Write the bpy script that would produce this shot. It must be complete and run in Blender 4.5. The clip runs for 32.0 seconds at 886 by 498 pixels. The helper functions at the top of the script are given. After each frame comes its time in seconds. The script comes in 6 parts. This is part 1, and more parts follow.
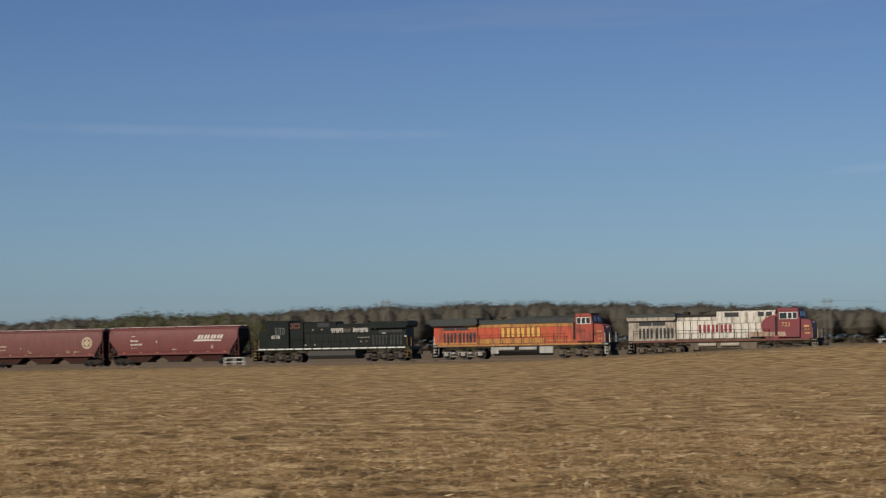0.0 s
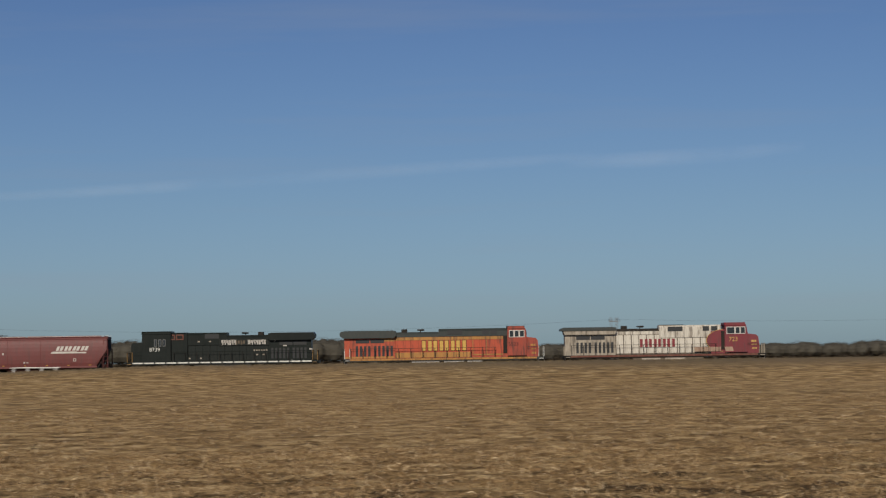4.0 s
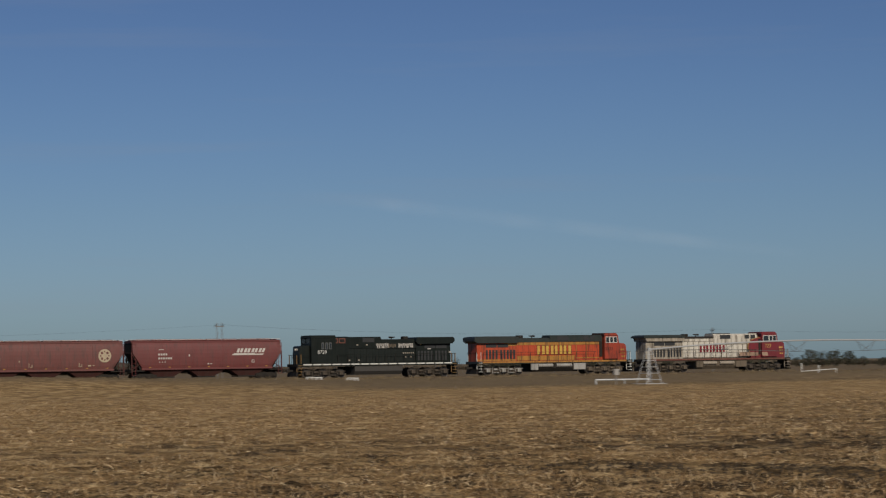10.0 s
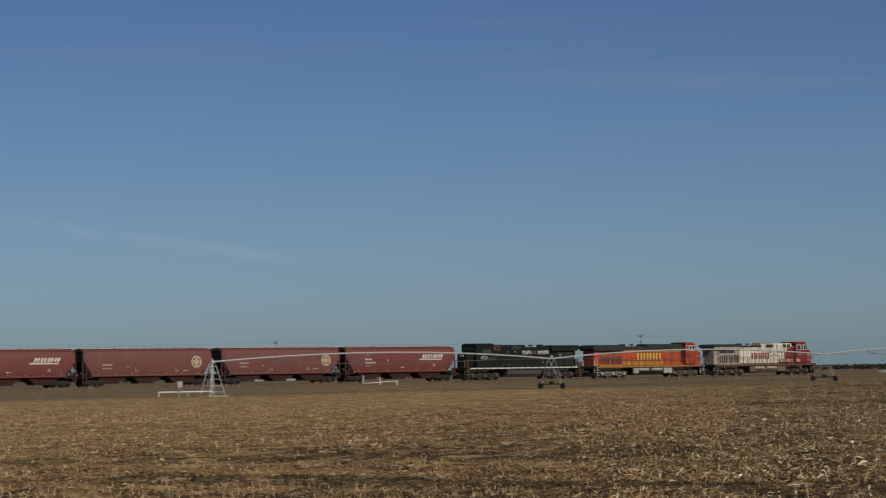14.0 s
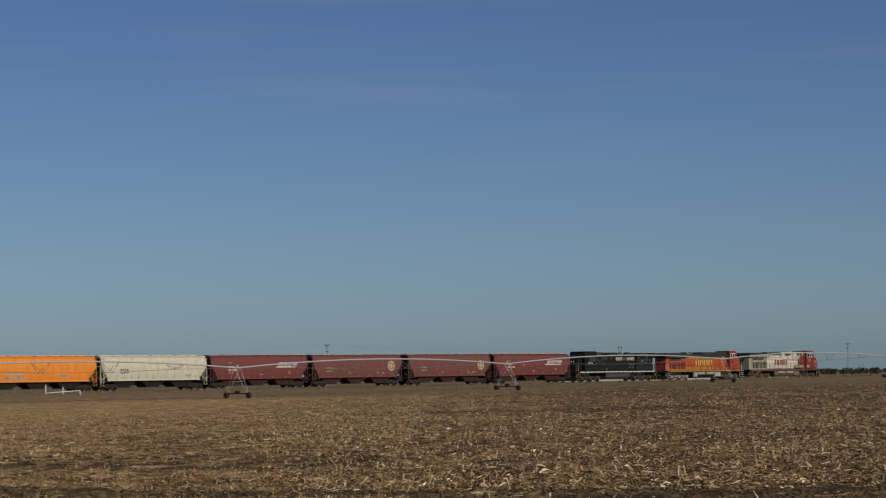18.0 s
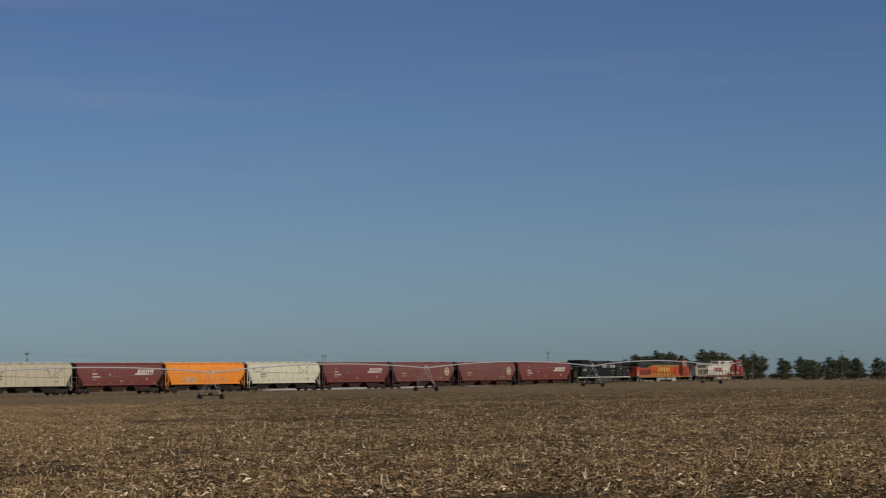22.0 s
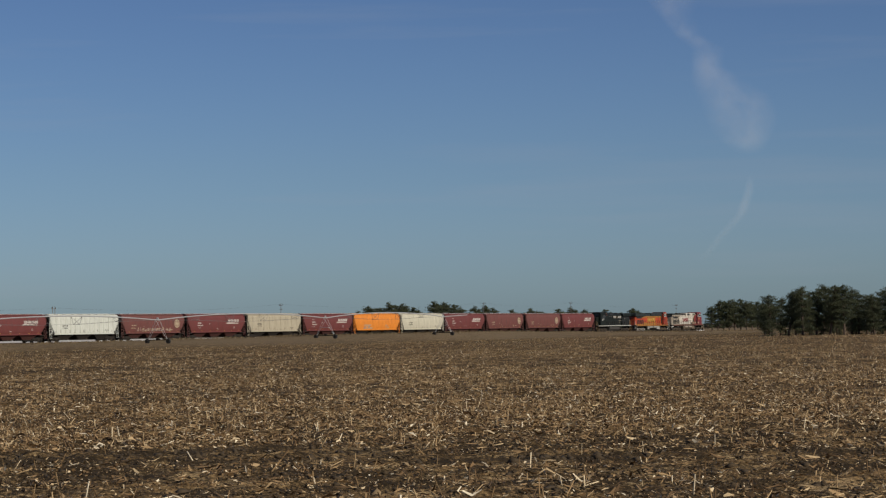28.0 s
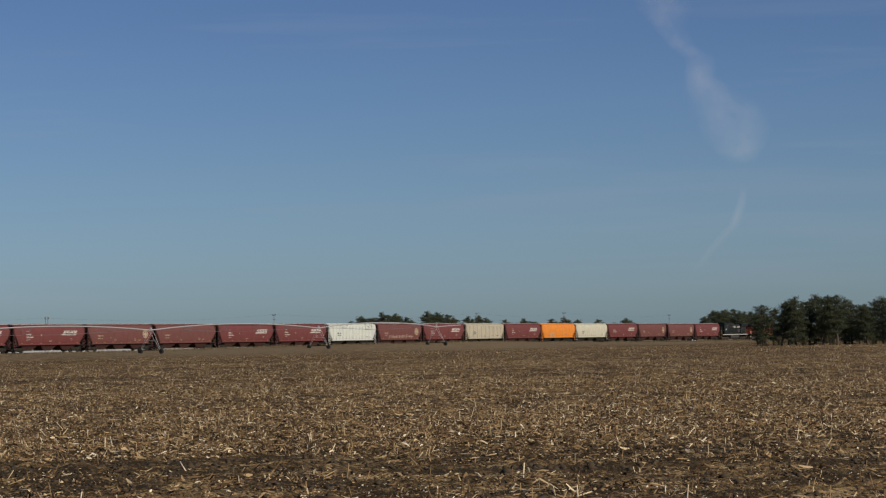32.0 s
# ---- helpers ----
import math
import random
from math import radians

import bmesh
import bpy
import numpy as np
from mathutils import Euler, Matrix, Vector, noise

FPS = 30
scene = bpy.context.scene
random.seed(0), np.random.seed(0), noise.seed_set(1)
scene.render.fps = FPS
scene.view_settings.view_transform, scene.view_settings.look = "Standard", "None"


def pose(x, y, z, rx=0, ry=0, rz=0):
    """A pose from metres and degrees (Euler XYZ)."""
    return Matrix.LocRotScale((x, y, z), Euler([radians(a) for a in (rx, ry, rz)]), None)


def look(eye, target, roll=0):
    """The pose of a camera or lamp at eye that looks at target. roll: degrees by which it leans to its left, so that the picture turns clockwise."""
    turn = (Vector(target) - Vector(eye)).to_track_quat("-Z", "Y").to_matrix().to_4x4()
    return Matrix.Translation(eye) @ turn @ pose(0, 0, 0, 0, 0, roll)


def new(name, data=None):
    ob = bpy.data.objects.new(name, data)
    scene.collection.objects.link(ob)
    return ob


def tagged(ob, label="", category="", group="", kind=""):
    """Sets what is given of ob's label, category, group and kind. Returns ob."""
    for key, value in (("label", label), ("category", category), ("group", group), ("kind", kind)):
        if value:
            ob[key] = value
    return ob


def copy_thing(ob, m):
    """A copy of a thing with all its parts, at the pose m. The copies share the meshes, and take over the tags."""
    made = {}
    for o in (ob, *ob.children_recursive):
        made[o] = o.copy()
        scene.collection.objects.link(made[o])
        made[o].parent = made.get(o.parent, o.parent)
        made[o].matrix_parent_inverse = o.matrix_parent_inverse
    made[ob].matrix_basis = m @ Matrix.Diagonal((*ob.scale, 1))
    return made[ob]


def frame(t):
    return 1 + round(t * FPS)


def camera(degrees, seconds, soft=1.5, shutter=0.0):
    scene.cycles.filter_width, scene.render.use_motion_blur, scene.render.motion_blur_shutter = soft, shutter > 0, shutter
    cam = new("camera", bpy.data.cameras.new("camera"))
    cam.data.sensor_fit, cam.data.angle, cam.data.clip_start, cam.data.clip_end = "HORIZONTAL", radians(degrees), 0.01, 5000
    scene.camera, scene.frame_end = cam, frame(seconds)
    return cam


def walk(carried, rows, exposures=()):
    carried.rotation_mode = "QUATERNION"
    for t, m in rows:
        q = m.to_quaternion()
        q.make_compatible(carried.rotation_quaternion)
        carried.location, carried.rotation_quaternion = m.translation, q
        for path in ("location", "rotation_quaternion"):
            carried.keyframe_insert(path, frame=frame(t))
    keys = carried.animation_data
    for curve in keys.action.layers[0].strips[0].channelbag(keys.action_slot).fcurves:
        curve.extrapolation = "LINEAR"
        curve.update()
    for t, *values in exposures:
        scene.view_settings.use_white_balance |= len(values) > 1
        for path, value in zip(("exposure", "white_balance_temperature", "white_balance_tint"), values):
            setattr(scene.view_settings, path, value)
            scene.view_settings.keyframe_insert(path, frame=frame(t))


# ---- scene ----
# Degrees: the camera stands still on a tripod and pans to the right after the train.
EYE = (0.0, 0.0, 2.0)
# seconds, pan to the right of +y, tilt up, lean
PATH = (
    (0, 0.000, 2.428, -1.071),
    (0.03333, 0.183, 2.437, -1.067),
    (0.5, 2.717, 2.556, -1.012),
    (1, 5.352, 2.650, -0.968),
    (1.5, 8.053, 2.726, -0.917),
    (2, 10.766, 2.775, -0.855),
    (2.5, 13.506, 2.814, -0.858),
    (3, 16.244, 2.810, -0.853),
    (3.5, 19.025, 2.805, -0.858),
    (4, 21.926, 2.797, -0.832),
    (4.5, 24.467, 2.802, -0.816),
    (6.5, 33.458, 2.855, -0.820),
    (7, 35.416, 2.849, -0.820),
    (7.5, 37.751, 2.862, -0.849),
    (8, 40.301, 2.872, -0.842),
    (8.5, 42.400, 2.899, -0.831),
    (9, 44.209, 2.908, -0.821),
    (9.5, 45.834, 2.903, -0.808),
    (10, 47.710, 2.924, -0.824),
    (10.5, 49.866, 2.942, -0.787),
    (11, 51.471, 2.958, -0.784),
    (11.5, 52.910, 2.980, -0.806),
    (12, 54.220, 2.996, -0.807),
    (12.5, 55.542, 3.029, -0.832),
    (13, 56.729, 3.054, -0.783),
    (13.5, 57.755, 3.061, -0.788),
    (14, 58.859, 3.078, -0.846),
    (14.5, 60.030, 3.085, -0.822),
    (15, 61.354, 3.088, -0.793),
    (15.5, 62.534, 3.107, -0.775),
    (17.5, 66.092, 3.166, -0.815),
    (18, 66.885, 3.202, -0.835),
    (18.5, 67.746, 3.234, -0.822),
    (19, 68.521, 3.230, -0.840),
    (19.5, 69.321, 3.226, -0.839),
    (20, 70.325, 3.236, -0.829),
    (20.5, 71.453, 3.249, -0.824),
    (21, 72.562, 3.266, -0.827),
    (21.5, 73.506, 3.297, -0.816),
    (22, 74.451, 3.317, -0.817),
    (22.5, 75.232, 3.335, -0.812),
    (23, 75.945, 3.335, -0.851),
    (23.5, 76.695, 3.330, -0.881),
    (24, 77.386, 3.334, -0.865),
    (24.5, 77.966, 3.350, -0.888),
    (25, 78.289, 3.345, -0.903),
    (25.5, 78.862, 2.990, -0.857),
    (26, 79.477, 2.457, -0.836),
    (26.5, 80.106, 2.154, -0.869),
    (28.5, 81.489, 2.017, -0.899),
    (29, 81.643, 2.059, -0.904),
    (29.5, 81.664, 2.104, -0.905),
    (30, 81.601, 2.148, -0.900),
    (30.5, 81.536, 2.194, -0.901),
    (31, 81.450, 2.240, -0.905),
    (31.5, 81.450, 2.240, -0.906),
    (32, 81.450, 2.240, -0.906),
)


def aim(pan, tilt, lean):
    p, e = radians(pan), radians(tilt)
    to = Vector(EYE) + Vector((math.sin(p) * math.cos(e), math.cos(p) * math.cos(e), math.sin(e)))
    return look(EYE, to, lean)


cam = camera(22.427, 32.0, soft=1.25, shutter=0.5)
# the clip's automatic exposure drifts by a fraction of a stop
EXPOSURE = ((0, 0.15), (1, 0.08), (2, 0.02), (4, -0.05), (7, -0.2), (9, -0.22), (13, -0.18), (19, -0.09), (25, -0.04), (26.5, 0.08), (32, 0.16))
walk(cam, [(t, aim(p, e, r)) for t, p, e, r in PATH], EXPOSURE)

# ---- light ----
SUN_AZ, SUN_EL = 211.0, 31.0      # degrees from +y towards +x; above the horizon
world = bpy.data.worlds.new("sky")
scene.world = world
world.use_nodes = True
wn, wl = world.node_tree.nodes, world.node_tree.links
sky = wn.new("ShaderNodeTexSky")
sky.sky_type = "NISHITA"
sky.sun_disc = False
sky.sun_elevation, sky.sun_rotation = radians(SUN_EL), radians(SUN_AZ)
sky.altitude, sky.air_density, sky.dust_density, sky.ozone_density = 250, 1.0, 0.6, 1.6
# clear winter air: a deeper blue than the model's, with thin streaks of cirrus
co = wn.new("ShaderNodeTexCoord")
xyz = wn.new("ShaderNodeSeparateXYZ")
wl.new(co.outputs["Generated"], xyz.inputs[0])
air = wn.new("ShaderNodeValToRGB")
AIR = ((0.0, (0.395, 0.567, 0.875)), (0.035, (0.40, 0.541, 0.828)), (0.07, (0.39, 0.515, 0.76)), (0.16, (0.352, 0.45, 0.68)), (1.0, (0.355, 0.43, 0.6)))
for _ in AIR[2:]:
    air.color_ramp.elements.new(0.5)
for k, (at, c) in enumerate(AIR):
    air.color_ramp.elements[k].position = at
for k, (at, c) in enumerate(AIR):
    air.color_ramp.elements[k].color = (*c, 1)
wl.new(xyz.outputs["Z"], air.inputs[0])
tint = wn.new("ShaderNodeMix")
tint.data_type, tint.blend_type = "RGBA", "MULTIPLY"
tint.inputs[0].default_value = 1.0
wl.new(sky.outputs[0], tint.inputs[6])
wl.new(air.outputs[0], tint.inputs[7])
# cirrus: long faint streaks low in the west
stretch = wn.new("ShaderNodeMapping")
stretch.inputs["Scale"].default_value, stretch.inputs["Rotation"].default_value = (3.0, 3.0, 42.0), (0.05, 0.07, 0.6)
wl.new(co.outputs["Generated"], stretch.inputs[0])
wisps = wn.new("ShaderNodeTexNoise")
wisps.inputs["Scale"].default_value, wisps.inputs["Detail"].default_value, wisps.inputs["Roughness"].default_value = 1.3, 6.0, 0.55
wl.new(stretch.outputs[0], wisps.inputs[0])
thin = wn.new("ShaderNodeValToRGB")
thin.color_ramp.elements[0].position, thin.color_ramp.elements[1].position = 0.54, 0.80
thin.color_ramp.elements[1].color = (0.20, 0.20, 0.20, 1)
wl.new(wisps.outputs["Fac"], thin.inputs[0])
cirrus = wn.new("ShaderNodeMix")
cirrus.data_type = "RGBA"
cirrus.inputs[7].default_value = (3.6, 3.9, 4.6, 1)
wl.new(thin.outputs[0], cirrus.inputs[0])
wl.new(tint.outputs[2], cirrus.inputs[6])
wl.new(cirrus.outputs[2], wn["Background"].inputs[0])
wn["Background"].inputs[1].default_value = 0.076
sun = new("sun", bpy.data.lights.new("sun", "SUN"))
sun.data.energy, sun.data.angle, sun.data.color = 3.75, radians(0.53), (1.0, 0.92, 0.79)
a, e = radians(SUN_AZ), radians(SUN_EL)
sun.matrix_world = look((math.sin(a) * math.cos(e) * 100, math.cos(a) * math.cos(e) * 100, math.sin(e) * 100), (0, 0, 0))

# ---- materials ----
def shader(name, rough=0.6, metal=0.0):
    m = bpy.data.materials.new(name)
    m.use_nodes = True
    n, l = m.node_tree.nodes, m.node_tree.links
    b = n["Principled BSDF"]
    b.inputs["Roughness"].default_value, b.inputs["Metallic"].default_value = rough, metal
    return m, n, l, b


def noise_node(n, l, scale, detail=4.0, rough=0.6, stretch=None, coords="Object"):
    tc = n.new("ShaderNodeTexCoord")
    tex = n.new("ShaderNodeTexNoise")
    tex.inputs["Scale"].default_value, tex.inputs["Detail"].default_value, tex.inputs["Roughness"].default_value = scale, detail, rough
    if stretch:
        mp = n.new("ShaderNodeMapping")
        mp.inputs["Scale"].default_value = stretch
        l.new(tc.outputs[coords], mp.inputs[0])
        l.new(mp.outputs[0], tex.inputs[0])
    else:
        l.new(tc.outputs[coords], tex.inputs[0])
    return tex.outputs["Fac"]


def ramp(n, l, fac, *stops):
    r = n.new("ShaderNodeValToRGB")
    el = r.color_ramp.elements
    while len(el) < len(stops):
        el.new(0.5)
    for q, (at, c) in zip(el, stops):
        q.position, q.color = at, (*c, 1) if len(c) == 3 else c
    l.new(fac, r.inputs[0])
    return r.outputs[0]


def mixed(n, l, fac, a, b, how="MIX"):
    m = n.new("ShaderNodeMix")
    m.data_type, m.blend_type = "RGBA", how
    for k, v in ((0, fac), (6, a), (7, b)):
        if isinstance(v, (int, float)):
            m.inputs[k].default_value = v
        elif isinstance(v, tuple):
            m.inputs[k].default_value = (*v, 1)
        else:
            l.new(v, m.inputs[k])
    return m.outputs[2]


def bumped(n, l, b, height, strength=0.3, distance=0.02):
    bp = n.new("ShaderNodeBump")
    bp.inputs["Strength"].default_value, bp.inputs["Distance"].default_value = strength, distance
    l.new(height, bp.inputs["Height"])
    l.new(bp.outputs[0], b.inputs["Normal"])


def paint(name, colour, rough=0.5, wear=0.25, grime=(0.06, 0.05, 0.04), metal=0.0, streak=True):
    """Weathered coating: fading in broad patches, rain streaks, fine dust, a trace of grime."""
    m, n, l, b = shader(name, rough, metal)
    if rough > 0.65:
        b.inputs["Specular IOR Level"].default_value = 0.15
    broad = noise_node(n, l, 0.7, 3)
    fade = mixed(n, l, broad, tuple(c * 0.82 for c in colour), tuple(min(1, c * 1.14 + 0.01) for c in colour))
    run = noise_node(n, l, 1.6, 5, 0.7, (2.2, 2.2, 0.35) if streak else None)
    mask = ramp(n, l, run, (0.45, (0, 0, 0)), (0.85, (wear * 2, wear * 2, wear * 2)))
    col = mixed(n, l, mask, fade, grime)
    drips = ramp(n, l, noise_node(n, l, 4.5, 3, 0.6, (1.0, 1.0, 0.1) if streak else None), (0.52, (0, 0, 0)), (0.66, (wear * 1.3,) * 3))
    col = mixed(n, l, drips, col, tuple(0.55 * g for g in grime))
    fine = noise_node(n, l, 30, 3)
    col = mixed(n, l, 0.12, col, fine, "OVERLAY")
    l.new(col, b.inputs["Base Color"])
    l.new(ramp(n, l, fine, (0.3, (rough - 0.12,) * 3), (0.7, (rough + 0.15,) * 3)), b.inputs["Roughness"])
    bumped(n, l, b, fine, 0.15, 0.01)
    return m


def plain(name, colour, rough=0.6, metal=0.0, vary=0.25, scale=3.0):
    m, n, l, b = shader(name, rough, metal)
    k = noise_node(n, l, scale, 5)
    col = mixed(n, l, k, tuple(c * (1 - vary) for c in colour), tuple(min(1, c * (1 + vary)) for c in colour))
    l.new(col, b.inputs["Base Color"])
    bumped(n, l, b, noise_node(n, l, scale * 8, 3), 0.2, 0.01)
    return m


BOXCAR_RED = paint("boxcar_red", (0.128, 0.025, 0.021), 0.6, 0.2)
FADED_RED = paint("faded_red", (0.13, 0.036, 0.028), 0.65, 0.3)
CAR_WHITE = paint("car_white", (0.50, 0.465, 0.35), 0.55, 0.22, (0.2, 0.17, 0.13))
CAR_BRIGHT = paint("car_bright", (0.54, 0.55, 0.48), 0.5, 0.15, (0.25, 0.22, 0.18))
CAR_TAN = paint("car_tan", (0.40, 0.35, 0.25), 0.55, 0.25, (0.2, 0.16, 0.11))
CAR_ORANGE = paint("car_orange", (0.66, 0.21, 0.018), 0.5, 0.2, (0.25, 0.1, 0.03))
ROOF_WHITE = paint("roof_white", (0.6, 0.57, 0.53), 0.5, 0.3)
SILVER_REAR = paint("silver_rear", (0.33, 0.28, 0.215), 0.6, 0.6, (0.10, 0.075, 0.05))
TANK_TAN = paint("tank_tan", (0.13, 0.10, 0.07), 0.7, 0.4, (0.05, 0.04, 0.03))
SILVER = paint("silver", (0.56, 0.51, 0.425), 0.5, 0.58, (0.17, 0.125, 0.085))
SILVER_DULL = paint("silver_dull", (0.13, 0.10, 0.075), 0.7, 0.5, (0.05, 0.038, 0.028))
BAND_DIRTY = paint("band_dirty", (0.32, 0.21, 0.14), 0.6, 0.5, (0.12, 0.05, 0.03))
SILL_RUST = paint("sill_rust", (0.13, 0.042, 0.03), 0.7, 0.5, (0.20, 0.13, 0.09))
WAR_RED = paint("loco_red", (0.16, 0.009, 0.015), 0.5, 0.22)
LOCO_ORANGE = paint("loco_orange", (0.41, 0.050, 0.009), 0.5, 0.5, (0.11, 0.032, 0.014))
CAB_ORANGE = paint("cab_orange", (0.30, 0.034, 0.010), 0.5, 0.5, (0.09, 0.026, 0.013))
EMBLEM_GOLD = paint("emblem_gold", (0.50, 0.31, 0.08), 0.5, 0.4, (0.2, 0.07, 0.02))
LOCO_YELLOW = paint("loco_yellow", (0.38, 0.165, 0.022), 0.5, 0.5, (0.14, 0.06, 0.02))
LOCO_GREEN = paint("loco_dark_green", (0.010, 0.016, 0.012), 0.5, 0.2)
LOCO_BLACK = paint("loco_black", (0.0055, 0.0085, 0.0065), 0.42, 0.16, (0.03, 0.03, 0.024))
LOCO_BLACK.node_tree.nodes["Principled BSDF"].inputs["Specular IOR Level"].default_value = 0.14
BLACK_DOOR = paint("black_door", (0.0075, 0.0105, 0.0085), 0.5, 0.45, (0.034, 0.033, 0.027))
TANK_GREY = plain("tank_grey", (0.042, 0.037, 0.031), 0.75)
BLACK_DOOR.node_tree.nodes["Principled BSDF"].inputs["Specular IOR Level"].default_value = 0.16
TRUCK_DARK = paint("truck_dark", (0.018, 0.015, 0.012), 0.8, 0.35, (0.07, 0.052, 0.036))
TRUCK_DUSTY = paint("truck_dusty", (0.075, 0.058, 0.042), 0.75, 0.35, (0.06, 0.045, 0.035))
UNDERFRAME = paint("underframe", (0.018, 0.015, 0.012), 0.8, 0.35, (0.05, 0.038, 0.027))
BEIGE = paint("tank_beige", (0.31, 0.26, 0.20), 0.6, 0.3, (0.12, 0.09, 0.06))
TRUCK_GREY = paint("truck_grey", (0.31, 0.29, 0.26), 0.65, 0.35, (0.09, 0.07, 0.05))
STEEL = plain("wheel_steel", (0.035, 0.028, 0.023), 0.6, 0.3)
LETTER_WHITE = plain("letter_white", (0.45, 0.41, 0.36), 0.6)
LETTER_CREAM = plain("letter_cream", (0.36, 0.285, 0.185), 0.55)
LETTER_YELLOW = plain("letter_yellow", (0.50, 0.29, 0.05), 0.5)
LETTER_RED = plain("letter_red", (0.175, 0.011, 0.017), 0.5)
SPRAY = plain("faded_spray", (0.27, 0.19, 0.165), 0.7)
BAY_RED = paint("bay_red", (0.06, 0.02, 0.016), 0.7, 0.35)
# end-sheet shade put into a colour; also black paint on pilots and panels
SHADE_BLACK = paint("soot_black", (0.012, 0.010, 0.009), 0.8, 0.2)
GRILLE = plain("grille", (0.02, 0.02, 0.02), 0.7)
GLASS = plain("cab_glass", (0.02, 0.025, 0.03), 0.08, 0.0, 0.1)
WHITE_TRIM = paint("white_trim", (0.62, 0.6, 0.54), 0.5, 0.3)
HANDRAIL = paint("handrail_yellow", (0.24, 0.135, 0.04), 0.5, 0.2)
GALV = plain("galvanised_steel", (0.42, 0.42, 0.41), 0.5, 0.3, 0.15, 2.0)
GALV_DARK = plain("dull_galvanised_steel", (0.13, 0.13, 0.125), 0.6, 0.3, 0.2, 2.0)
RUBBER = plain("rubber", (0.02, 0.02, 0.02), 0.85)
POLE_WOOD = plain("pole_wood", (0.15, 0.137, 0.122), 0.85, 0, 0.35, 6)
RAIL = plain("rail_steel", (0.12, 0.085, 0.065), 0.5, 0.6)
BALLAST = plain("ballast_stone", (0.06, 0.047, 0.035), 0.9, 0, 0.45, 9)
CROSSTIE = plain("crosstie_wood", (0.07, 0.055, 0.045), 0.9, 0, 0.3, 5)
BARK = plain("pine_bark", (0.075, 0.052, 0.036), 0.9, 0, 0.4, 5)
TRUCK_WHITE = paint("truck_white", (0.80, 0.80, 0.79), 0.4, 0.08)


def needle_material(name, dark, light, through_light=0.0):
    """Fine foliage; through_light: the share of light that passes a leaf or a spray of twigs."""
    m, n, l, b = shader(name, 0.75)
    b.inputs["Specular IOR Level"].default_value = 0.15
    geo = n.new("ShaderNodeNewGeometry")
    l.new(ramp(n, l, geo.outputs["Random Per Island"], (0.0, dark), (0.6, tuple((x + y) / 2 for x, y in zip(dark, light))), (1.0, light)), b.inputs["Base Color"])
    if through_light:
        thin, both = n.new("ShaderNodeBsdfTranslucent"), n.new("ShaderNodeMixShader")
        both.inputs[0].default_value = through_light
        l.new(b.inputs["Base Color"].links[0].from_socket, thin.inputs[0])
        l.new(b.outputs[0], both.inputs[1])
        l.new(thin.outputs[0], both.inputs[2])
        l.new(both.outputs[0], n["Material Output"].inputs[0])
    return m


PINE = needle_material("pine_needles", (0.082, 0.092, 0.053), (0.158, 0.172, 0.098), 0.5)
# woods twigs: colour lightened to stand in for haze over the distance
WOODS_BARE = needle_material("bare_twigs", (0.082, 0.070, 0.056), (0.116, 0.100, 0.080), 0.45)
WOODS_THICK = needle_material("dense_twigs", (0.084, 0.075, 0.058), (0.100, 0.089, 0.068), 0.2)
BRUSH = needle_material("brown_brush", (0.062, 0.048, 0.034), (0.10, 0.078, 0.052), 0.3)
WOODS_OLIVE = needle_material("olive_leaves", (0.058, 0.060, 0.040), (0.118, 0.115, 0.076), 0.3)
EVERGREEN = needle_material("far_evergreen", (0.020, 0.026, 0.020), (0.048, 0.054, 0.042))
WOODS_GREEN = needle_material("autumn_leaves", (0.070, 0.082, 0.022), (0.145, 0.143, 0.044), 0.35)


def straw_material(name, *stops):
    m, n, l, b = shader(name, 0.75)
    b.inputs["Specular IOR Level"].default_value = 0.2
    geo = n.new("ShaderNodeNewGeometry")
    l.new(ramp(n, l, geo.outputs["Random Per Island"], *stops), b.inputs["Base Color"])
    return m


STUBBLE = straw_material("stubble_straw", (0.0, (0.125, 0.068, 0.029)), (0.36, (0.25, 0.151, 0.067)), (0.7, (0.41, 0.27, 0.127)), (1.0, (0.66, 0.50, 0.30)))
CHAFF = straw_material("chaff_straw", (0.0, (0.090, 0.053, 0.025)), (0.38, (0.185, 0.112, 0.051)), (0.66, (0.325, 0.213, 0.103)), (0.9, (0.52, 0.385, 0.215)), (1.0, (0.80, 0.69, 0.49)))


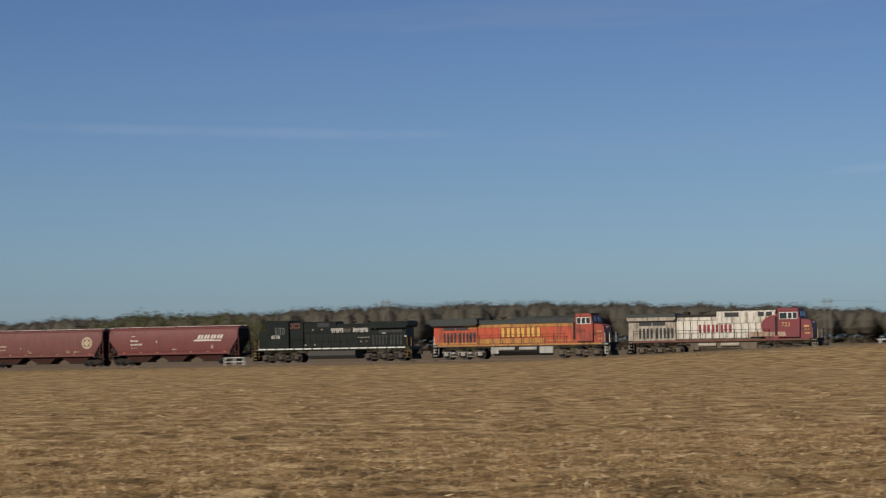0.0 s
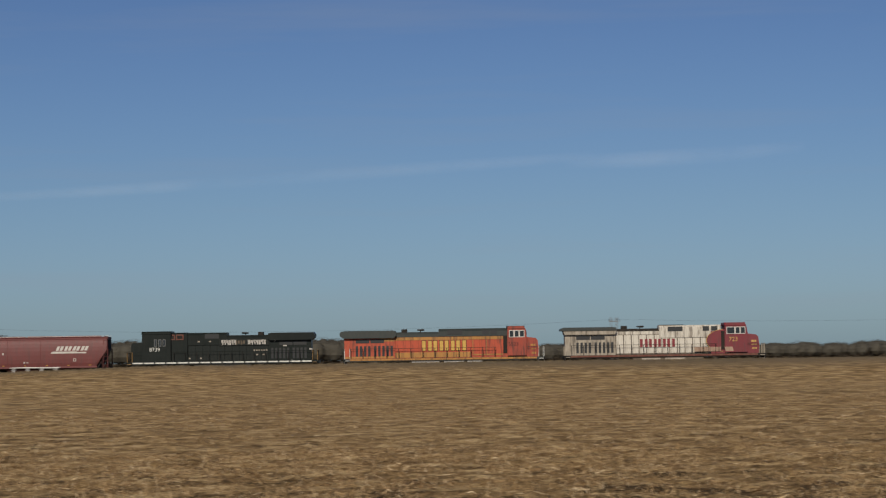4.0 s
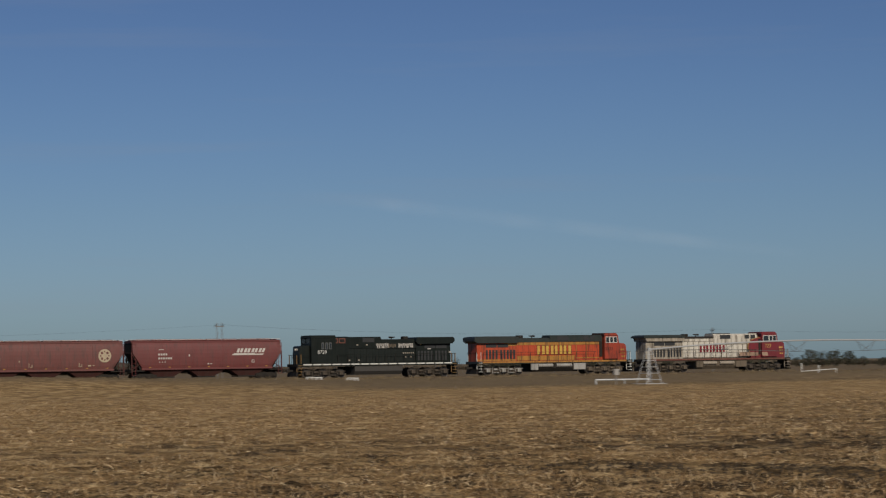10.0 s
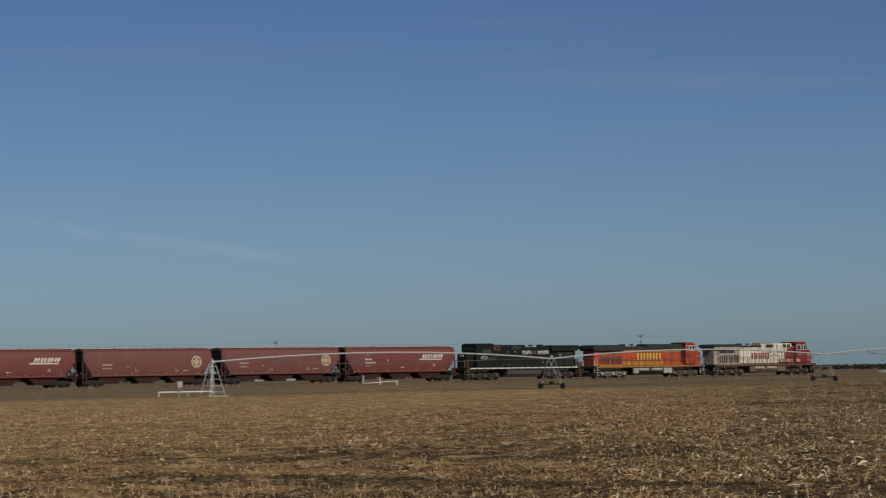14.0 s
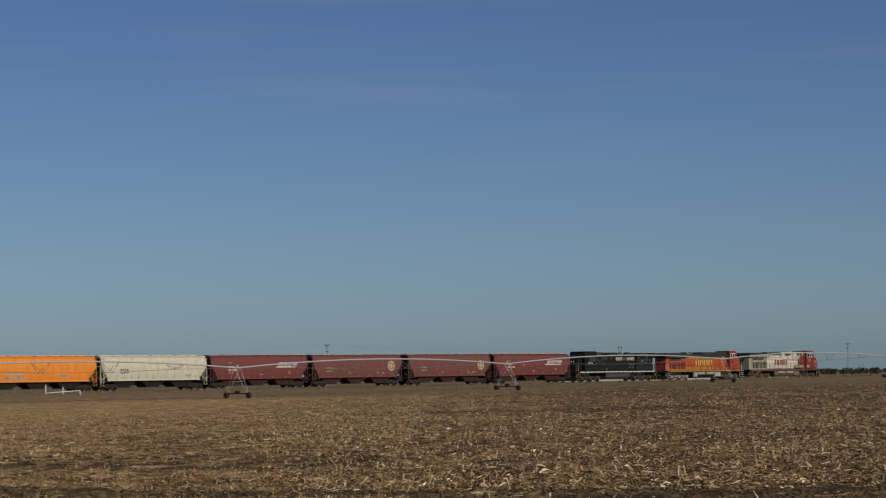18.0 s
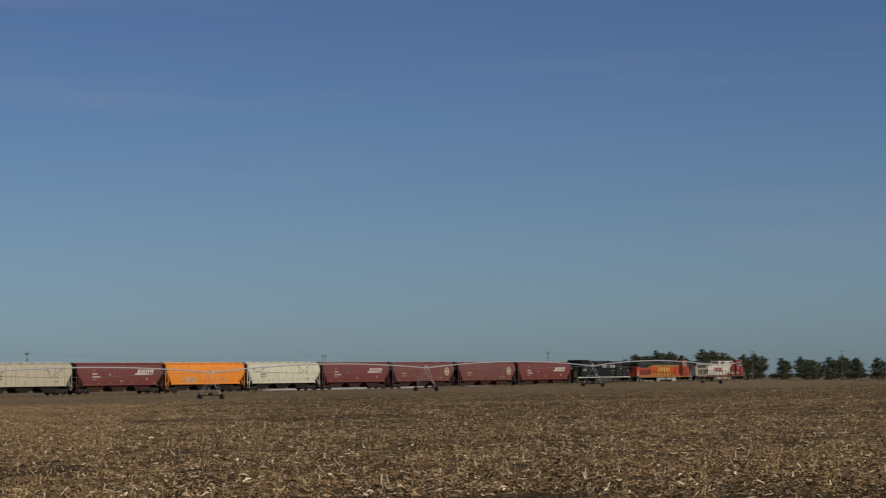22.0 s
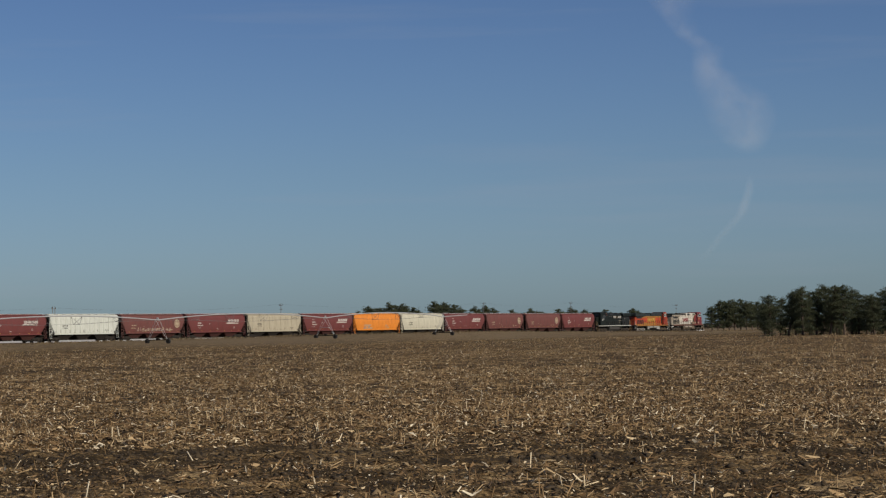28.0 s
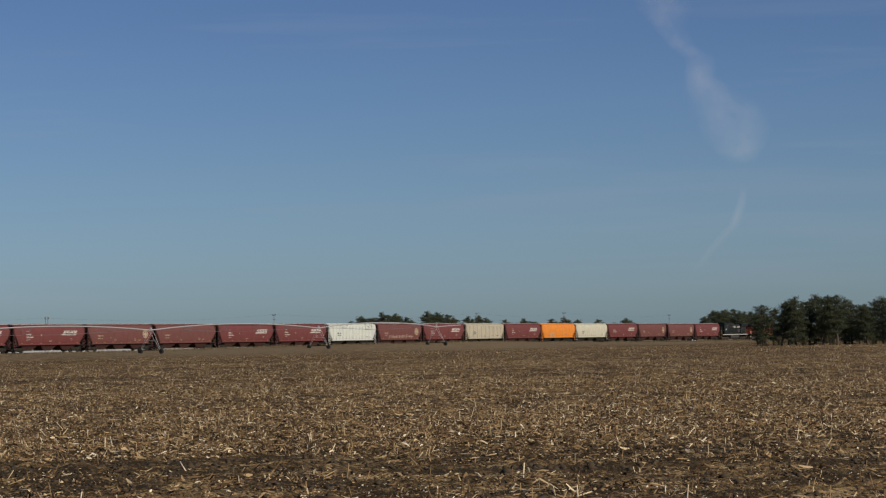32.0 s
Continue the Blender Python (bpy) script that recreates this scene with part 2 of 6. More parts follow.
def field_material():
    m, n, l, b = shader("stubble_field", 0.95)
    b.inputs["Specular IOR Level"].default_value = 0.08
    tc = n.new("ShaderNodeTexCoord")
    soil = mixed(n, l, noise_node(n, l, 1.1, 7, 0.7), (0.027, 0.0187, 0.0098), (0.069, 0.0480, 0.0250))
    straw = ramp(n, l, noise_node(n, l, 0.8, 7, 0.68), (0.35, (0.105, 0.065, 0.029)), (0.5, (0.315, 0.205, 0.093)), (0.64, (0.56, 0.405, 0.21)))
    flecks = noise_node(n, l, 9.0, 5, 0.75)
    tussocks = noise_node(n, l, 0.55, 5, 0.62)
    patch = noise_node(n, l, 0.06, 4, 0.6)
    # the residue lies thicker up the field than on the worked ground to the south
    sep = n.new("ShaderNodeSeparateXYZ")
    l.new(tc.outputs["Object"], sep.inputs[0])
    east = n.new("ShaderNodeMapRange")
    for k, v in ((1, 0.0), (2, 100.0)):
        east.inputs[k].default_value = v
    lean = n.new("ShaderNodeMath")
    lean.operation = "MULTIPLY_ADD"
    lean.inputs[1].default_value = -0.35
    l.new(sep.outputs["X"], lean.inputs[0])
    l.new(sep.outputs["Y"], lean.inputs[2])
    l.new(lean.outputs[0], east.inputs[0])
    thick = ramp(n, l, east.outputs[0], (0.0, (0.465,) * 3), (0.08, (0.49,) * 3), (0.2, (0.53,) * 3), (0.42, (0.625,) * 3))
    side = n.new("ShaderNodeMath")
    side.operation = "SUBTRACT"
    side.inputs[1].default_value = 0.5
    l.new(thick, side.inputs[0])

    def total(a, k, c):
        q = n.new("ShaderNodeMath")
        q.operation = "MULTIPLY_ADD"
        q.inputs[1].default_value = k
        l.new(a, q.inputs[0])
        l.new(c, q.inputs[2])
        return q.outputs[0]

    level = total(patch, 0.16, total(tussocks, 0.55, total(flecks, 0.65, side.outputs[0])))
    cover = ramp(n, l, level, (0.630, (0, 0, 0)), (0.750, (1, 1, 1)))
    grit = ramp(n, l, noise_node(n, l, 26.0, 3, 0.7), (0.35, (0.62, 0.62, 0.62)), (0.68, (1.5, 1.45, 1.35)))
    field = mixed(n, l, 1.0, mixed(n, l, cover, soil, straw), grit, "MULTIPLY")
    # the railway's strip of dry grass and the land beyond it
    at = n.new("ShaderNodeAttribute")
    at.attribute_name = "grass"
    grass = mixed(n, l, noise_node(n, l, 0.35, 6, 0.7), (0.108, 0.080, 0.048), (0.215, 0.158, 0.093))
    col = mixed(n, l, at.outputs["Fac"], field, grass)
    l.new(col, b.inputs["Base Color"])
    bumped(n, l, b, flecks, 0.9, 0.06)
    return m


FIELD = field_material()
CLOD = plain("soil_clod", (0.055, 0.036, 0.0165), 0.95, 0, 0.4, 6)
DRY_GRASS = needle_material("dry_grass", (0.115, 0.083, 0.047), (0.225, 0.165, 0.092))
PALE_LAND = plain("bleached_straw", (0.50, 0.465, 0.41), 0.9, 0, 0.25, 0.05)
CONCRETE = plain("concrete", (0.4, 0.38, 0.35), 0.85)
ASPHALT = plain("asphalt", (0.06, 0.06, 0.06), 0.85)


def vapour_material(name, thickness, grain):
    m, n, l, b = shader(name, 1.0)
    b.inputs["Base Color"].default_value = (0.9, 0.9, 0.92, 1)
    b.inputs["Specular IOR Level"].default_value = 0.0
    at = n.new("ShaderNodeAttribute")
    at.attribute_name = "across"
    k = noise_node(n, l, grain, 6, 0.65)
    puff = ramp(n, l, k, (0.36, (0.1, 0.1, 0.1)), (0.66, (1, 1, 1)))
    mul = n.new("ShaderNodeMath")
    mul.operation = "MULTIPLY"
    l.new(puff, mul.inputs[0])
    l.new(at.outputs["Fac"], mul.inputs[1])
    thin = n.new("ShaderNodeMath")
    thin.operation = "MULTIPLY"
    thin.inputs[1].default_value = thickness
    l.new(mul.outputs[0], thin.inputs[0])
    l.new(thin.outputs[0], b.inputs["Alpha"])
    return m


VAPOUR = vapour_material("vapour", 0.17, 0.011)
THIN_VAPOUR = vapour_material("thin_vapour", 0.11, 0.011)
CIRRUS = vapour_material("cirrus", 0.06, 0.004)

# ---- the lie of the land ----
RADIUS, X0, Y0, H0 = 14011.4, 39.293, 231.007, -0.38801      # the railway: a very wide arc


def track(s, side=0.0):
    """x, y, rail height and heading at s metres along the railway; side: metres towards the field."""
    h = H0 + s / RADIUS
    x, y = X0 + RADIUS * (math.sin(h) - math.sin(H0)), Y0 - RADIUS * (math.cos(h) - math.cos(H0))
    return x + side * math.sin(h), y - side * math.cos(h), 0.50 - 4e-6 * (s - 180) ** 2 - 0.0009 * max(0.0, 60 - s), h


def smooth(a, b, v):
    k = np.clip((v - a) / (b - a), 0, 1)
    return k * k * (3 - 2 * k)


# the bank between field and railway: metres along, height of its crest
CREST_S = (-400, -110, -60, -25, -5, 20, 60, 92, 108, 124, 140, 165, 200, 250, 300, 350, 390, 440, 500, 560, 700, 1200)
CREST_Z = (-0.5, -0.12, 0.04, 0.24, 0.88, 1.55, 1.60, 1.54, 1.22, 0.72, 0.48, 0.42, 0.42, 0.25, 0.32, 0.58, 0.74, 0.82, 0.10, -0.25, -0.5, -0.6)


def along(x, y):
    """s and the distance from the railway (towards the field) of places x, y."""
    ux, uy = math.cos(H0), math.sin(H0)
    s = (x - X0) * ux + (y - Y0) * uy
    for _ in range(2):
        h = H0 + s / RADIUS
        tx, ty = X0 + RADIUS * (np.sin(h) - math.sin(H0)), Y0 - RADIUS * (np.cos(h) - math.cos(H0))
        s = s + (x - tx) * np.cos(h) + (y - ty) * np.sin(h)
    h = H0 + s / RADIUS
    tx, ty = X0 + RADIUS * (np.sin(h) - math.sin(H0)), Y0 - RADIUS * (np.cos(h) - math.cos(H0))
    return s, (x - tx) * np.sin(h) - (y - ty) * np.cos(h)


def land(x, y):
    """Height of the ground, and how grassy it is (0 field, 1 grass)."""
    x, y = np.asarray(x, float), np.asarray(y, float)
    s, w = along(x, y)
    d = np.hypot(x, y)
    z = -0.45 * smooth(20, 210, d) - 0.15 * smooth(250, 500, d)
    z = z + 0.05 * np.sin(x * 0.11 + 1) * np.sin(y * 0.09) * smooth(8, 40, d)
    crest = np.interp(s, CREST_S, CREST_Z)
    foot = np.interp(s, (-400, 0, 110, 145, 250, 266, 316, 366, 409, 500, 1200), (95, 95, 60, 24, 24, 30, 38, 32, 28, 28, 40))
    rise = smooth(0, 1, (foot - w) / (foot - 13)) * smooth(2, 11, w)
    z = z + np.maximum(crest - z, 0) * rise
    rail = 0.50 - 4e-6 * (np.clip(s, -500, 1200) - 180) ** 2 - 0.0009 * np.clip(60 - s, 0, 600)
    behind = rail - 0.75
    k = 1 - smooth(3, 9, w)
    z = z * (1 - k) + behind * k
    far = smooth(60, 400, -w)
    z = z * (1 - far) - 0.8 * far
    grass = 1 - smooth(16, 42, w + 4 * np.sin(s * 0.07))
    return z, grass


def ground_z(x, y):
    return float(land(x, y)[0])


def sheet(name, xs, ys, zs, rows, cols, mat):
    """A grid of quads; xs, ys, zs run row by row."""
    i = np.arange(rows * cols).reshape(rows, cols)
    quads = np.stack([i[:-1, :-1], i[:-1, 1:], i[1:, 1:], i[1:, :-1]], -1).reshape(-1, 4)
    me = bpy.data.meshes.new(name)
    me.vertices.add(rows * cols)
    me.vertices.foreach_set("co", np.stack([xs, ys, zs], -1).astype(np.float32).ravel())
    me.loops.add(quads.size)
    me.loops.foreach_set("vertex_index", quads.astype(np.int32).ravel())
    me.polygons.add(len(quads))
    me.polygons.foreach_set("loop_start", np.arange(0, quads.size, 4, dtype=np.int32))
    me.update(calc_edges=True)
    me.validate()
    me.polygons.foreach_set("use_smooth", np.ones(len(quads), bool))
    me.materials.append(mat)
    return me


def build_ground():
    az = np.concatenate([np.arange(-16, 100.01, 0.32), np.arange(104, 344.01, 4)])
    rad = np.concatenate([[0.001, 2, 4, 6, 8, 10], np.arange(12, 22, 0.8), np.arange(22, 50, 0.28), np.geomspace(50.5, 150, 90), np.arange(153, 640, 3.0), np.geomspace(650, 4700, 40)])
    R, A = np.meshgrid(rad, np.radians(az), indexing="ij")
    A = np.concatenate([A, A[:, :1]], 1)
    R = np.concatenate([R, R[:, :1]], 1)
    x, y = (R * np.sin(A)).ravel(), (R * np.cos(A) - 1.5).ravel()
    z, g = land(x, y)
    rng = np.random.default_rng(3)
    d = np.hypot(x, y)
    z = z + rng.normal(0, 0.028, z.size) * smooth(12, 22, d) * (d < 60) + rng.normal(0, 0.015, z.size) * (d >= 60) * (d < 150)
    me = sheet("ground", x, y, z, *R.shape, FIELD)
    at = me.attributes.new("grass", "FLOAT", "POINT")
    at.data.foreach_set("value", g.astype(np.float32))
    return tagged(new("ground", me), "harvested corn field with brown soil and pale stubble", "field", kind="structure")


build_ground()

# ---- kit for building things ----
def part(name, bm, mat, parent=None, label="", smooth_faces=False):
    me = bpy.data.meshes.new(name)
    bmesh.ops.recalc_face_normals(bm, faces=bm.faces)
    if smooth_faces:
        for f in bm.faces:
            f.smooth = True
    bm.to_mesh(me)
    bm.free()
    me.materials.append(mat)
    ob = new(name, me)
    ob.parent = parent
    if label:
        ob["label"] = label
    return ob


def alike(ob, m, parent=None):
    """Another part on the same mesh, at the pose m in its parent's space."""
    o = new(ob.name.split(".")[0], ob.data)
    o.parent = parent or ob.parent
    o.matrix_basis = m
    if "label" in ob:
        o["label"] = ob["label"]
    return o


def fresh():
    return bmesh.new()


def box(bm, x0, x1, y0, y1, z0, z1, bevel=0.0):
    made = bmesh.ops.create_cube(bm, size=1)["verts"]
    bmesh.ops.transform(bm, matrix=Matrix.LocRotScale(((x0 + x1) / 2, (y0 + y1) / 2, (z0 + z1) / 2), None, (x1 - x0, y1 - y0, z1 - z0)), verts=made)
    if bevel:
        edges = list({e for v in made for e in v.link_edges})
        bmesh.ops.bevel(bm, geom=edges, offset=bevel, segments=1, affect="EDGES")
    return bm


def rod(bm, a, b, r, n=6, r2=None):
    a, b = Vector(a), Vector(b)
    d = b - a
    made = bmesh.ops.create_cone(bm, cap_ends=True, segments=n, radius1=r, radius2=r if r2 is None else r2, depth=d.length)["verts"]
    bmesh.ops.transform(bm, matrix=Matrix.Translation((a + b) / 2) @ d.to_track_quat("Z", "Y").to_matrix().to_4x4(), verts=made)
    return bm


def tube(bm, pts, r, n=6):
    """One unbroken round bar through the points."""
    pts = [Vector(p) for p in pts]
    last = None
    rings = []
    for i, p in enumerate(pts):
        d = (pts[min(i + 1, len(pts) - 1)] - pts[max(i - 1, 0)]).normalized()
        side = d.cross(Vector((0, 0, 1)))
        side = side.normalized() if side.length > 1e-4 else Vector((1, 0, 0))
        up = side.cross(d)
        rings.append([bm.verts.new(p + (side * math.cos(k * math.tau / n) + up * math.sin(k * math.tau / n)) * r) for k in range(n)])
    for a, b in zip(rings, rings[1:]):
        for k in range(n):
            bm.faces.new((a[k], a[(k + 1) % n], b[(k + 1) % n], b[k]))
    bm.faces.new(rings[0])
    bm.faces.new(rings[-1][::-1])
    return bm


def slab(bm, outline, y0, y1):
    """A plate with this outline in x and z, from y0 to y1."""
    a = [bm.verts.new((x, y0, z)) for x, z in outline]
    b = [bm.verts.new((x, y1, z)) for x, z in outline]
    n = len(outline)
    bm.faces.new(a)
    bm.faces.new(b[::-1])
    for i in range(n):
        bm.faces.new((a[i], b[i], b[(i + 1) % n], a[(i + 1) % n]))
    return bm


def loft(bm, section, x0, x1):
    """A bar with this section in y and z, from x0 to x1."""
    a = [bm.verts.new((x0, y, z)) for y, z in section]
    b = [bm.verts.new((x1, y, z)) for y, z in section]
    n = len(section)
    bm.faces.new(a)
    bm.faces.new(b[::-1])
    for i in range(n):
        bm.faces.new((a[i], b[i], b[(i + 1) % n], a[(i + 1) % n]))
    return bm


def empty(name, label, category, group=""):
    return tagged(new(name), label, category, group)


def writing(name, words, size, mat, parent, m, label=""):
    """Raised letters, as a mesh."""
    cu = bpy.data.curves.new(name, "FONT")
    cu.body, cu.size, cu.extrude, cu.align_x = words, size, 0.004, "CENTER"
    tmp = bpy.data.objects.new(name, cu)
    me = bpy.data.meshes.new_from_object(tmp)
    bpy.data.objects.remove(tmp)
    me.materials.append(mat)
    ob = new(name, me)
    ob.parent, ob.matrix_basis = parent, m
    if label:
        ob["label"] = label
    return ob


NEAR = pose(0, 0, 0, 90, 0, 0)     # letters stand up and read from the field

# ---- the train: x forward, the field on the -y side, z from the rail ----


def wheelset_mesh(r):
    """Two flanged wheels pressed on one axle."""
    bm = fresh()
    rod(bm, (0, -0.9, 0), (0, 0.9, 0), 0.085, 8)
    for w in (-1, 1):
        rod(bm, (0, w * 0.83, 0), (0, w * 0.69, 0), r, 20)
        rod(bm, (0, w * 0.69, 0), (0, w * 0.66, 0), r + 0.03, 20)
        rod(bm, (0, w * 0.86, 0), (0, w * 0.82, 0), r * 0.45, 12)
        rod(bm, (0, w * 0.92, 0), (0, w * 0.84, 0), r * 0.2, 10)
    return bm


def bogie(parent, x, axles, r, mat, gap, box_mat=None):
    """A truck with its side frames, bolster, springs and wheels."""
    bm = fresh()
    half = (axles - 1) * gap / 2
    box(bm, -0.3, 0.3, -1.0, 1.0, r + 0.0, r + 0.28, 0.03)
    t = part("truck", bm, UNDERFRAME, parent)
    t.location = (x, 0, 0)
    side = None
    for y, turn in ((-1.0, 0), (1.0, 180)):
        if side is None:
            bm = fresh()
            pts = [(-half - 0.35, r + 0.22), (-half - 0.35, r - 0.12), (-half + 0.28, r - 0.12), (-half + 0.5, 0.22)]
            if axles == 2:
                pts += [(half - 0.5, 0.22)]
            else:
                pts += [(-0.5, 0.24), (-0.28, r - 0.1), (0.28, r - 0.1), (0.5, 0.24), (half - 0.5, 0.22)]
            pts += [(half - 0.28, r - 0.12), (half + 0.35, r - 0.12), (half + 0.35, r + 0.22), (0.6, r + 0.36), (-0.6, r + 0.36)]
            slab(bm, pts, -0.09, 0.09)
            for k in range(axles):
                rod(bm, (-half + k * gap, -0.2, r), (-half + k * gap, 0.1, r), 0.14, 10)
            for k in range(-1, 2):
                rod(bm, (k * 0.17 + (gap / 2 if axles == 3 else 0), -0.13, 0.3), (k * 0.17 + (gap / 2 if axles == 3 else 0), -0.13, r + 0.1), 0.07, 8)
                if axles == 3:
                    rod(bm, (k * 0.17 - gap / 2, -0.13, 0.3), (k * 0.17 - gap / 2, -0.13, r + 0.1), 0.07, 8)
            side = part("side_frame", bm, mat, t)
            side.location = (0, y, 0)
        else:
            alike(side, pose(0, y, 0, 0, 0, turn), t)
    if axles == 3:
        # brake cylinders, dampers and sand pipes hung on the outside of the frame
        gear = None
        for k in (-1, 1):
            for y, turn in ((-1.16, 0), (1.16, 180)):
                m = pose(k * gap / 2, y, r, 0, 0, turn)
                if gear is None:
                    bm = fresh()
                    rod(bm, (-0.34, -0.04, 0.16), (0.1, -0.04, 0.16), 0.11, 9)
                    rod(bm, (0.1, -0.04, 0.16), (0.42, -0.04, 0.05), 0.03, 5)
                    rod(bm, (0.36, 0, 0.4), (0.5, -0.02, -0.08), 0.05, 6)
                    rod(bm, (-0.44, 0, 0.42), (-0.5, -0.02, -0.3), 0.028, 5)
                    box(bm, -0.3, 0.3, -0.02, 0.06, -0.26, -0.14, 0.02)
                    gear = part("brake_gear", bm, box_mat or mat, t, "dusty brake cylinder and rods")
                    gear.matrix_basis = m
                else:
                    alike(gear, m, t)
    if box_mat:
        cap = None
        for k in range(axles):
            for y, turn in ((-1.12, 0), (1.12, 180)):
                m = pose(-half + k * gap, y, r, 0, 0, turn)
                if cap is None:
                    bm = fresh()
                    box(bm, -0.22, 0.22, -0.1, 0.06, -0.16, 0.22, 0.03)
                    box(bm, -0.5, 0.5, -0.04, 0.03, 0.2, 0.28, 0.02)
                    cap = part("axle_box", bm, box_mat, t, "dusty pale axle box")
                    cap.matrix_basis = m
                else:
                    alike(cap, m, t)
    first = None
    for k in range(axles):
        if first is None:
            first = o = part("wheelset", wheelset_mesh(r), STEEL, t)
            o.location = (0, 0, r)
        else:
            o = alike(first, pose(0, 0, r), t)
        o.delta_location = (-half + k * gap, 0, 0)
    return t


def coupler(parent, x, way):
    bm = fresh()
    box(bm, min(x, x + way * 0.75), max(x, x + way * 0.75), -0.1, 0.1, 0.78, 1.0, 0.02)
    box(bm, min(x + way * 0.6, x + way * 0.85), max(x + way * 0.6, x + way * 0.85), -0.17, 0.15, 0.72, 1.04, 0.04)
    return part("coupler", bm, UNDERFRAME, parent)


def ladder(parent, x, y, z0, z1, width, mat, along_x=True, name="ladder"):
    bm = fresh()
    a, b = (x - width / 2, x + width / 2)
    for u in (a, b):
        rod(bm, (u, y, z0), (u, y, z1), 0.025, 5)
    n = int((z1 - z0) / 0.4)
    for k in range(n + 1):
        z = z0 + 0.06 + k * (z1 - z0 - 0.12) / n
        rod(bm, (a, y, z), (b, y, z), 0.018, 5)
    return part(name, bm, mat, parent)


def panel_bars(name, parent, mat, rows, y, label=""):
    """Flat bars lying 4 mm proud of a side: x0, x1, z0, z1 and a lean. y: the side, or its half width by height."""
    at = y if callable(y) else lambda z: y
    for x0, x1, z0, z1, lean in rows:
        bm = fresh()
        lo, hi = at(z0), at(z1)
        a = [bm.verts.new((x, q - 0.009, z)) for x, q, z in ((x0, lo, z0), (x1, lo, z0), (x1 + lean, hi, z1), (x0 + lean, hi, z1))]
        b = [bm.verts.new((v.co.x, v.co.y + 0.03, v.co.z)) for v in a]
        bm.faces.new(a)
        bm.faces.new(b[::-1])
        for i in range(4):
            bm.faces.new((a[i], b[i], b[(i + 1) % 4], a[(i + 1) % 4]))
        part(name, bm, mat, parent, label)


# a hopper's side from sill to eave: height, half width
BARREL = ((1.280, 1.40), (1.452, 1.46), (1.729, 1.515), (2.111, 1.55), (2.541, 1.57), (2.970, 1.57), (3.352, 1.545), (3.687, 1.495), (3.925, 1.43), (4.088, 1.35), (4.193, 1.24))
FLANK = ((1.280, 1.50), (1.452, 1.53), (2.350, 1.545), (3.496, 1.545), (3.878, 1.53), (4.069, 1.47), (4.193, 1.34))


def barrel(z):
    return -float(np.interp(z, *zip(*BARREL)))


def flank(z):
    return -float(np.interp(z, *zip(*FLANK)))


def swoosh_logo(parent, y, x):
    """Four slanting pairs of bars over a long slanting underline."""
    rows = []
    for k in range(4):
        a = x - 1.62 + k * 0.84
        rows += [(a, a + 0.28, 2.98, 3.42, 0.2), (a + 0.38, a + 0.66, 2.98, 3.42, 0.2)]
    rows += [(x - 2.15, x + 1.45, 2.70, 2.84, 0.1), (x - 1.95, x + 0.5, 2.84, 2.90, 0.05)]
    panel_bars("logo", parent, LETTER_WHITE, rows, y, "white slanting emblem shapes")


def round_logo(parent, y, x, z, r):
    bm = fresh()
    ring = [(x + r * math.cos(a), z + r * math.sin(a)) for a in np.linspace(0, math.tau, 25)[:-1]]
    slant = (y(z + r) - y(z - r)) / (2 * r)
    a = [bm.verts.new((u, y(z) - 0.006 + slant * (v - z), v)) for u, v in ring]
    b = [bm.verts.new((q.co.x, q.co.y + 0.05, q.co.z)) for q in a]
    bm.faces.new(a)
    bm.faces.new(b[::-1])
    for i in range(24):
        bm.faces.new((a[i], b[i], b[(i + 1) % 24], a[(i + 1) % 24]))
    o = part("emblem", bm, LETTER_CREAM, parent, "pale round emblem disc")
    for dx, dz, q in ((-0.42, 0.42, 0.2), (0.42, 0.42, 0.2), (-0.42, -0.42, 0.2), (0.42, -0.42, 0.2), (0, 0.62, 0.12), (0, -0.62, 0.12), (-0.62, 0, 0.12), (0.62, 0, 0.12)):
        bm = fresh()
        yy = y(z) + slant * dz * r
        rod(bm, (x + dx * r, yy - 0.011, z + dz * r), (x + dx * r, yy + 0.03, z + dz * r), r * q, 10)
        part("cross_field", bm, FADED_RED, o)
    return o


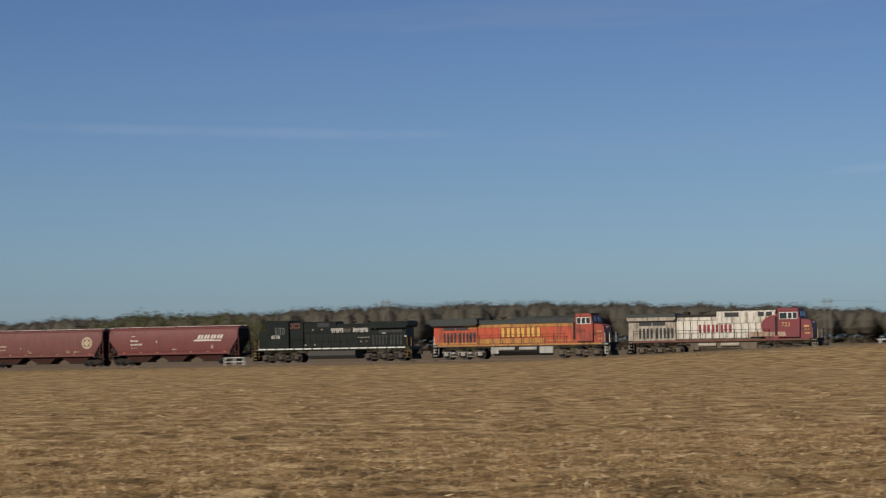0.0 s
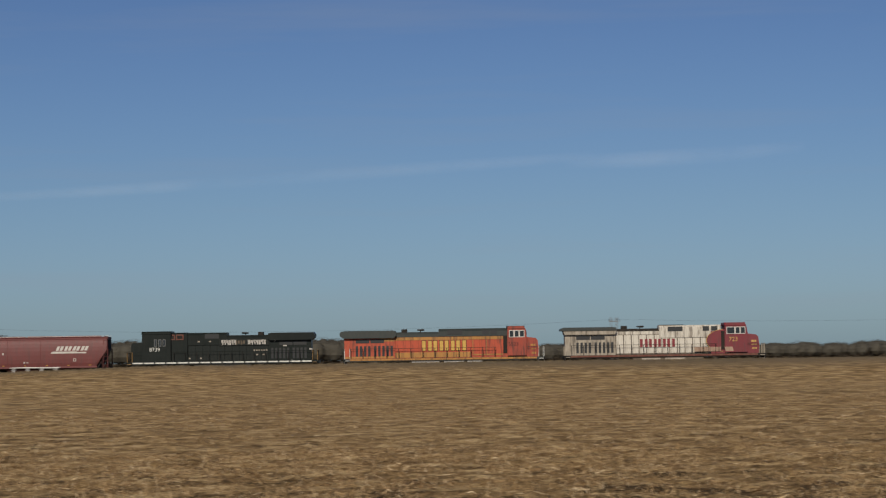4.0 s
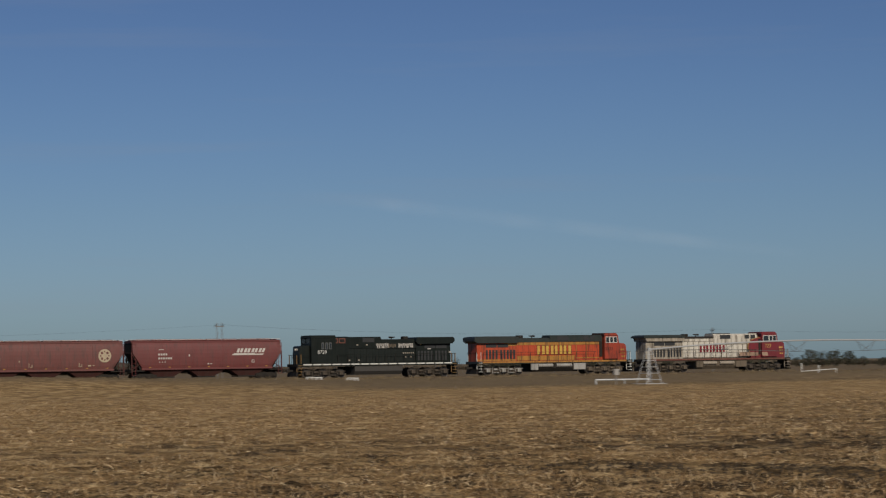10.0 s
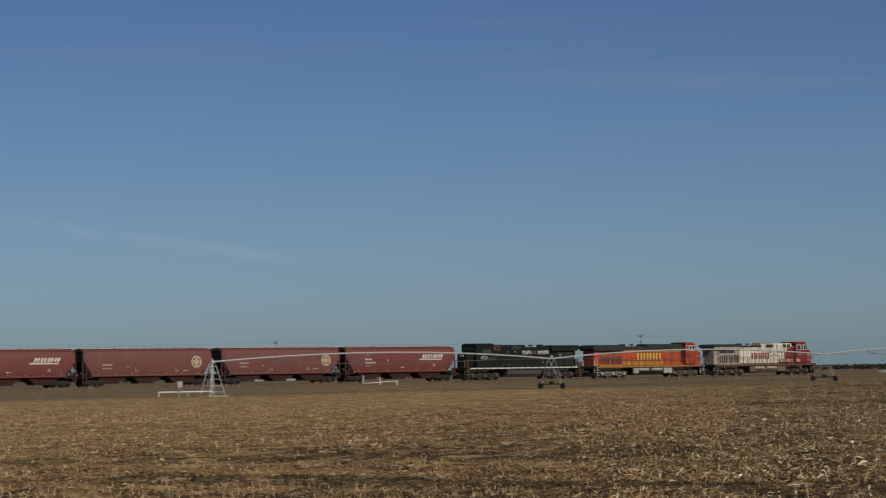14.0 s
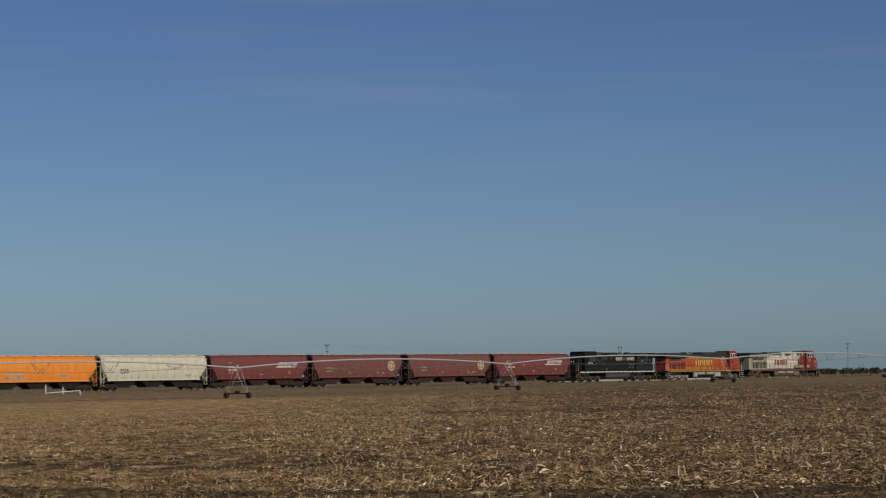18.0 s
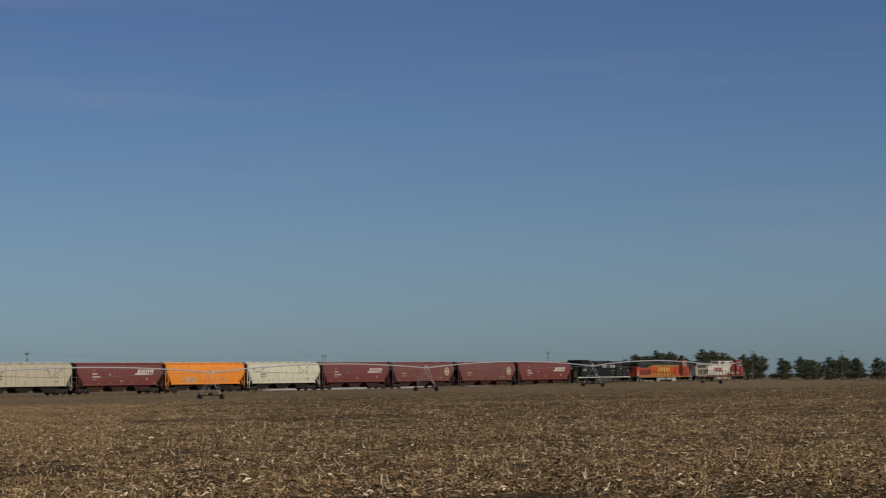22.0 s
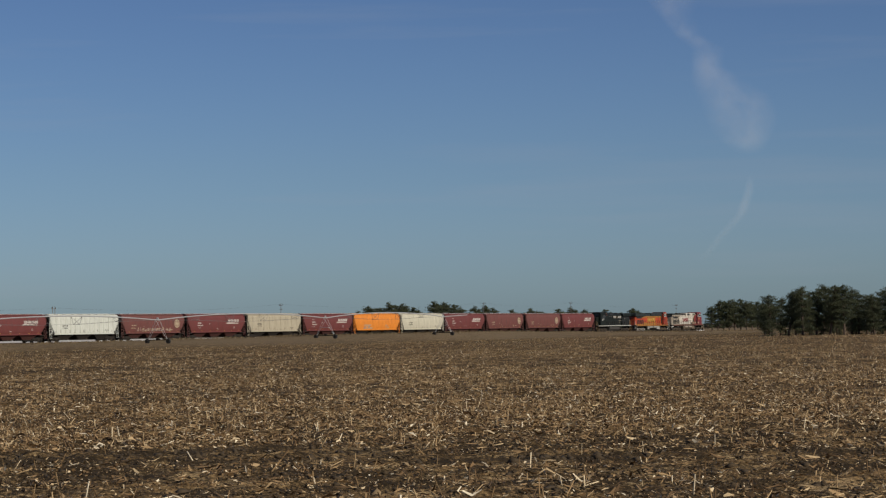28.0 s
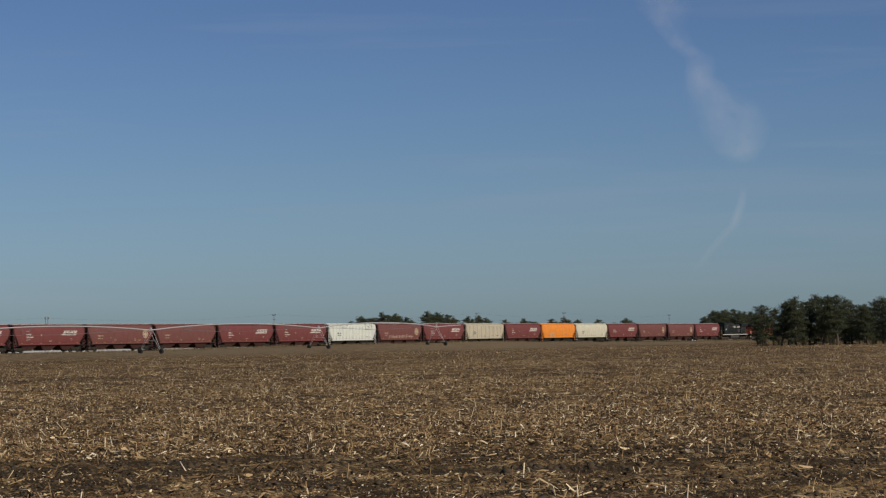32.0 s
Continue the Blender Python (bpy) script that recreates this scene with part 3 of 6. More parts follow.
def hopper(kind, label):
    """A covered three-bay grain hopper: curved sides, sloping end sheets behind open end frames."""
    car = empty("hopper_car", label, "hopper car", "grain train")
    ribbed = kind in ("white", "orange", "tan", "bright")
    mat = {"wedge": BOXCAR_RED, "round": FADED_RED, "plain": FADED_RED, "marked": FADED_RED, "white": CAR_WHITE, "bright": CAR_BRIGHT, "tan": CAR_TAN, "orange": CAR_ORANGE}[kind]
    # pale and orange cars: shade under the body is put into the bays' colour
    under = UNDERFRAME if ribbed else BAY_RED
    posts = kind in ("tan", "bright")
    side = flank if posts else barrel
    shape = FLANK if posts else BARREL
    top, foot = 4.193, 1.28
    ends = 8.42
    # the side sheets stand from eave to sill; at both ends they are cut back along the slope sheet
    prof = [(-w, z) for z, w in shape] + [(w, z) for z, w in reversed(shape)]
    stations = [(-ends, 3.0), (-ends + 0.45, 2.35), (-ends + 1.15, foot), (ends - 1.15, foot), (ends - 0.45, 2.35), (ends, 3.0)]
    bm = fresh()
    loops = []
    for x, low in stations:
        loops.append([bm.verts.new((x, y if z >= low else math.copysign(-side(low), y), max(z, low))) for y, z in prof])
    n = len(prof)
    for A, B in zip(loops, loops[1:]):
        for i in range(n):
            bm.faces.new((A[i], B[i], B[(i + 1) % n], A[(i + 1) % n]))
    bm.faces.new(loops[0])
    bm.faces.new(loops[-1][::-1])
    bmesh.ops.remove_doubles(bm, verts=bm.verts, dist=0.001)
    part("body", bm, mat, car)
    bm = fresh()
    w = shape[-1][1]
    loft(bm, [(-w - 0.05, top - 0.05), (-w - 0.05, top + 0.03), (-0.9, top + 0.15), (0.9, top + 0.15), (w + 0.05, top + 0.03), (w + 0.05, top - 0.05)], -ends - 0.08, ends + 0.08)
    part("roof", bm, mat, car)
    board = None
    for y in (-0.72, 0.72):
        if board is None:
            bm = fresh()
            box(bm, -ends - 0.15, ends + 0.15, -0.2, 0.2, top + 0.22, top + 0.26)
            board = part("running_board", bm, ROOF_WHITE, car, "pale steel running board")
            board.location = (0, y, 0)
        else:
            alike(board, pose(0, y, 0))
    bracket = None
    for k in range(9):
        x = -ends + 0.3 + k * (2 * ends - 0.6) / 8
        if bracket is None:
            bm = fresh()
            box(bm, -0.05, 0.05, -1.0, 1.0, top + 0.12, top + 0.24)
            bracket = part("board_bracket", bm, mat, car)
            bracket.location = (x, 0, 0)
        else:
            alike(bracket, pose(x, 0, 0))
    hatch = None
    for k in range(4):
        if hatch is None:
            bm = fresh()
            box(bm, -1.8, 1.8, -0.34, 0.34, top + 0.14, top + 0.30, 0.04)
            hatch = part("hatch", bm, mat, car)
            hatch.location = (-5.85, 0, 0)
        else:
            alike(hatch, pose(-5.85 + 3.9 * k, 0, 0))
    sill = None
    for y in (-1.46, 1.46):
        if sill is None:
            bm = fresh()
            box(bm, -ends + 1.0, ends - 1.0, -0.06, 0.06, foot - 0.06, foot + 0.14, 0.015)
            sill = part("side_sill", bm, mat, car)
            sill.location = (0, y, 0)
        else:
            alike(sill, pose(0, y, 0))
    # a flange under the eave throws a thin shadow along the side
    eave = None
    for y in (-1, 1):
        if eave is None:
            bm = fresh()
            box(bm, -ends, ends, -0.05, 0.05, top - 0.06, top + 0.05, 0.01)
            eave = part("eave_angle", bm, mat, car)
            eave.location = (0, y * (w + 0.07), 0)
        else:
            alike(eave, pose(0, y * (w + 0.07), 0))
    if posts:
        count = {"bright": 13}.get(kind, 9)
        rib = None
        for k in range(count):
            x = -ends + 1.3 + k * (2 * ends - 2.6) / (count - 1)
            for turn in (0, 180):
                if rib is None:
                    bm = fresh()
                    box(bm, -0.035, 0.035, -1.60, -1.50, foot + 0.16, 3.94, 0.01)
                    rib = part("rib", bm, mat, car)
                    rib.location = (x, 0, 0)
                else:
                    alike(rib, pose(x, 0, 0, 0, 0, turn))
    else:
        # weld seams between the side sheets
        seam = None
        for x in (-5.1, -1.7, 1.7, 5.1):
            for turn in (0, 180):
                if seam is None:
                    bm = fresh()
                    for (z0, w0), (z1, w1) in zip(BARREL[1:], BARREL[2:]):
                        rod(bm, (0, -w0, z0), (0, -w1, z1), 0.014, 4)
                    seam = part("seam", bm, mat, car)
                    seam.location = (x, 0, 0)
                else:
                    alike(seam, pose(x, 0, 0, 0, 0, turn))
    bay = None
    for x in (-4.6, 0.0, 4.6):
        if bay is None:
            bm = fresh()
            a = [bm.verts.new(v) for v in ((-2.28, -1.36, foot + 0.05), (2.28, -1.36, foot + 0.05), (2.28, 1.36, foot + 0.05), (-2.28, 1.36, foot + 0.05))]
            b = [bm.verts.new(v) for v in ((-0.95, -0.9, 0.50), (0.95, -0.9, 0.50), (0.95, 0.9, 0.50), (-0.95, 0.9, 0.50))]
            bm.faces.new(a)
            bm.faces.new(b[::-1])
            for i in range(4):
                bm.faces.new((a[i], a[(i + 1) % 4], b[(i + 1) % 4], b[i]))
            bay = part("outlet_bay", bm, under, car)
            bay.location = (x, 0, 0)
            bm = fresh()
            box(bm, -1.0, 1.0, -1.05, 1.05, 0.36, 0.49, 0.02)
            rod(bm, (-0.6, -1.12, 0.43), (-0.6, 1.12, 0.43), 0.05, 6)
            rod(bm, (0.6, -1.12, 0.43), (0.6, 1.12, 0.43), 0.05, 6)
            gate = part("outlet_gate", bm, UNDERFRAME, car)
            gate.location = (x, 0, 0)
        else:
            alike(bay, pose(x, 0, 0))
            alike(gate, pose(x, 0, 0))
    bm = fresh()
    box(bm, -8.6, 8.6, -0.3, 0.3, 0.86, 1.12)
    part("centre_sill", bm, UNDERFRAME, car)
    for way in (-1, 1):
        bm = fresh()
        box(bm, min(way * 7.1, way * 8.6), max(way * 7.1, way * 8.6), -1.45, 1.45, 1.08, 1.2)
        box(bm, min(way * 8.53, way * 8.62), max(way * 8.53, way * 8.62), -1.45, 1.45, 0.95, 1.3)
        part("end_platform", bm, UNDERFRAME, car)
        bm = fresh()
        for y in (-1.42, 1.42):
            box(bm, way * 8.52 - 0.05, way * 8.52 + 0.05, y - 0.05, y + 0.05, 1.1, 3.1)
            rod(bm, (way * 8.5, y, 1.2), (way * 7.45, y, 2.0), 0.045, 5)
            rod(bm, (way * 7.95, y, 1.15), (way * 7.95, y, 2.7), 0.035, 5)
            rod(bm, (way * 8.5, y, 2.95), (way * 7.95, y, 2.1), 0.03, 5)
        rod(bm, (way * 8.52, -1.42, 3.05), (way * 8.52, 1.42, 3.05), 0.035, 5)
        part("end_frame", bm, mat if ribbed else under, car)
        for y in (-1.5, 1.5):
            ladder(car, way * 8.3, y, 0.6, 4.06, 0.4, mat)
        # near-black sheets: the shade at the car's end is put into their colour
        bm = fresh()
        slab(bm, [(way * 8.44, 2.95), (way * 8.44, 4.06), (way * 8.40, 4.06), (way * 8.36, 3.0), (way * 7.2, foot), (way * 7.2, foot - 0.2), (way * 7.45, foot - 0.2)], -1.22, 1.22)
        part("slope_sheet", bm, SHADE_BLACK, car, "slope sheet darkened as if in shade")
        coupler(car, way * 8.55, way)
        bogie(car, way * 6.85, 2, 0.46, UNDERFRAME, 1.78)
    bm = fresh()
    rod(bm, (-8.5, 0.5, 2.3), (-8.44, 0.5, 2.3), 0.28, 14)
    rod(bm, (-8.3, -0.3, 1.6), (-7.5, -0.3, 1.6), 0.22, 10)
    part("brake_gear", bm, UNDERFRAME, car)
    if kind == "wedge":
        swoosh_logo(car, side, 4.85)
        panel_bars("lettering", car, LETTER_WHITE, [(-5.6 + k * 0.27, -5.42 + k * 0.27, 2.76, 2.96, 0) for k in range(4)] + [(-5.6 + k * 0.27, -5.42 + k * 0.27, 2.34, 2.54, 0) for k in range(6)]
                   + [(-5.5 + k * 0.14, -5.41 + k * 0.14, 3.34, 3.41, 0) for k in range(4)] + [(-2.2, -2.06, 2.62, 2.84, 0)]
                   + [(5.0, 5.3, 1.88, 1.93, 0), (5.0, 5.3, 2.14, 2.19, 0), (5.0, 5.05, 1.93, 2.14, 0), (5.25, 5.3, 1.93, 2.14, 0)]
                   + [(-5.5 + k * 0.3, -5.38 + k * 0.3, 2.0, 2.1, 0) for k in range(3)] + [(0.2, 0.45, 1.78, 1.84, 0), (-0.1, 0.05, 1.74, 1.9, 0.1)], side)
    if kind in ("round", "plain", "marked"):
        if kind in ("round", "marked"):
            round_logo(car, side, 6.4, 2.80, 0.70)
        panel_bars("lettering", car, LETTER_CREAM, [(-6.0 + k * 0.26, -5.82 + k * 0.26, 2.46, 2.64, 0) for k in range(5)] + [(-6.0 + k * 0.24, -5.86 + k * 0.24, 2.06, 2.2, 0) for k in range(5)]
                   + [(-2.8, -2.7, 2.2, 2.36, 0), (4.6, 4.92, 1.7, 1.86, 0), (5.1, 5.3, 1.74, 1.82, 0)], side)
        panel_bars("chalk_marks", car, LETTER_CREAM, [(-1.75, -1.68, 1.66, 2.1, 0), (-1.6, -1.36, 1.66, 1.72, 0), (-1.42, -1.35, 1.72, 1.95, 0), (3.6, 3.67, 1.66, 2.1, 0), (3.7, 3.95, 1.66, 1.72, 0), (3.88, 3.95, 1.72, 1.92, 0)], side)
    if kind in ("wedge", "round", "plain", "marked"):
        panel_bars("reflector_strip", car, LETTER_YELLOW, [(-6.6 + k * 2.2, -6.38 + k * 2.2, foot + 0.19, foot + 0.25, 0) for k in range(7)], side)
    if kind == "marked":
        r = random.Random(9)
        for mat2, shift in ((SPRAY, 0.0), (LETTER_CREAM, 0.35)):
            panel_bars("sprayed_marks", car, mat2, [(x + shift, x + shift + r.uniform(0.15, 0.5), 1.55 + r.uniform(0, 0.2), 1.85 + r.uniform(0, 0.4), r.uniform(-0.15, 0.25)) for x in np.arange(-4.5, 5.0, 0.95)], side, "pale sprayed scrawl along the foot")
    if kind == "orange":
        panel_bars("paint_patch", car, LETTER_CREAM, [(-5.2, -4.7, 1.5, 2.25, 0.05), (-4.8, -2.4, 2.1, 2.3, 0.1), (-4.5, -3.9, 1.5, 1.95, 0), (-3.7, -3.1, 1.5, 1.95, 0.1), (-2.9, -1.9, 1.5, 1.8, 0.1), (-4.2, -2.2, 1.62, 1.72, 0),
                                                      (2.9, 3.1, 1.55, 2.2, 0.15), (3.3, 3.5, 1.55, 2.3, -0.1), (3.7, 4.3, 1.6, 1.8, 0.1)], side, "pale sprayed paint patches")
        panel_bars("paint_patch", car, SPRAY, [(-5.0, -4.5, 1.6, 1.9, 0.1), (-3.4, -2.9, 1.7, 2.05, 0.05), (3.0, 3.9, 1.9, 2.05, 0.1)], lambda z: barrel(z) - 0.004, "rust-brown sprayed paint patches")
    if kind in ("white", "tan", "bright"):
        panel_bars("lettering", car, UNDERFRAME, [(-5.5 + k * 0.34, -5.3 + k * 0.34, 2.5, 2.72, 0) for k in range(4)] + [(-5.5 + k * 0.28, -5.34 + k * 0.28, 2.16, 2.32, 0) for k in range(5)] + [(5.0 + k * 0.35, 5.2 + k * 0.35, 1.8, 1.92, 0) for k in range(3)], side)
        panel_bars("rust_run", car, SILVER_DULL, [(-7.2 + k * 1.15, -7.13 + k * 1.15, 1.5, 1.75 + 0.25 * math.sin(k * 2.3), 0) for k in range(13)], side, "brown rust runs from the sill")
    return car


def block_letters(parent, x0, x1, z0, z1, y, mat, edge=None):
    """Four heavy slab shapes of a company emblem, each a pair of plain bars."""
    step = (x1 - x0) / 4
    for k in range(4):
        a, b = x0 + k * step + step * 0.05, x0 + (k + 1) * step - step * 0.05
        w = b - a
        bars = [(a, a + w * 0.34, z0, z1), (a + w * 0.6, a + w * 0.94, z0, z1)]
        for q, colour, out, grow in ((bars, edge, 0.006, 0.05), (bars, mat, 0.012, 0.0)):
            if colour is None:
                continue
            bm = fresh()
            for p0, p1, q0, q1 in q:
                slab(bm, [(p0 - grow, q0 - grow), (p1 + grow, q0 - grow), (p1 + grow, q1 + grow), (p0 - grow, q1 + grow)], y - out, y + 0.02)
            part("emblem_block" if grow == 0 else "emblem_edge", bm, colour, parent, "plain emblem shape" if grow == 0 else "dark emblem edge")


def livery(c, scheme):
    """Bands, emblem shapes, fleet number and small markings on the side towards the field."""
    h = -0.97
    if scheme == "silver":
        block_letters(c, -2.55, 1.15, 2.38, 3.2, h - 0.022, LETTER_RED)
        # the red front of the hood sweeps back in a curve edged with yellow
        curve = [(6.1 - 1.85 * math.sin(a), 2.95 + 1.12 * math.cos(a)) for a in np.linspace(0.1, math.pi - 0.1, 14)]
        for y0, y1 in ((-1.24, -1.19), (1.19, 1.24)):
            bm = fresh()
            slab(bm, [(6.1, 4.1)] + curve + [(6.1, 1.9)], y0, y1)
            part("red_sweep", bm, WAR_RED, c, "red curved sweep")
        bm = fresh()
        outer = [(6.1 - 1.90 * math.sin(a), 2.95 + 1.16 * math.cos(a)) for a in np.linspace(0.1, math.pi - 0.1, 14)]
        slab(bm, outer + curve[::-1], -1.23, -1.19)
        part("yellow_edge", bm, EMBLEM_GOLD, c, "thin yellow edge line")
        panel_bars("lower_band", c, BAND_DIRTY, [(3.0, 5.7, 1.85, 2.3, 0)], -1.25, "dirty cream band")
        panel_bars("lower_band", c, BAND_DIRTY, [(6.15, 6.95, 1.85, 2.3, -0.1)], -1.525, "dirty cream band")
        # the doorway's shade is a dark plate laid on the side
        bm = fresh()
        box(bm, 5.74, 6.08, -1.26, -1.2, 2.0, 3.9, 0.02)
        part("cab_door", bm, UNDERFRAME, c, "dark plate for the shade in an open doorway")
        writing("fleet_number", "723", 0.62, EMBLEM_GOLD, c, pose(6.95, -1.53, 2.85) @ NEAR)
        panel_bars("nose_stripes", c, EMBLEM_GOLD, [(8.8, 9.3, 2.75, 2.95, 0), (8.8, 9.36, 2.45, 2.55, 0), (8.9, 9.36, 2.05, 2.2, 0)], -1.205)
    elif scheme == "orange":
        panel_bars("upper_band", c, LOCO_YELLOW, [(-5.0, 6.0, 3.44, 3.74, 0)], h - 0.02, "yellow band")
        panel_bars("lower_band", c, LOCO_YELLOW, [(-5.0, 2.7, 1.68, 2.2, 0), (-9.9, -5.2, 1.66, 1.82, 0)], h - 0.02, "yellow band")
        panel_bars("rear_band", c, LOCO_YELLOW, [(-6.6, -5.05, 3.36, 3.7, 0), (-10.1, -5.1, 1.66, 1.84, 0)], -1.125, "yellow band")
        block_letters(c, -2.3, 2.35, 2.36, 3.36, h - 0.026, LETTER_YELLOW, BAY_RED)
        panel_bars("outline_stripe", c, LOCO_YELLOW, [(2.9, 6.0, 1.84, 1.96, 0), (4.3, 4.37, 1.98, 3.4, 0), (2.9, 2.97, 1.98, 3.4, 0)], h - 0.02)
        writing("fleet_number", "5523", 0.52, BAY_RED, c, pose(7.05, -1.53, 2.75) @ NEAR)
        panel_bars("nose_stripes", c, LOCO_YELLOW, [(8.8, 9.3, 2.7, 2.9, 0), (8.8, 9.36, 2.35, 2.45, 0), (8.9, 9.36, 1.9, 2.1, 0)], -1.205)
        panel_bars("sill_marks", c, LOCO_YELLOW, [(-9.0 + k * 1.5, -8.2 + k * 1.5, 1.5, 1.56, 0) for k in range(12)], -1.505)
        # here too a dark plate holds the shade of the cab doorway
        bm = fresh()
        box(bm, 6.02, 6.42, -1.04, -0.95, 2.0, 3.95, 0.02)
        part("cab_door", bm, UNDERFRAME, c, "dark plate for the shade in an open doorway")
    else:
        for x0 in (4.1, 5.02):
            for y in (-1.24, 1.21):
                bm = fresh()
                box(bm, x0, x0 + 0.82, y, y + 0.03, 3.86, 4.42)
                o = part("framed_panel", bm, SILL_RUST, c, "rust-red panel frame")
                bm = fresh()
                box(bm, x0 + 0.12, x0 + 0.70, y - 0.008 if y < 0 else y + 0.012, y + 0.02 if y < 0 else y + 0.04, 3.97, 4.31)
                part("panel", bm, SHADE_BLACK, o)
        writing("fleet_number", "8739", 0.55, WHITE_TRIM, c, pose(7.15, 1.535, 2.72, 0, 0, 180) @ NEAR)
        # two worn words, letter by letter as plain bars
        r = random.Random(4)
        rows = []
        for x, end, tall in ((0.1, -1.35, 0.50), (-2.75, -4.5, 0.46)):
            while x > end:
                wide = r.uniform(0.2, 0.27)
                z = 3.28 + r.uniform(0, 0.05)
                rows += [(x - wide, x - wide + 0.1, z, z + tall, 0), (x - 0.09, x, z + r.choice((0, 0.2)), z + tall, 0), (x - wide, x, z + tall * 0.45, z + tall * r.uniform(0.6, 0.95), 0)]
                x -= wide + 0.05
        faded = [(-1.6 - k * 0.27, -1.42 - k * 0.27, 3.3 + 0.1 * (k % 2), 3.72, 0) for k in range(4)]
        panel_bars("faded_lettering", c, TANK_TAN, faded, 1.075, "lettering worn almost away")
        near = [(-3.5 - k * 0.26, -3.36 - k * 0.26, 2.60 + 0.05 * (k % 2), 2.78, 0.03) for k in range(6)] + [(x, x + 0.2, z, z + 0.14, 0) for x, z in ((-3.8, 2.2), (-4.5, 2.2), (3.4, 1.9), (2.2, 1.9), (4.6, 2.1))]
        panel_bars("worn_lettering", c, BEIGE, near, 0.99, "worn white lettering")
        panel_bars("worn_lettering", c, LETTER_WHITE, rows, 1.075, "worn white lettering")
        panel_bars("worn_lettering", c, BEIGE, [(2.4, 2.62, 3.6, 3.72, 0), (1.2, 1.42, 3.6, 3.72, 0)], 1.042, "worn white lettering")
        bm = fresh()
        box(bm, -4.98, 0.3, 0.9, 1.075, 3.22, 3.88, 0.01)
        part("name_panel", bm, BLACK_DOOR, c)
        panel_bars("worn_lettering", c, LETTER_WHITE, [(-6.9, -6.5, 3.1, 3.24, 0), (-5.7, -5.5, 3.6, 3.7, 0), (-9.6, -9.3, 2.7, 2.82, 0)], 1.125)


def loco(scheme, label):
    """A six-axle wide-cab diesel, cab towards +x."""
    c = empty("locomotive", label, "locomotive", "grain train")
    dark = LOCO_BLACK
    if scheme == "silver":
        hood, roof, cab, rear, sill, sillside = SILVER, UNDERFRAME, WAR_RED, SILVER, UNDERFRAME, SILL_RUST
    elif scheme == "orange":
        hood, roof, cab, rear, sill, sillside = LOCO_ORANGE, LOCO_GREEN, CAB_ORANGE, LOCO_ORANGE, LOCO_GREEN, LOCO_YELLOW
    else:
        hood, roof, cab, rear, sill, sillside = dark, dark, dark, dark, dark, WHITE_TRIM
    # frame and deck
    bm = fresh()
    box(bm, -10.3, 10.1, -1.45, 1.45, 1.32, 1.62, 0.02)
    part("frame", bm, sill, c)
    if scheme == "black":
        dash = None
        for k in range(16):
            for y in (-1.48, 1.48):
                if dash is None:
                    bm = fresh()
                    box(bm, -0.54, 0.54, -0.02, 0.02, 1.47, 1.60)
                    dash = part("sill_stripe", bm, sillside, c, "worn white sill dash")
                    dash.location = (-9.0 + k * 1.2, y, 0)
                else:
                    alike(dash, pose(-9.0 + k * 1.2, y, 0))
    else:
        for y in (-1.50, 1.46):
            bm = fresh()
            box(bm, -9.6, 9.4, y, y + 0.04, 1.42, 1.60)
            part("sill_stripe", bm, sillside, c)
    # long hood
    h = 0.95
    bm = fresh()
    loft(bm, [(-h, 1.62), (-h, 3.95), (-h + 0.16, 4.2), (h - 0.16, 4.2), (h, 3.95), (h, 1.62)], -5.1, 4.15)
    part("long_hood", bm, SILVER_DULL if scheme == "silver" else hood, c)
    bm = fresh()
    eave = 4.0 if scheme == "silver" else 3.76
    loft(bm, [(-h - 0.03, eave), (-h - 0.03, 4.02), (-h + 0.12, 4.23), (h - 0.12, 4.23), (h + 0.03, 4.02), (h + 0.03, eave), (h - 0.1, eave), (-h + 0.1, eave)], -5.1, -0.5)
    part("hood_roof", bm, roof, c)
    if scheme == "silver":
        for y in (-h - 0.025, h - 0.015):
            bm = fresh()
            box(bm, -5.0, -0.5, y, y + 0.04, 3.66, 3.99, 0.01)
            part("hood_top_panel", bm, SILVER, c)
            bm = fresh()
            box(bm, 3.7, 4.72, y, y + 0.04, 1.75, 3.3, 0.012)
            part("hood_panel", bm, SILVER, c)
    bm = fresh()
    box(bm, -4.9, -0.6, -0.78, 0.78, 4.2, 4.27, 0.02)
    part("roof_walk", bm, UNDERFRAME, c)
    door = None
    for k in range(11):
        x = -4.9 + k * 0.78
        for y in (-h - 0.02, h - 0.02):
            if door is None:
                bm = fresh()
                box(bm, 0, 0.70, 0, 0.04, 1.75, 3.62, 0.012)
                box(bm, 0.6, 0.65, -0.015, 0.0, 2.6, 2.75)
                door = part("hood_door", bm, hood if scheme != "black" else BLACK_DOOR, c)
                door.location = (x, y, 0)
            else:
                alike(door, pose(x, y, 0))
    # blower and auxiliary compartment behind the cab
    bm = fresh()
    low = 3.78 if scheme == "orange" else 3.3
    loft(bm, [(-h - 0.1, low), (-h - 0.1, 4.3), (-h + 0.12, 4.56), (h - 0.12, 4.56), (h + 0.1, 4.3), (h + 0.1, low)], -0.55, {"silver": 5.75, "orange": 6.42, "black": 5.5}[scheme])
    part("aux_compartment", bm, hood if scheme == "silver" else roof, c)
    if scheme == "silver":
        bm = fresh()
        box(bm, -0.5, 2.0, -0.85, 0.85, 4.5, 4.62, 0.03)
        part("roof_cover", bm, UNDERFRAME, c)
    for x0, x1 in ((0.35, 1.85), (3.9, 4.55), (4.75, 5.4)):
        for y in (-h - 0.13, h + 0.09):
            bm = fresh()
            box(bm, x0, x1, y, y + 0.04, 3.95, 4.42)
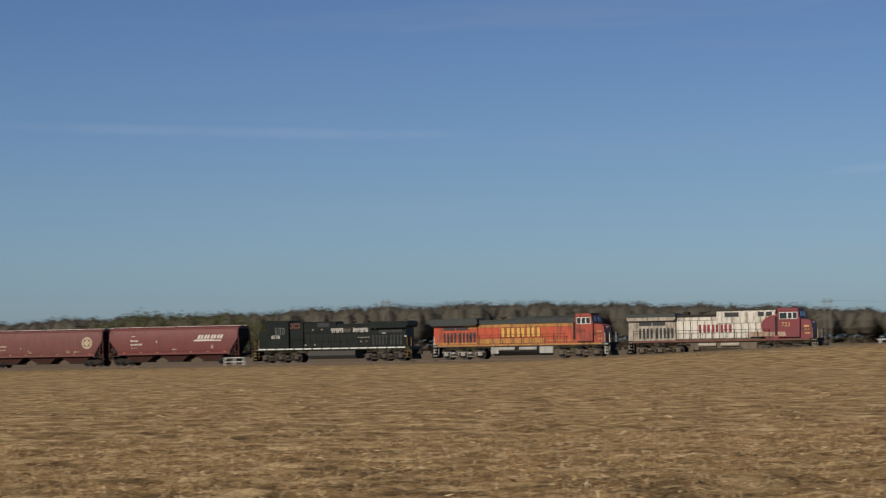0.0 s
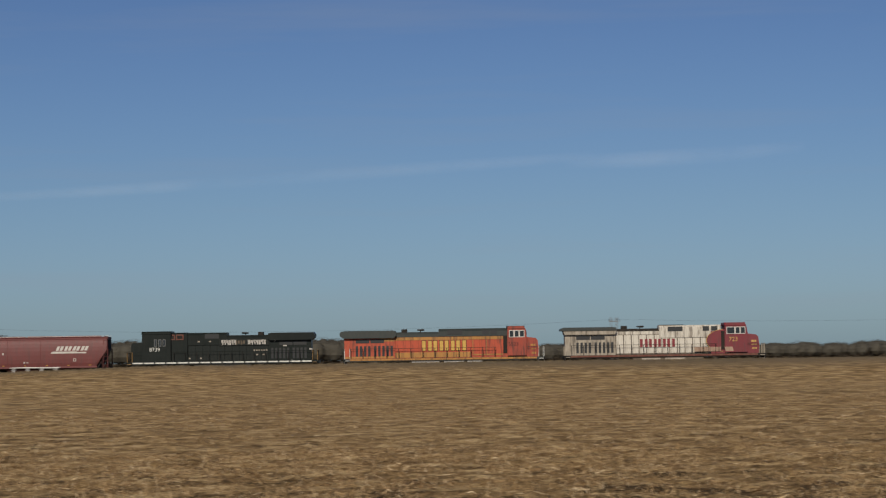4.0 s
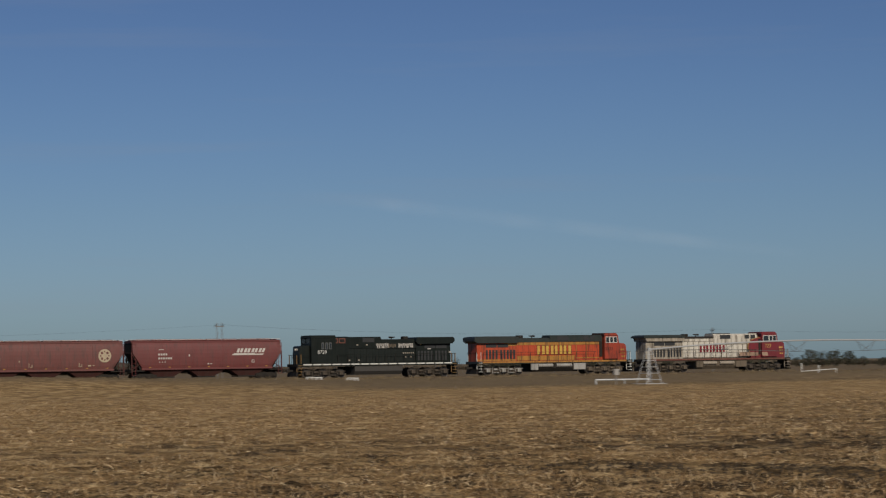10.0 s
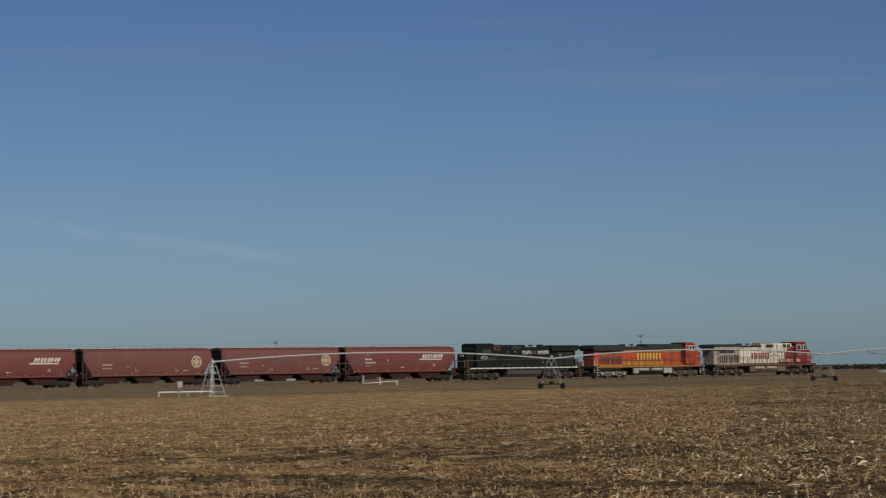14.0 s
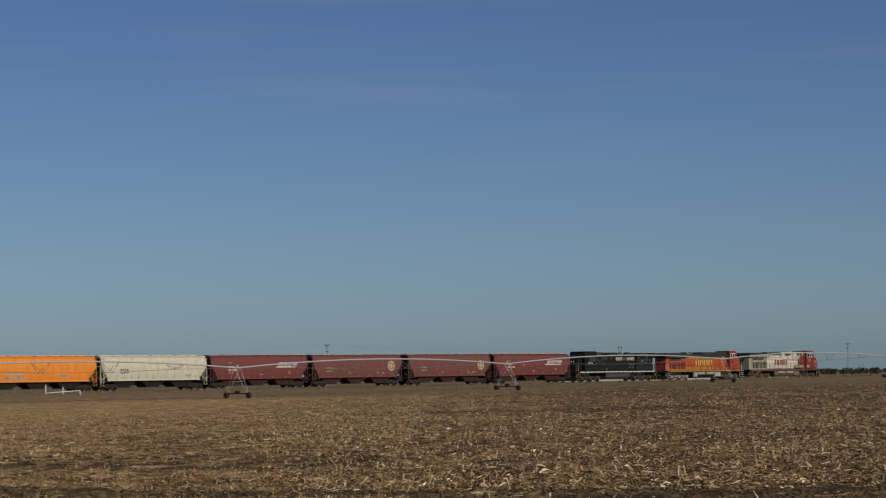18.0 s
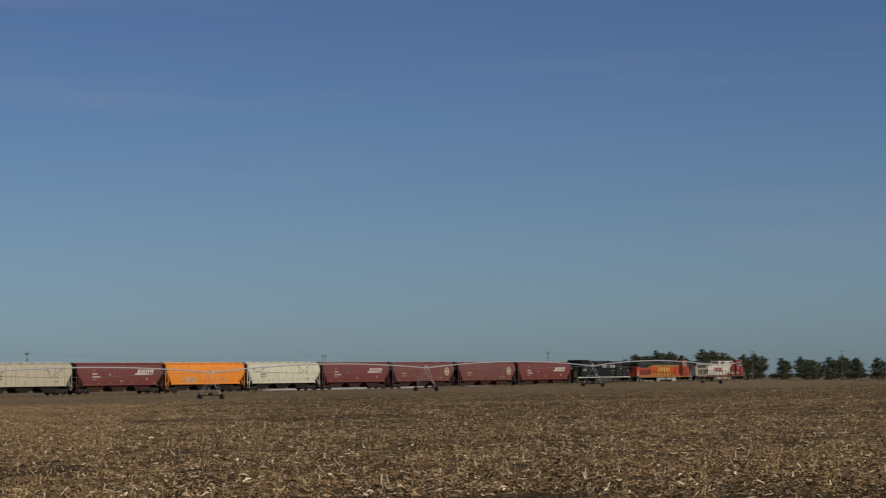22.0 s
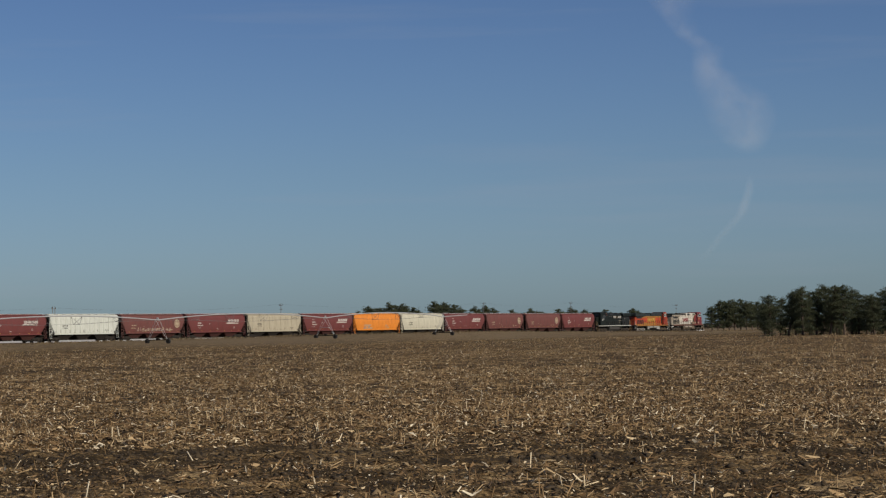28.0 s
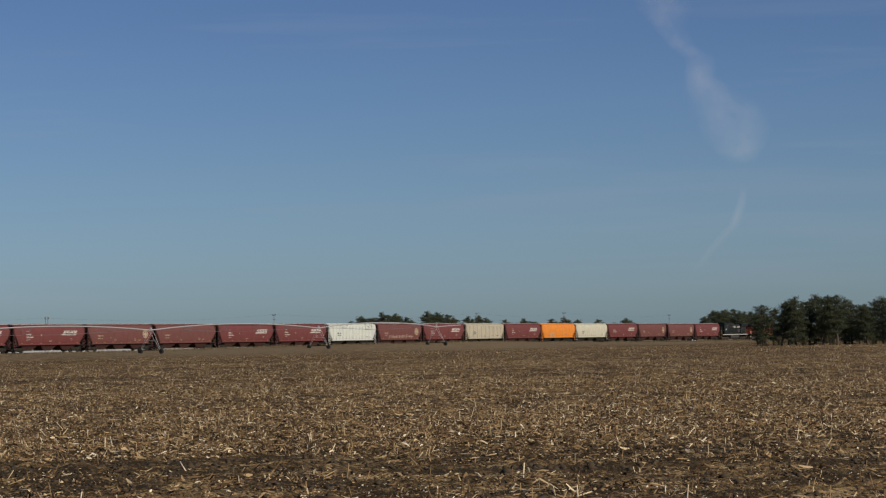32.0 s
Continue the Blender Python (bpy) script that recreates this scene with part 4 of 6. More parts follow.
            part("louvre", bm, GRILLE, c)
    # radiator section with its overhanging top
    bm = fresh()
    loft(bm, [(-1.12, 1.62), (-1.12, 3.75), (1.12, 3.75), (1.12, 1.62)], -10.15 if scheme != "black" else -9.5, -5.0)
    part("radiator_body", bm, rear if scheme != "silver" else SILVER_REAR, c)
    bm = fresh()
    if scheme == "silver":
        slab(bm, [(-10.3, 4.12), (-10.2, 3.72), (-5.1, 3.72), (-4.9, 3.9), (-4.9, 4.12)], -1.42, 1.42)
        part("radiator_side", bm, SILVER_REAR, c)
        bm = fresh()
        slab(bm, [(-10.6, 4.12), (-4.85, 4.12), (-4.95, 4.42), (-10.4, 4.42), (-10.6, 4.3)], -1.5, 1.5)
    else:
        slab(bm, [(-10.6, 3.95), (-10.25, 3.7), (-5.1, 3.7), (-4.85, 3.95), (-4.95, 4.42), (-10.4, 4.42), (-10.6, 4.3)], -1.5, 1.5)
    if scheme == "black":
        bm.free()
        bm = fresh()
        slab(bm, [(-9.9, 3.98), (-9.6, 3.72), (-5.1, 3.7), (-4.85, 3.95), (-4.95, 4.42), (-9.75, 4.42), (-9.9, 4.3)], -1.5, 1.5)
    part("radiator_wing", bm, LOCO_GREEN if scheme == "silver" else roof, c)
    bm = fresh()
    for k in range(12 if scheme != "black" else 11):
        box(bm, -5.47 - k * 0.43, -5.17 - k * 0.43, -1.3, 1.3, 4.42, 4.47)
    part("radiator_screen", bm, GRILLE, c)
    slot = None
    for k in range(9):
        x = -9.0 + k * 0.42 + (0.18 if k > 3 else 0)
        for y in (-1.15, 1.11):
            if slot is None:
                bm = fresh()
                box(bm, 0, 0.24, 0, 0.04, 1.85, 2.92)
                slot = part("side_grille", bm, GRILLE, c)
                slot.location = (x, y, 0)
            else:
                alike(slot, pose(x, y, 0))
    for y in (-1.15, 1.11):
        for x in (-9.0, -7.5):
            bm = fresh()
            box(bm, x, x + 1.4, y, y + 0.04, 3.2, 3.58)
            part("upper_grille", bm, GRILLE, c)
    # exhaust stack, horns, aerials
    bm = fresh()
    box(bm, -4.35, -3.75, -0.4, 0.4, 4.2, 4.58, 0.04)
    part("exhaust_stack", bm, UNDERFRAME, c)
    bm = fresh()
    rod(bm, (-2.4, 0, 4.2), (-2.4, 0, 4.5), 0.05)
    rod(bm, (-2.75, 0.1, 4.5), (-2.0, 0.1, 4.5), 0.05, 8, 0.09)
    rod(bm, (-2.7, -0.12, 4.46), (-2.1, -0.12, 4.46), 0.05, 8, 0.09)
    part("horn", bm, UNDERFRAME, c)
    # cab and nose
    w, cs = 1.52, {"silver": 6.1, "orange": 6.45, "black": 5.45}[scheme]
    bm = fresh()
    cabx = (4.15, 5.6)
    loft(bm, [(-1.2, 1.62), (-1.2, 4.1), (-0.95, 4.45), (0.95, 4.45), (1.2, 4.1), (1.2, 1.62)], *cabx)
    if scheme == "silver":
        bm.free()
        bm = fresh()
        loft(bm, [(-1.2, 1.62), (-1.2, 3.9), (1.2, 3.9), (1.2, 1.62)], 4.7, 6.2)
    if scheme == "orange":
        bm.free()
        bm = fresh()
        loft(bm, [(-0.96, 1.62), (-0.96, 3.9), (0.96, 3.9), (0.96, 1.62)], 4.1, 6.55)
    if scheme == "black":
        bm.free()
        bm = fresh()
        loft(bm, [(-1.2, 1.62), (-1.2, 4.45), (-0.95, 4.6), (0.95, 4.6), (1.2, 4.45), (1.2, 1.62)], 3.7, 5.6)
    part("cab_rear", bm, cab if scheme != "orange" else hood, c)
    bm = fresh()
    if scheme == "black":
        slab(bm, [(8.0, 1.62), (9.75, 1.62), (9.8, 2.4), (9.7, 3.5), (9.5, 3.62), (8.0, 3.66)], -0.95, 0.95)
    else:
        slab(bm, [(6.6, 1.62), (9.55, 1.62), (9.62, 2.4), (9.52, 3.3), (9.32, 3.5), (8.42, 3.62), (8.28, 4.5), (7.9, 4.68), (6.7, 4.68), (6.6, 4.55)], -1.2, 1.2)
    part("nose", bm, cab, c)
    bm = fresh()
    if scheme == "black":
        slab(bm, [(5.45, 1.62), (8.5, 1.62), (8.5, 4.4), (8.3, 4.66), (5.55, 4.66), (5.45, 4.5)], -w, w)
    else:
        slab(bm, [(cs, 1.75), (8.36, 1.75), (8.42, 3.62), (8.27, 4.5), (8.05, 4.72), (cs + 0.1, 4.72), (cs, 4.5)], -w, w)
    part("cab", bm, cab, c)
    bm = fresh()
    loft(bm, [(-w - 0.04, 4.45), (-w + 0.3, 4.76), (w - 0.3, 4.76), (w + 0.04, 4.45), (w - 0.1, 4.45), (-w + 0.1, 4.45)], cs - 0.05, 8.2 if scheme != "black" else 8.55)
    part("cab_roof", bm, BAY_RED if scheme == "orange" else cab, c)
    trim = WHITE_TRIM if scheme != "black" else GALV_DARK
    for x0, x1 in ((6.05, 6.24), (6.5, 6.69), (7.0, 7.16)) if scheme == "black" else ((cs + 0.22, 7.06), (7.2, 7.58), (7.72, 8.12)):
        for y, s in ((-w - 0.02, -1), (w - 0.02, 1)):
            bm = fresh()
            drop = 0.38 if scheme == "black" else 0.0
            box(bm, x0 - 0.06, x1 + 0.06, y, y + 0.04, 3.60 - drop, 4.32 - drop, 0.01)
            wf = part("window_frame", bm, trim, c)
            bm = fresh()
            box(bm, x0, x1, y - 0.012 if s < 0 else y + 0.01, y + 0.03 if s < 0 else y + 0.052, 3.66 - drop, 4.26 - drop)
            part("window_pane", bm, GLASS, wf)
    bm = fresh()
    lowx, highx = (8.42, 8.32) if scheme != "black" else (8.51, 8.51)
    for y0, y1 in ((-1.1, -0.15), (0.15, 1.1)):
        v = [bm.verts.new(q) for q in ((lowx, y0, 3.85), (lowx, y1, 3.85), (highx, y1, 4.35), (highx, y0, 4.35))]
        u = [bm.verts.new((q.co.x + 0.03, q.co.y, q.co.z + 0.02)) for q in v]
        bm.faces.new(u)
        bm.faces.new(v[::-1])
        for i in range(4):
            bm.faces.new((v[i], v[(i + 1) % 4], u[(i + 1) % 4], u[i]))
    part("windscreen", bm, GLASS, c)
    for y in (-0.25, 0.25):
        bm = fresh()
        rod(bm, (9.4 if scheme != "black" else 9.65, y, 3.2), (9.56 if scheme != "black" else 9.82, y, 3.18), 0.13, 12)
        part("headlight", bm, LETTER_WHITE, c)
    # pilot, plough, steps and end rails at both ends
    for way in (-1, 1):
        bm = fresh()
        box(bm, min(way * 10.1, way * 10.25), max(way * 10.1, way * 10.25), -1.45, 1.45, 1.3, 1.62)
        box(bm, min(way * 10.0, way * 10.15), max(way * 10.0, way * 10.15), -0.95, 0.95, 0.5, 1.3)
        slab(bm, [(way * 10.1, 0.2), (way * 10.4, 0.2), (way * 10.25, 0.75), (way * 10.1, 0.75)], -1.3, 1.3)
        part("pilot", bm, SHADE_BLACK if scheme != "silver" else sill, c)
        for y in (-1.3, 1.3):
            for k in range(4):
                bm = fresh()
                box(bm, min(way * 9.65, way * 10.1), max(way * 9.65, way * 10.1), y - 0.25, y + 0.25, 0.42 + k * 0.33, 0.47 + k * 0.33)
                part("step", bm, {"orange": WHITE_TRIM, "silver": BEIGE, "black": HANDRAIL}[scheme], c)
            bm = fresh()
            for x in (9.62, 10.15):
                rod(bm, (way * x, y - math.copysign(-0.2, y), 0.5), (way * x, y - math.copysign(-0.2, y), 2.65), 0.04, 6)
            part("step_rail", bm, {"orange": WHITE_TRIM, "silver": BEIGE, "black": HANDRAIL}[scheme], c)
        bm = fresh()
        for y in (-0.9, -0.45, 0.45, 0.9):
            rod(bm, (way * 10.15, y, 1.6), (way * 10.15, y, 2.6), 0.025, 5)
        rod(bm, (way * 10.15, -1.3, 2.6), (way * 10.15, 1.3, 2.6), 0.025, 5)
        part("end_rail", bm, BEIGE if scheme == "silver" else UNDERFRAME, c)
        coupler(c, way * 10.2, way)
        bogie(c, way * 6.7, 3, 0.53, {"silver": TRUCK_DARK, "orange": TRUCK_DUSTY, "black": TRUCK_DARK}[scheme], 2.0, {"silver": TANK_TAN if way < 0 else TRUCK_DUSTY, "orange": TRUCK_GREY if way < 0 else TANK_TAN, "black": TRUCK_DUSTY}[scheme])
    # side handrails
    for y in (-1.47, 1.47):
        bm = fresh()
        rod(bm, (-9.6, y, 2.62), (5.3, y, 2.62), 0.022, 5)
        rod(bm, (8.0, y, 2.62), (9.5, y, 2.62), 0.022, 5)
        part("handrail", bm, UNDERFRAME if scheme == "silver" else LOCO_GREEN if scheme == "orange" else dark, c)
    post = None
    for k in range(13):
        x = -9.5 + k * 1.22
        for y in (-1.47, 1.47):
            if post is None:
                bm = fresh()
                rod(bm, (0, 0, 1.6), (0, 0, 2.62), 0.03, 5)
                post = part("stanchion", bm, UNDERFRAME if scheme != "orange" else LOCO_GREEN, c)
                post.location = (x, y, 0)
            else:
                alike(post, pose(x, y, 0))
    # tank, reservoirs and boxes between the trucks
    bm = fresh()
    loft(bm, [(-1.35, 1.3), (-1.35, 0.75), (-1.0, 0.35), (1.0, 0.35), (1.35, 0.75), (1.35, 1.3)], -3.1, 3.0)
    part("fuel_tank", bm, {"silver": TANK_TAN, "orange": UNDERFRAME, "black": TANK_GREY}[scheme], c)
    for x0, x1 in ((-2.4, -0.5), (0.0, 2.0)):
        bm = fresh()
        rod(bm, (x0, -1.42, 1.08), (x1, -1.42, 1.08), 0.2, 12)
        part("air_reservoir", bm, BEIGE if scheme == "silver" else TRUCK_GREY if scheme == "orange" else UNDERFRAME, c)
    for x0, x1 in ((-3.3, -2.4), (2.3, 3.9)):
        bm = fresh()
        box(bm, x0, x1, -1.5, -1.2, 0.55, 1.28, 0.03)
        part("equipment_box", bm, TANK_TAN if scheme == "silver" else TRUCK_GREY if scheme == "orange" else UNDERFRAME, c)
    livery(c, scheme)
    if scheme == "black":
        # an older, shorter type: the same arrangement drawn together lengthwise, its wheels as round as ever
        done = set()
        for o in c.children_recursive:
            if o.parent != c and o.parent.name.startswith("truck"):
                continue
            o.location.x *= 0.955
            if o.type == "MESH" and not o.name.startswith(("truck", "fleet_number")) and o.data.name not in done:
                done.add(o.data.name)
                o.data.transform(Matrix.Diagonal((0.955, 1, 1, 1)))
    return c

LOCOS = [loco("silver", "red and silver diesel locomotive with weathered silver hood"), loco("orange", "orange, yellow and dark green diesel locomotive"), loco("black", "black diesel locomotive with white sill stripe, running backwards")]
LABELS = {
    "wedge": "brownish red covered hopper car with slanting white emblem",
    "round": "faded red covered hopper car with round cream emblem",
    "marked": "faded red covered hopper car with sprayed scrawl and round emblem",
    "plain": "faded red covered hopper car with small white markings",
    "white": "off-white covered hopper car with smooth curved sides",
    "bright": "bright white covered hopper car with ribbed sides",
    "tan": "tan covered hopper car with ribbed sides",
    "orange": "bright orange covered hopper car with curved sides and sprayed patches",
}
ORDER = "wedge round round wedge white orange wedge tan wedge marked bright wedge wedge plain round wedge wedge".split()
# how far each vehicle's middle runs behind the leading point of the train
CENTRES = [10.68, 33.13, 55.72, 75.85, 93.75, 112.15, 130.09, 147.8, 165.5] + [183.17 + 17.95 * k for k in range(11)]
CARS, FIRST = [], {}
for kind in ORDER:
    if kind not in FIRST:
        FIRST[kind] = hopper(kind, LABELS[kind])
        CARS.append(FIRST[kind])
    else:
        CARS.append(copy_thing(FIRST[kind], Matrix.Identity(4)))

# ---- what lies on the field ----
def heap(name, verts, faces, mat, label, category):
    """One object of very many small pieces: verts (n, k, 3), faces the quads or triangles of one piece."""
    n, k, _ = verts.shape
    me = bpy.data.meshes.new(name)
    me.vertices.add(n * k)
    me.vertices.foreach_set("co", verts.astype(np.float32).ravel())
    sizes = [len(f) for f in faces]
    flat = np.concatenate([np.array(f) for f in faces])
    idx = (flat[None, :] + (np.arange(n) * k)[:, None]).astype(np.int32).ravel()
    me.loops.add(idx.size)
    me.loops.foreach_set("vertex_index", idx)
    starts = np.concatenate([[0], np.cumsum(sizes)[:-1]])
    per = sum(sizes)
    me.polygons.add(n * len(faces))
    me.polygons.foreach_set("loop_start", (starts[None, :] + (np.arange(n) * per)[:, None]).astype(np.int32).ravel())
    me.update(calc_edges=True)
    me.validate()
    me.materials.append(mat)
    return tagged(new(name, me), label, category, kind="stuff")


def scatter(rng, n, d0, d1, az0=-14.0, az1=97.0):
    d = np.sqrt(rng.uniform(d0 * d0, d1 * d1, n))
    a = np.radians(rng.uniform(az0, az1, n))
    return d * np.sin(a), d * np.cos(a), d, np.degrees(a)


def bare_strip(x, y):
    """Where a wheel rut and a worked strip leave open soil."""
    a = radians(80)
    u, v = x * math.sin(a) + y * math.cos(a), x * math.cos(a) - y * math.sin(a)
    edge = 33.0 + 4.4 * smooth(1.5, -2.5, v) + 0.5 * np.sin(v * 0.21) + 0.3 * np.sin(v * 0.63 + 1)
    rut = np.abs(u - edge) < 0.9 + 0.4 * np.sin(v * 0.37 + 2) + 0.5 * smooth(1, -2, v)
    return rut & (v < 16) & (v > -22)


def headland(x, y):
    """The worked ground close by, where soil shows more than straw: 1 there, 0 beyond."""
    a = radians(80)
    u, v = x * math.sin(a) + y * math.cos(a), x * math.cos(a) - y * math.sin(a)
    edge = 40 + 1.6 * np.sin(v * 0.19) + 0.8 * np.sin(v * 0.7 + 2)
    return smooth(-1.5, 1.5, edge - u) * (0.62 + 0.38 * np.sin(u * 1.9 + 0.7 * np.sin(v * 0.4))) * smooth(28, 20, v) * smooth(-24, -9, v)


def stalks(rng, x, y, length, radius, standing, taller=0.75):
    """Triangular prisms; standing: share that stands up."""
    n = x.size
    z = land(x, y)[0]
    yaw = rng.uniform(0, 2 * np.pi, n)
    up = rng.random(n) < standing
    pitch = np.where(up, rng.uniform(0.75, 1.57, n), rng.normal(0.05, 0.16, n))
    ln = length * np.where(up, taller, 1.0)
    axis = np.stack([np.cos(pitch) * np.cos(yaw), np.cos(pitch) * np.sin(yaw), np.sin(pitch)], -1)
    s1 = np.stack([-np.sin(yaw), np.cos(yaw), np.zeros(n)], -1)
    s2 = np.cross(axis, s1)
    base = np.stack([x, y, z + np.where(up, 0.0, radius * 0.9 + np.abs(np.sin(pitch)) * ln / 2 * (pitch < 0))], -1)
    v = np.empty((n, 6, 3))
    for k in range(3):
        c, s = math.cos(k * 2.0944), math.sin(k * 2.0944)
        off = (s1 * c + s2 * s) * radius[:, None]
        v[:, k] = base + off
        v[:, 3 + k] = base + off * 0.8 + axis * ln[:, None]
    return v


SPIKE = ((0, 1, 3), (1, 2, 3), (2, 0, 3))
PRISM = ((0, 1, 4, 3), (1, 2, 5, 4), (2, 0, 3, 5), (3, 4, 5))


def husks(rng, x, y, length, width):
    """Bent leaf strips lying about."""
    n = x.size
    z = land(x, y)[0]
    yaw = rng.uniform(0, 2 * np.pi, n)
    ax = np.stack([np.cos(yaw), np.sin(yaw), np.zeros(n)], -1)
    sd = np.stack([-np.sin(yaw), np.cos(yaw), rng.normal(0, 0.5, n)], -1)
    h = rng.uniform(0.01, 0.11, (n, 3)) * np.minimum(1.0, length / 0.2)[:, None]
    v = np.empty((n, 6, 3))
    for k in range(3):
        c = np.stack([x, y, z + 0.02], -1) + ax * ((k - 1) * length / 2)[:, None]
        c[:, 2] += h[:, k]
        w = width * (0.5, 1.0, 0.35)[k]
        v[:, 2 * k] = c - sd * w[:, None] / 2
        v[:, 2 * k + 1] = c + sd * w[:, None] / 2
    return v


STRIP = ((0, 1, 3, 2), (2, 3, 5, 4))


def residue():
    rng = np.random.default_rng(11)
    # batch, count, nearest and farthest, bearings, shortest and longest, radius, share standing, share of stalks
    BATCHES = (("stubble", 135000, 27, 50, -14.0, 66.0, 0.03, 0.18, 0.0062, 0.6, 0.45), ("stubble", 145000, 50, 115, -14.0, 66.0, 0.05, 0.2, 0.0112, 0.6, 0.5),
               ("stubble", 90000, 56, 160, 34.0, 66.0, 0.06, 0.24, 0.0125, 0.62, 0.6),
               ("stubble", 58000, 115, 235, -14.0, 66.0, 0.08, 0.2, 0.0155, 0.5, 0.8), ("chaff", 52000, 23.5, 50, 62.0, 97.0, 0.04, 0.28, 0.0095, 0.26, 0.42),
               ("chaff", 34000, 39, 76, 62.0, 97.0, 0.06, 0.30, 0.0105, 0.33, 0.45),
               ("chaff", 120000, 50, 115, 62.0, 97.0, 0.06, 0.26, 0.0125, 0.42, 0.5), ("chaff", 80000, 115, 235, 62.0, 97.0, 0.08, 0.25, 0.02, 0.48, 0.65), ("chaff", 44000, 235, 430, 64.0, 97.0, 0.12, 0.28, 0.03, 0.5, 0.7))
    for kind, n, d0, d1, a0, a1, l0, l1, r, stand, share in BATCHES:
        x, y, d, az = scatter(rng, n, d0, d1, a0, a1)
        # pieces gather in clumps, where a plant stood
        heart = rng.integers(0, max(1, n // (5 if d0 < 45 else 3 if d0 < 100 else 2)), n)
        wide = (0.075 if kind == "stubble" else 0.14) * (1 if d0 < 45 else 1.4)
        loose = rng.random(n) < (0.25 if kind == "stubble" else 0.5)
        x, y = np.where(loose, x, x[heart] + rng.normal(0, wide, n)), np.where(loose, y, y[heart] + rng.normal(0, wide, n))
        keep = ~(bare_strip(x, y) & (rng.random(n) < 0.95))
        keep &= rng.random(n) < (np.interp(az, (62, 66), (1.0, 0.0)) if kind == "stubble" else np.interp(az, (62, 66), (0.0, 1.0)))
        clump = np.sin(x * 0.9 + 2 * np.sin(y * 0.53)) * np.sin(y * 1.1 + 1.7 * np.sin(x * 0.41))
        tuft = np.sin(x * 2.7 + 1.9 * np.sin(y * 1.3 + 0.6)) * np.sin(y * 2.1 + 2.2 * np.sin(x * 1.1))
        broad = np.sin(x * 0.13 + 1.5 * np.sin(y * 0.07)) * np.sin(y * 0.17 + 1.3 * np.sin(x * 0.05))
        keep &= rng.random(n) < 0.62 + 0.36 * clump + 0.42 * tuft + 0.2 * broad
        if kind == "chaff":
            keep &= rng.random(n) > 0.75 * headland(x, y)
        if (d0, d1) == (39, 76):
            keep &= rng.random(n) < np.interp(np.hypot(x, y), (46, 76), (1.0, 0.0))
        s, w = along(x, y)
        keep &= w > 28 + 16 * rng.random(n)
        x, y = x[keep], y[keep]
        m = x.size
        split = int(m * share)
        ln = l0 + (l1 - l0) * rng.random(m) ** 2.6
        mat = STUBBLE if kind == "stubble" else CHAFF
        upright = stalks(rng, x[:split], y[:split], ln[:split], r * rng.uniform(0.6, 1.35, split), stand, 0.9)
        if d0 >= 50:
            upright = np.concatenate([upright[:, :3], upright[:, 3:4]], 1)
        heap("corn_stalks", upright, SPIKE if d0 >= 50 else PRISM, mat, "short standing tan corn stubble" if kind == "stubble" else "chopped and broken pale corn stalks on the soil", "crop residue")
        heap("corn_husks", husks(rng, x[split:], y[split:], ln[split:] * (1.25 if kind == "stubble" else 0.85), rng.uniform(*((0.006, 0.019) if kind == "stubble" and d1 < 60 else (0.01, 0.03) if kind == "stubble" else (0.012, 0.044)), m - split) * (1 if d1 < 200 else 1.2)), STRIP, mat, "dry bent corn leaves strewn over the soil", "crop residue")
    # crumbs of leaf and stalk between the larger pieces
    n = 64000
    x, y, d, az = scatter(rng, n, 23.5, 62, 60.0, 97.0)
    keep = ~(bare_strip(x, y) & (rng.random(n) < 0.92)) & (rng.random(n) > 0.7 * headland(x, y)) & (rng.random(n) < np.interp(az, (60, 66), (0.0, 1.0)))
    x, y = x[keep], y[keep]
    heap("straw_crumbs", husks(rng, x, y, rng.uniform(0.025, 0.075, x.size), rng.uniform(0.01, 0.024, x.size)), STRIP, CHAFF, "fine crumbs of corn straw on the soil", "crop residue")
    # clods of soil on the worked ground close by
    n = 48000
    x, y, d, az = scatter(rng, n, 23.5, 46)
    bare = bare_strip(x, y)
    keep = rng.random(n) < np.where(bare, 1.0, np.interp(az, (40, 75), (0.02, 0.35)) + 0.6 * headland(x, y))
    x, y, bare = x[keep], y[keep], bare[keep]
    n = x.size
    r = 0.012 + 0.05 * rng.random(n) ** 4 + 0.045 * np.maximum(bare, headland(x, y)) * rng.random(n) ** 3
    z = land(x, y)[0]
    v = np.empty((n, 6, 3))
    for k, q in enumerate(((1, 0, 0), (0, 1, 0), (-1, 0, 0), (0, -1, 0), (0, 0, 0.55), (0, 0, -0.5))):
        v[:, k] = np.stack([x, y, z + 0.005], -1) + np.array(q) * (r * 0.9)[:, None] * rng.uniform(0.5, 1.6, (n, 1)) + rng.normal(0, 0.28, (n, 3)) * r[:, None]
    heap("soil_clods", v, ((0, 1, 4), (1, 2, 4), (2, 3, 4), (3, 0, 4), (1, 0, 5), (2, 1, 5), (3, 2, 5), (0, 3, 5)), CLOD, "crumbly dark brown clods of soil", "soil")
    # dry grass along the railway's bank
    n = 60000
    s = rng.uniform(-120, 620, n)
    w = 9 + 34 * rng.random(n) ** 1.6
    h = H0 + s / RADIUS
    x = X0 + RADIUS * (np.sin(h) - math.sin(H0)) + w * np.sin(h)
    y = Y0 - RADIUS * (np.cos(h) - math.cos(H0)) - w * np.cos(h)
    z = land(x, y)[0]
    a = rng.uniform(0, np.pi, n)
    hgt, wd = rng.uniform(0.03, 0.11, n) * (1 + 0.4 * np.sin(s * 0.05)), rng.uniform(0.03, 0.09, n)
    v = np.empty((n, 3, 3))
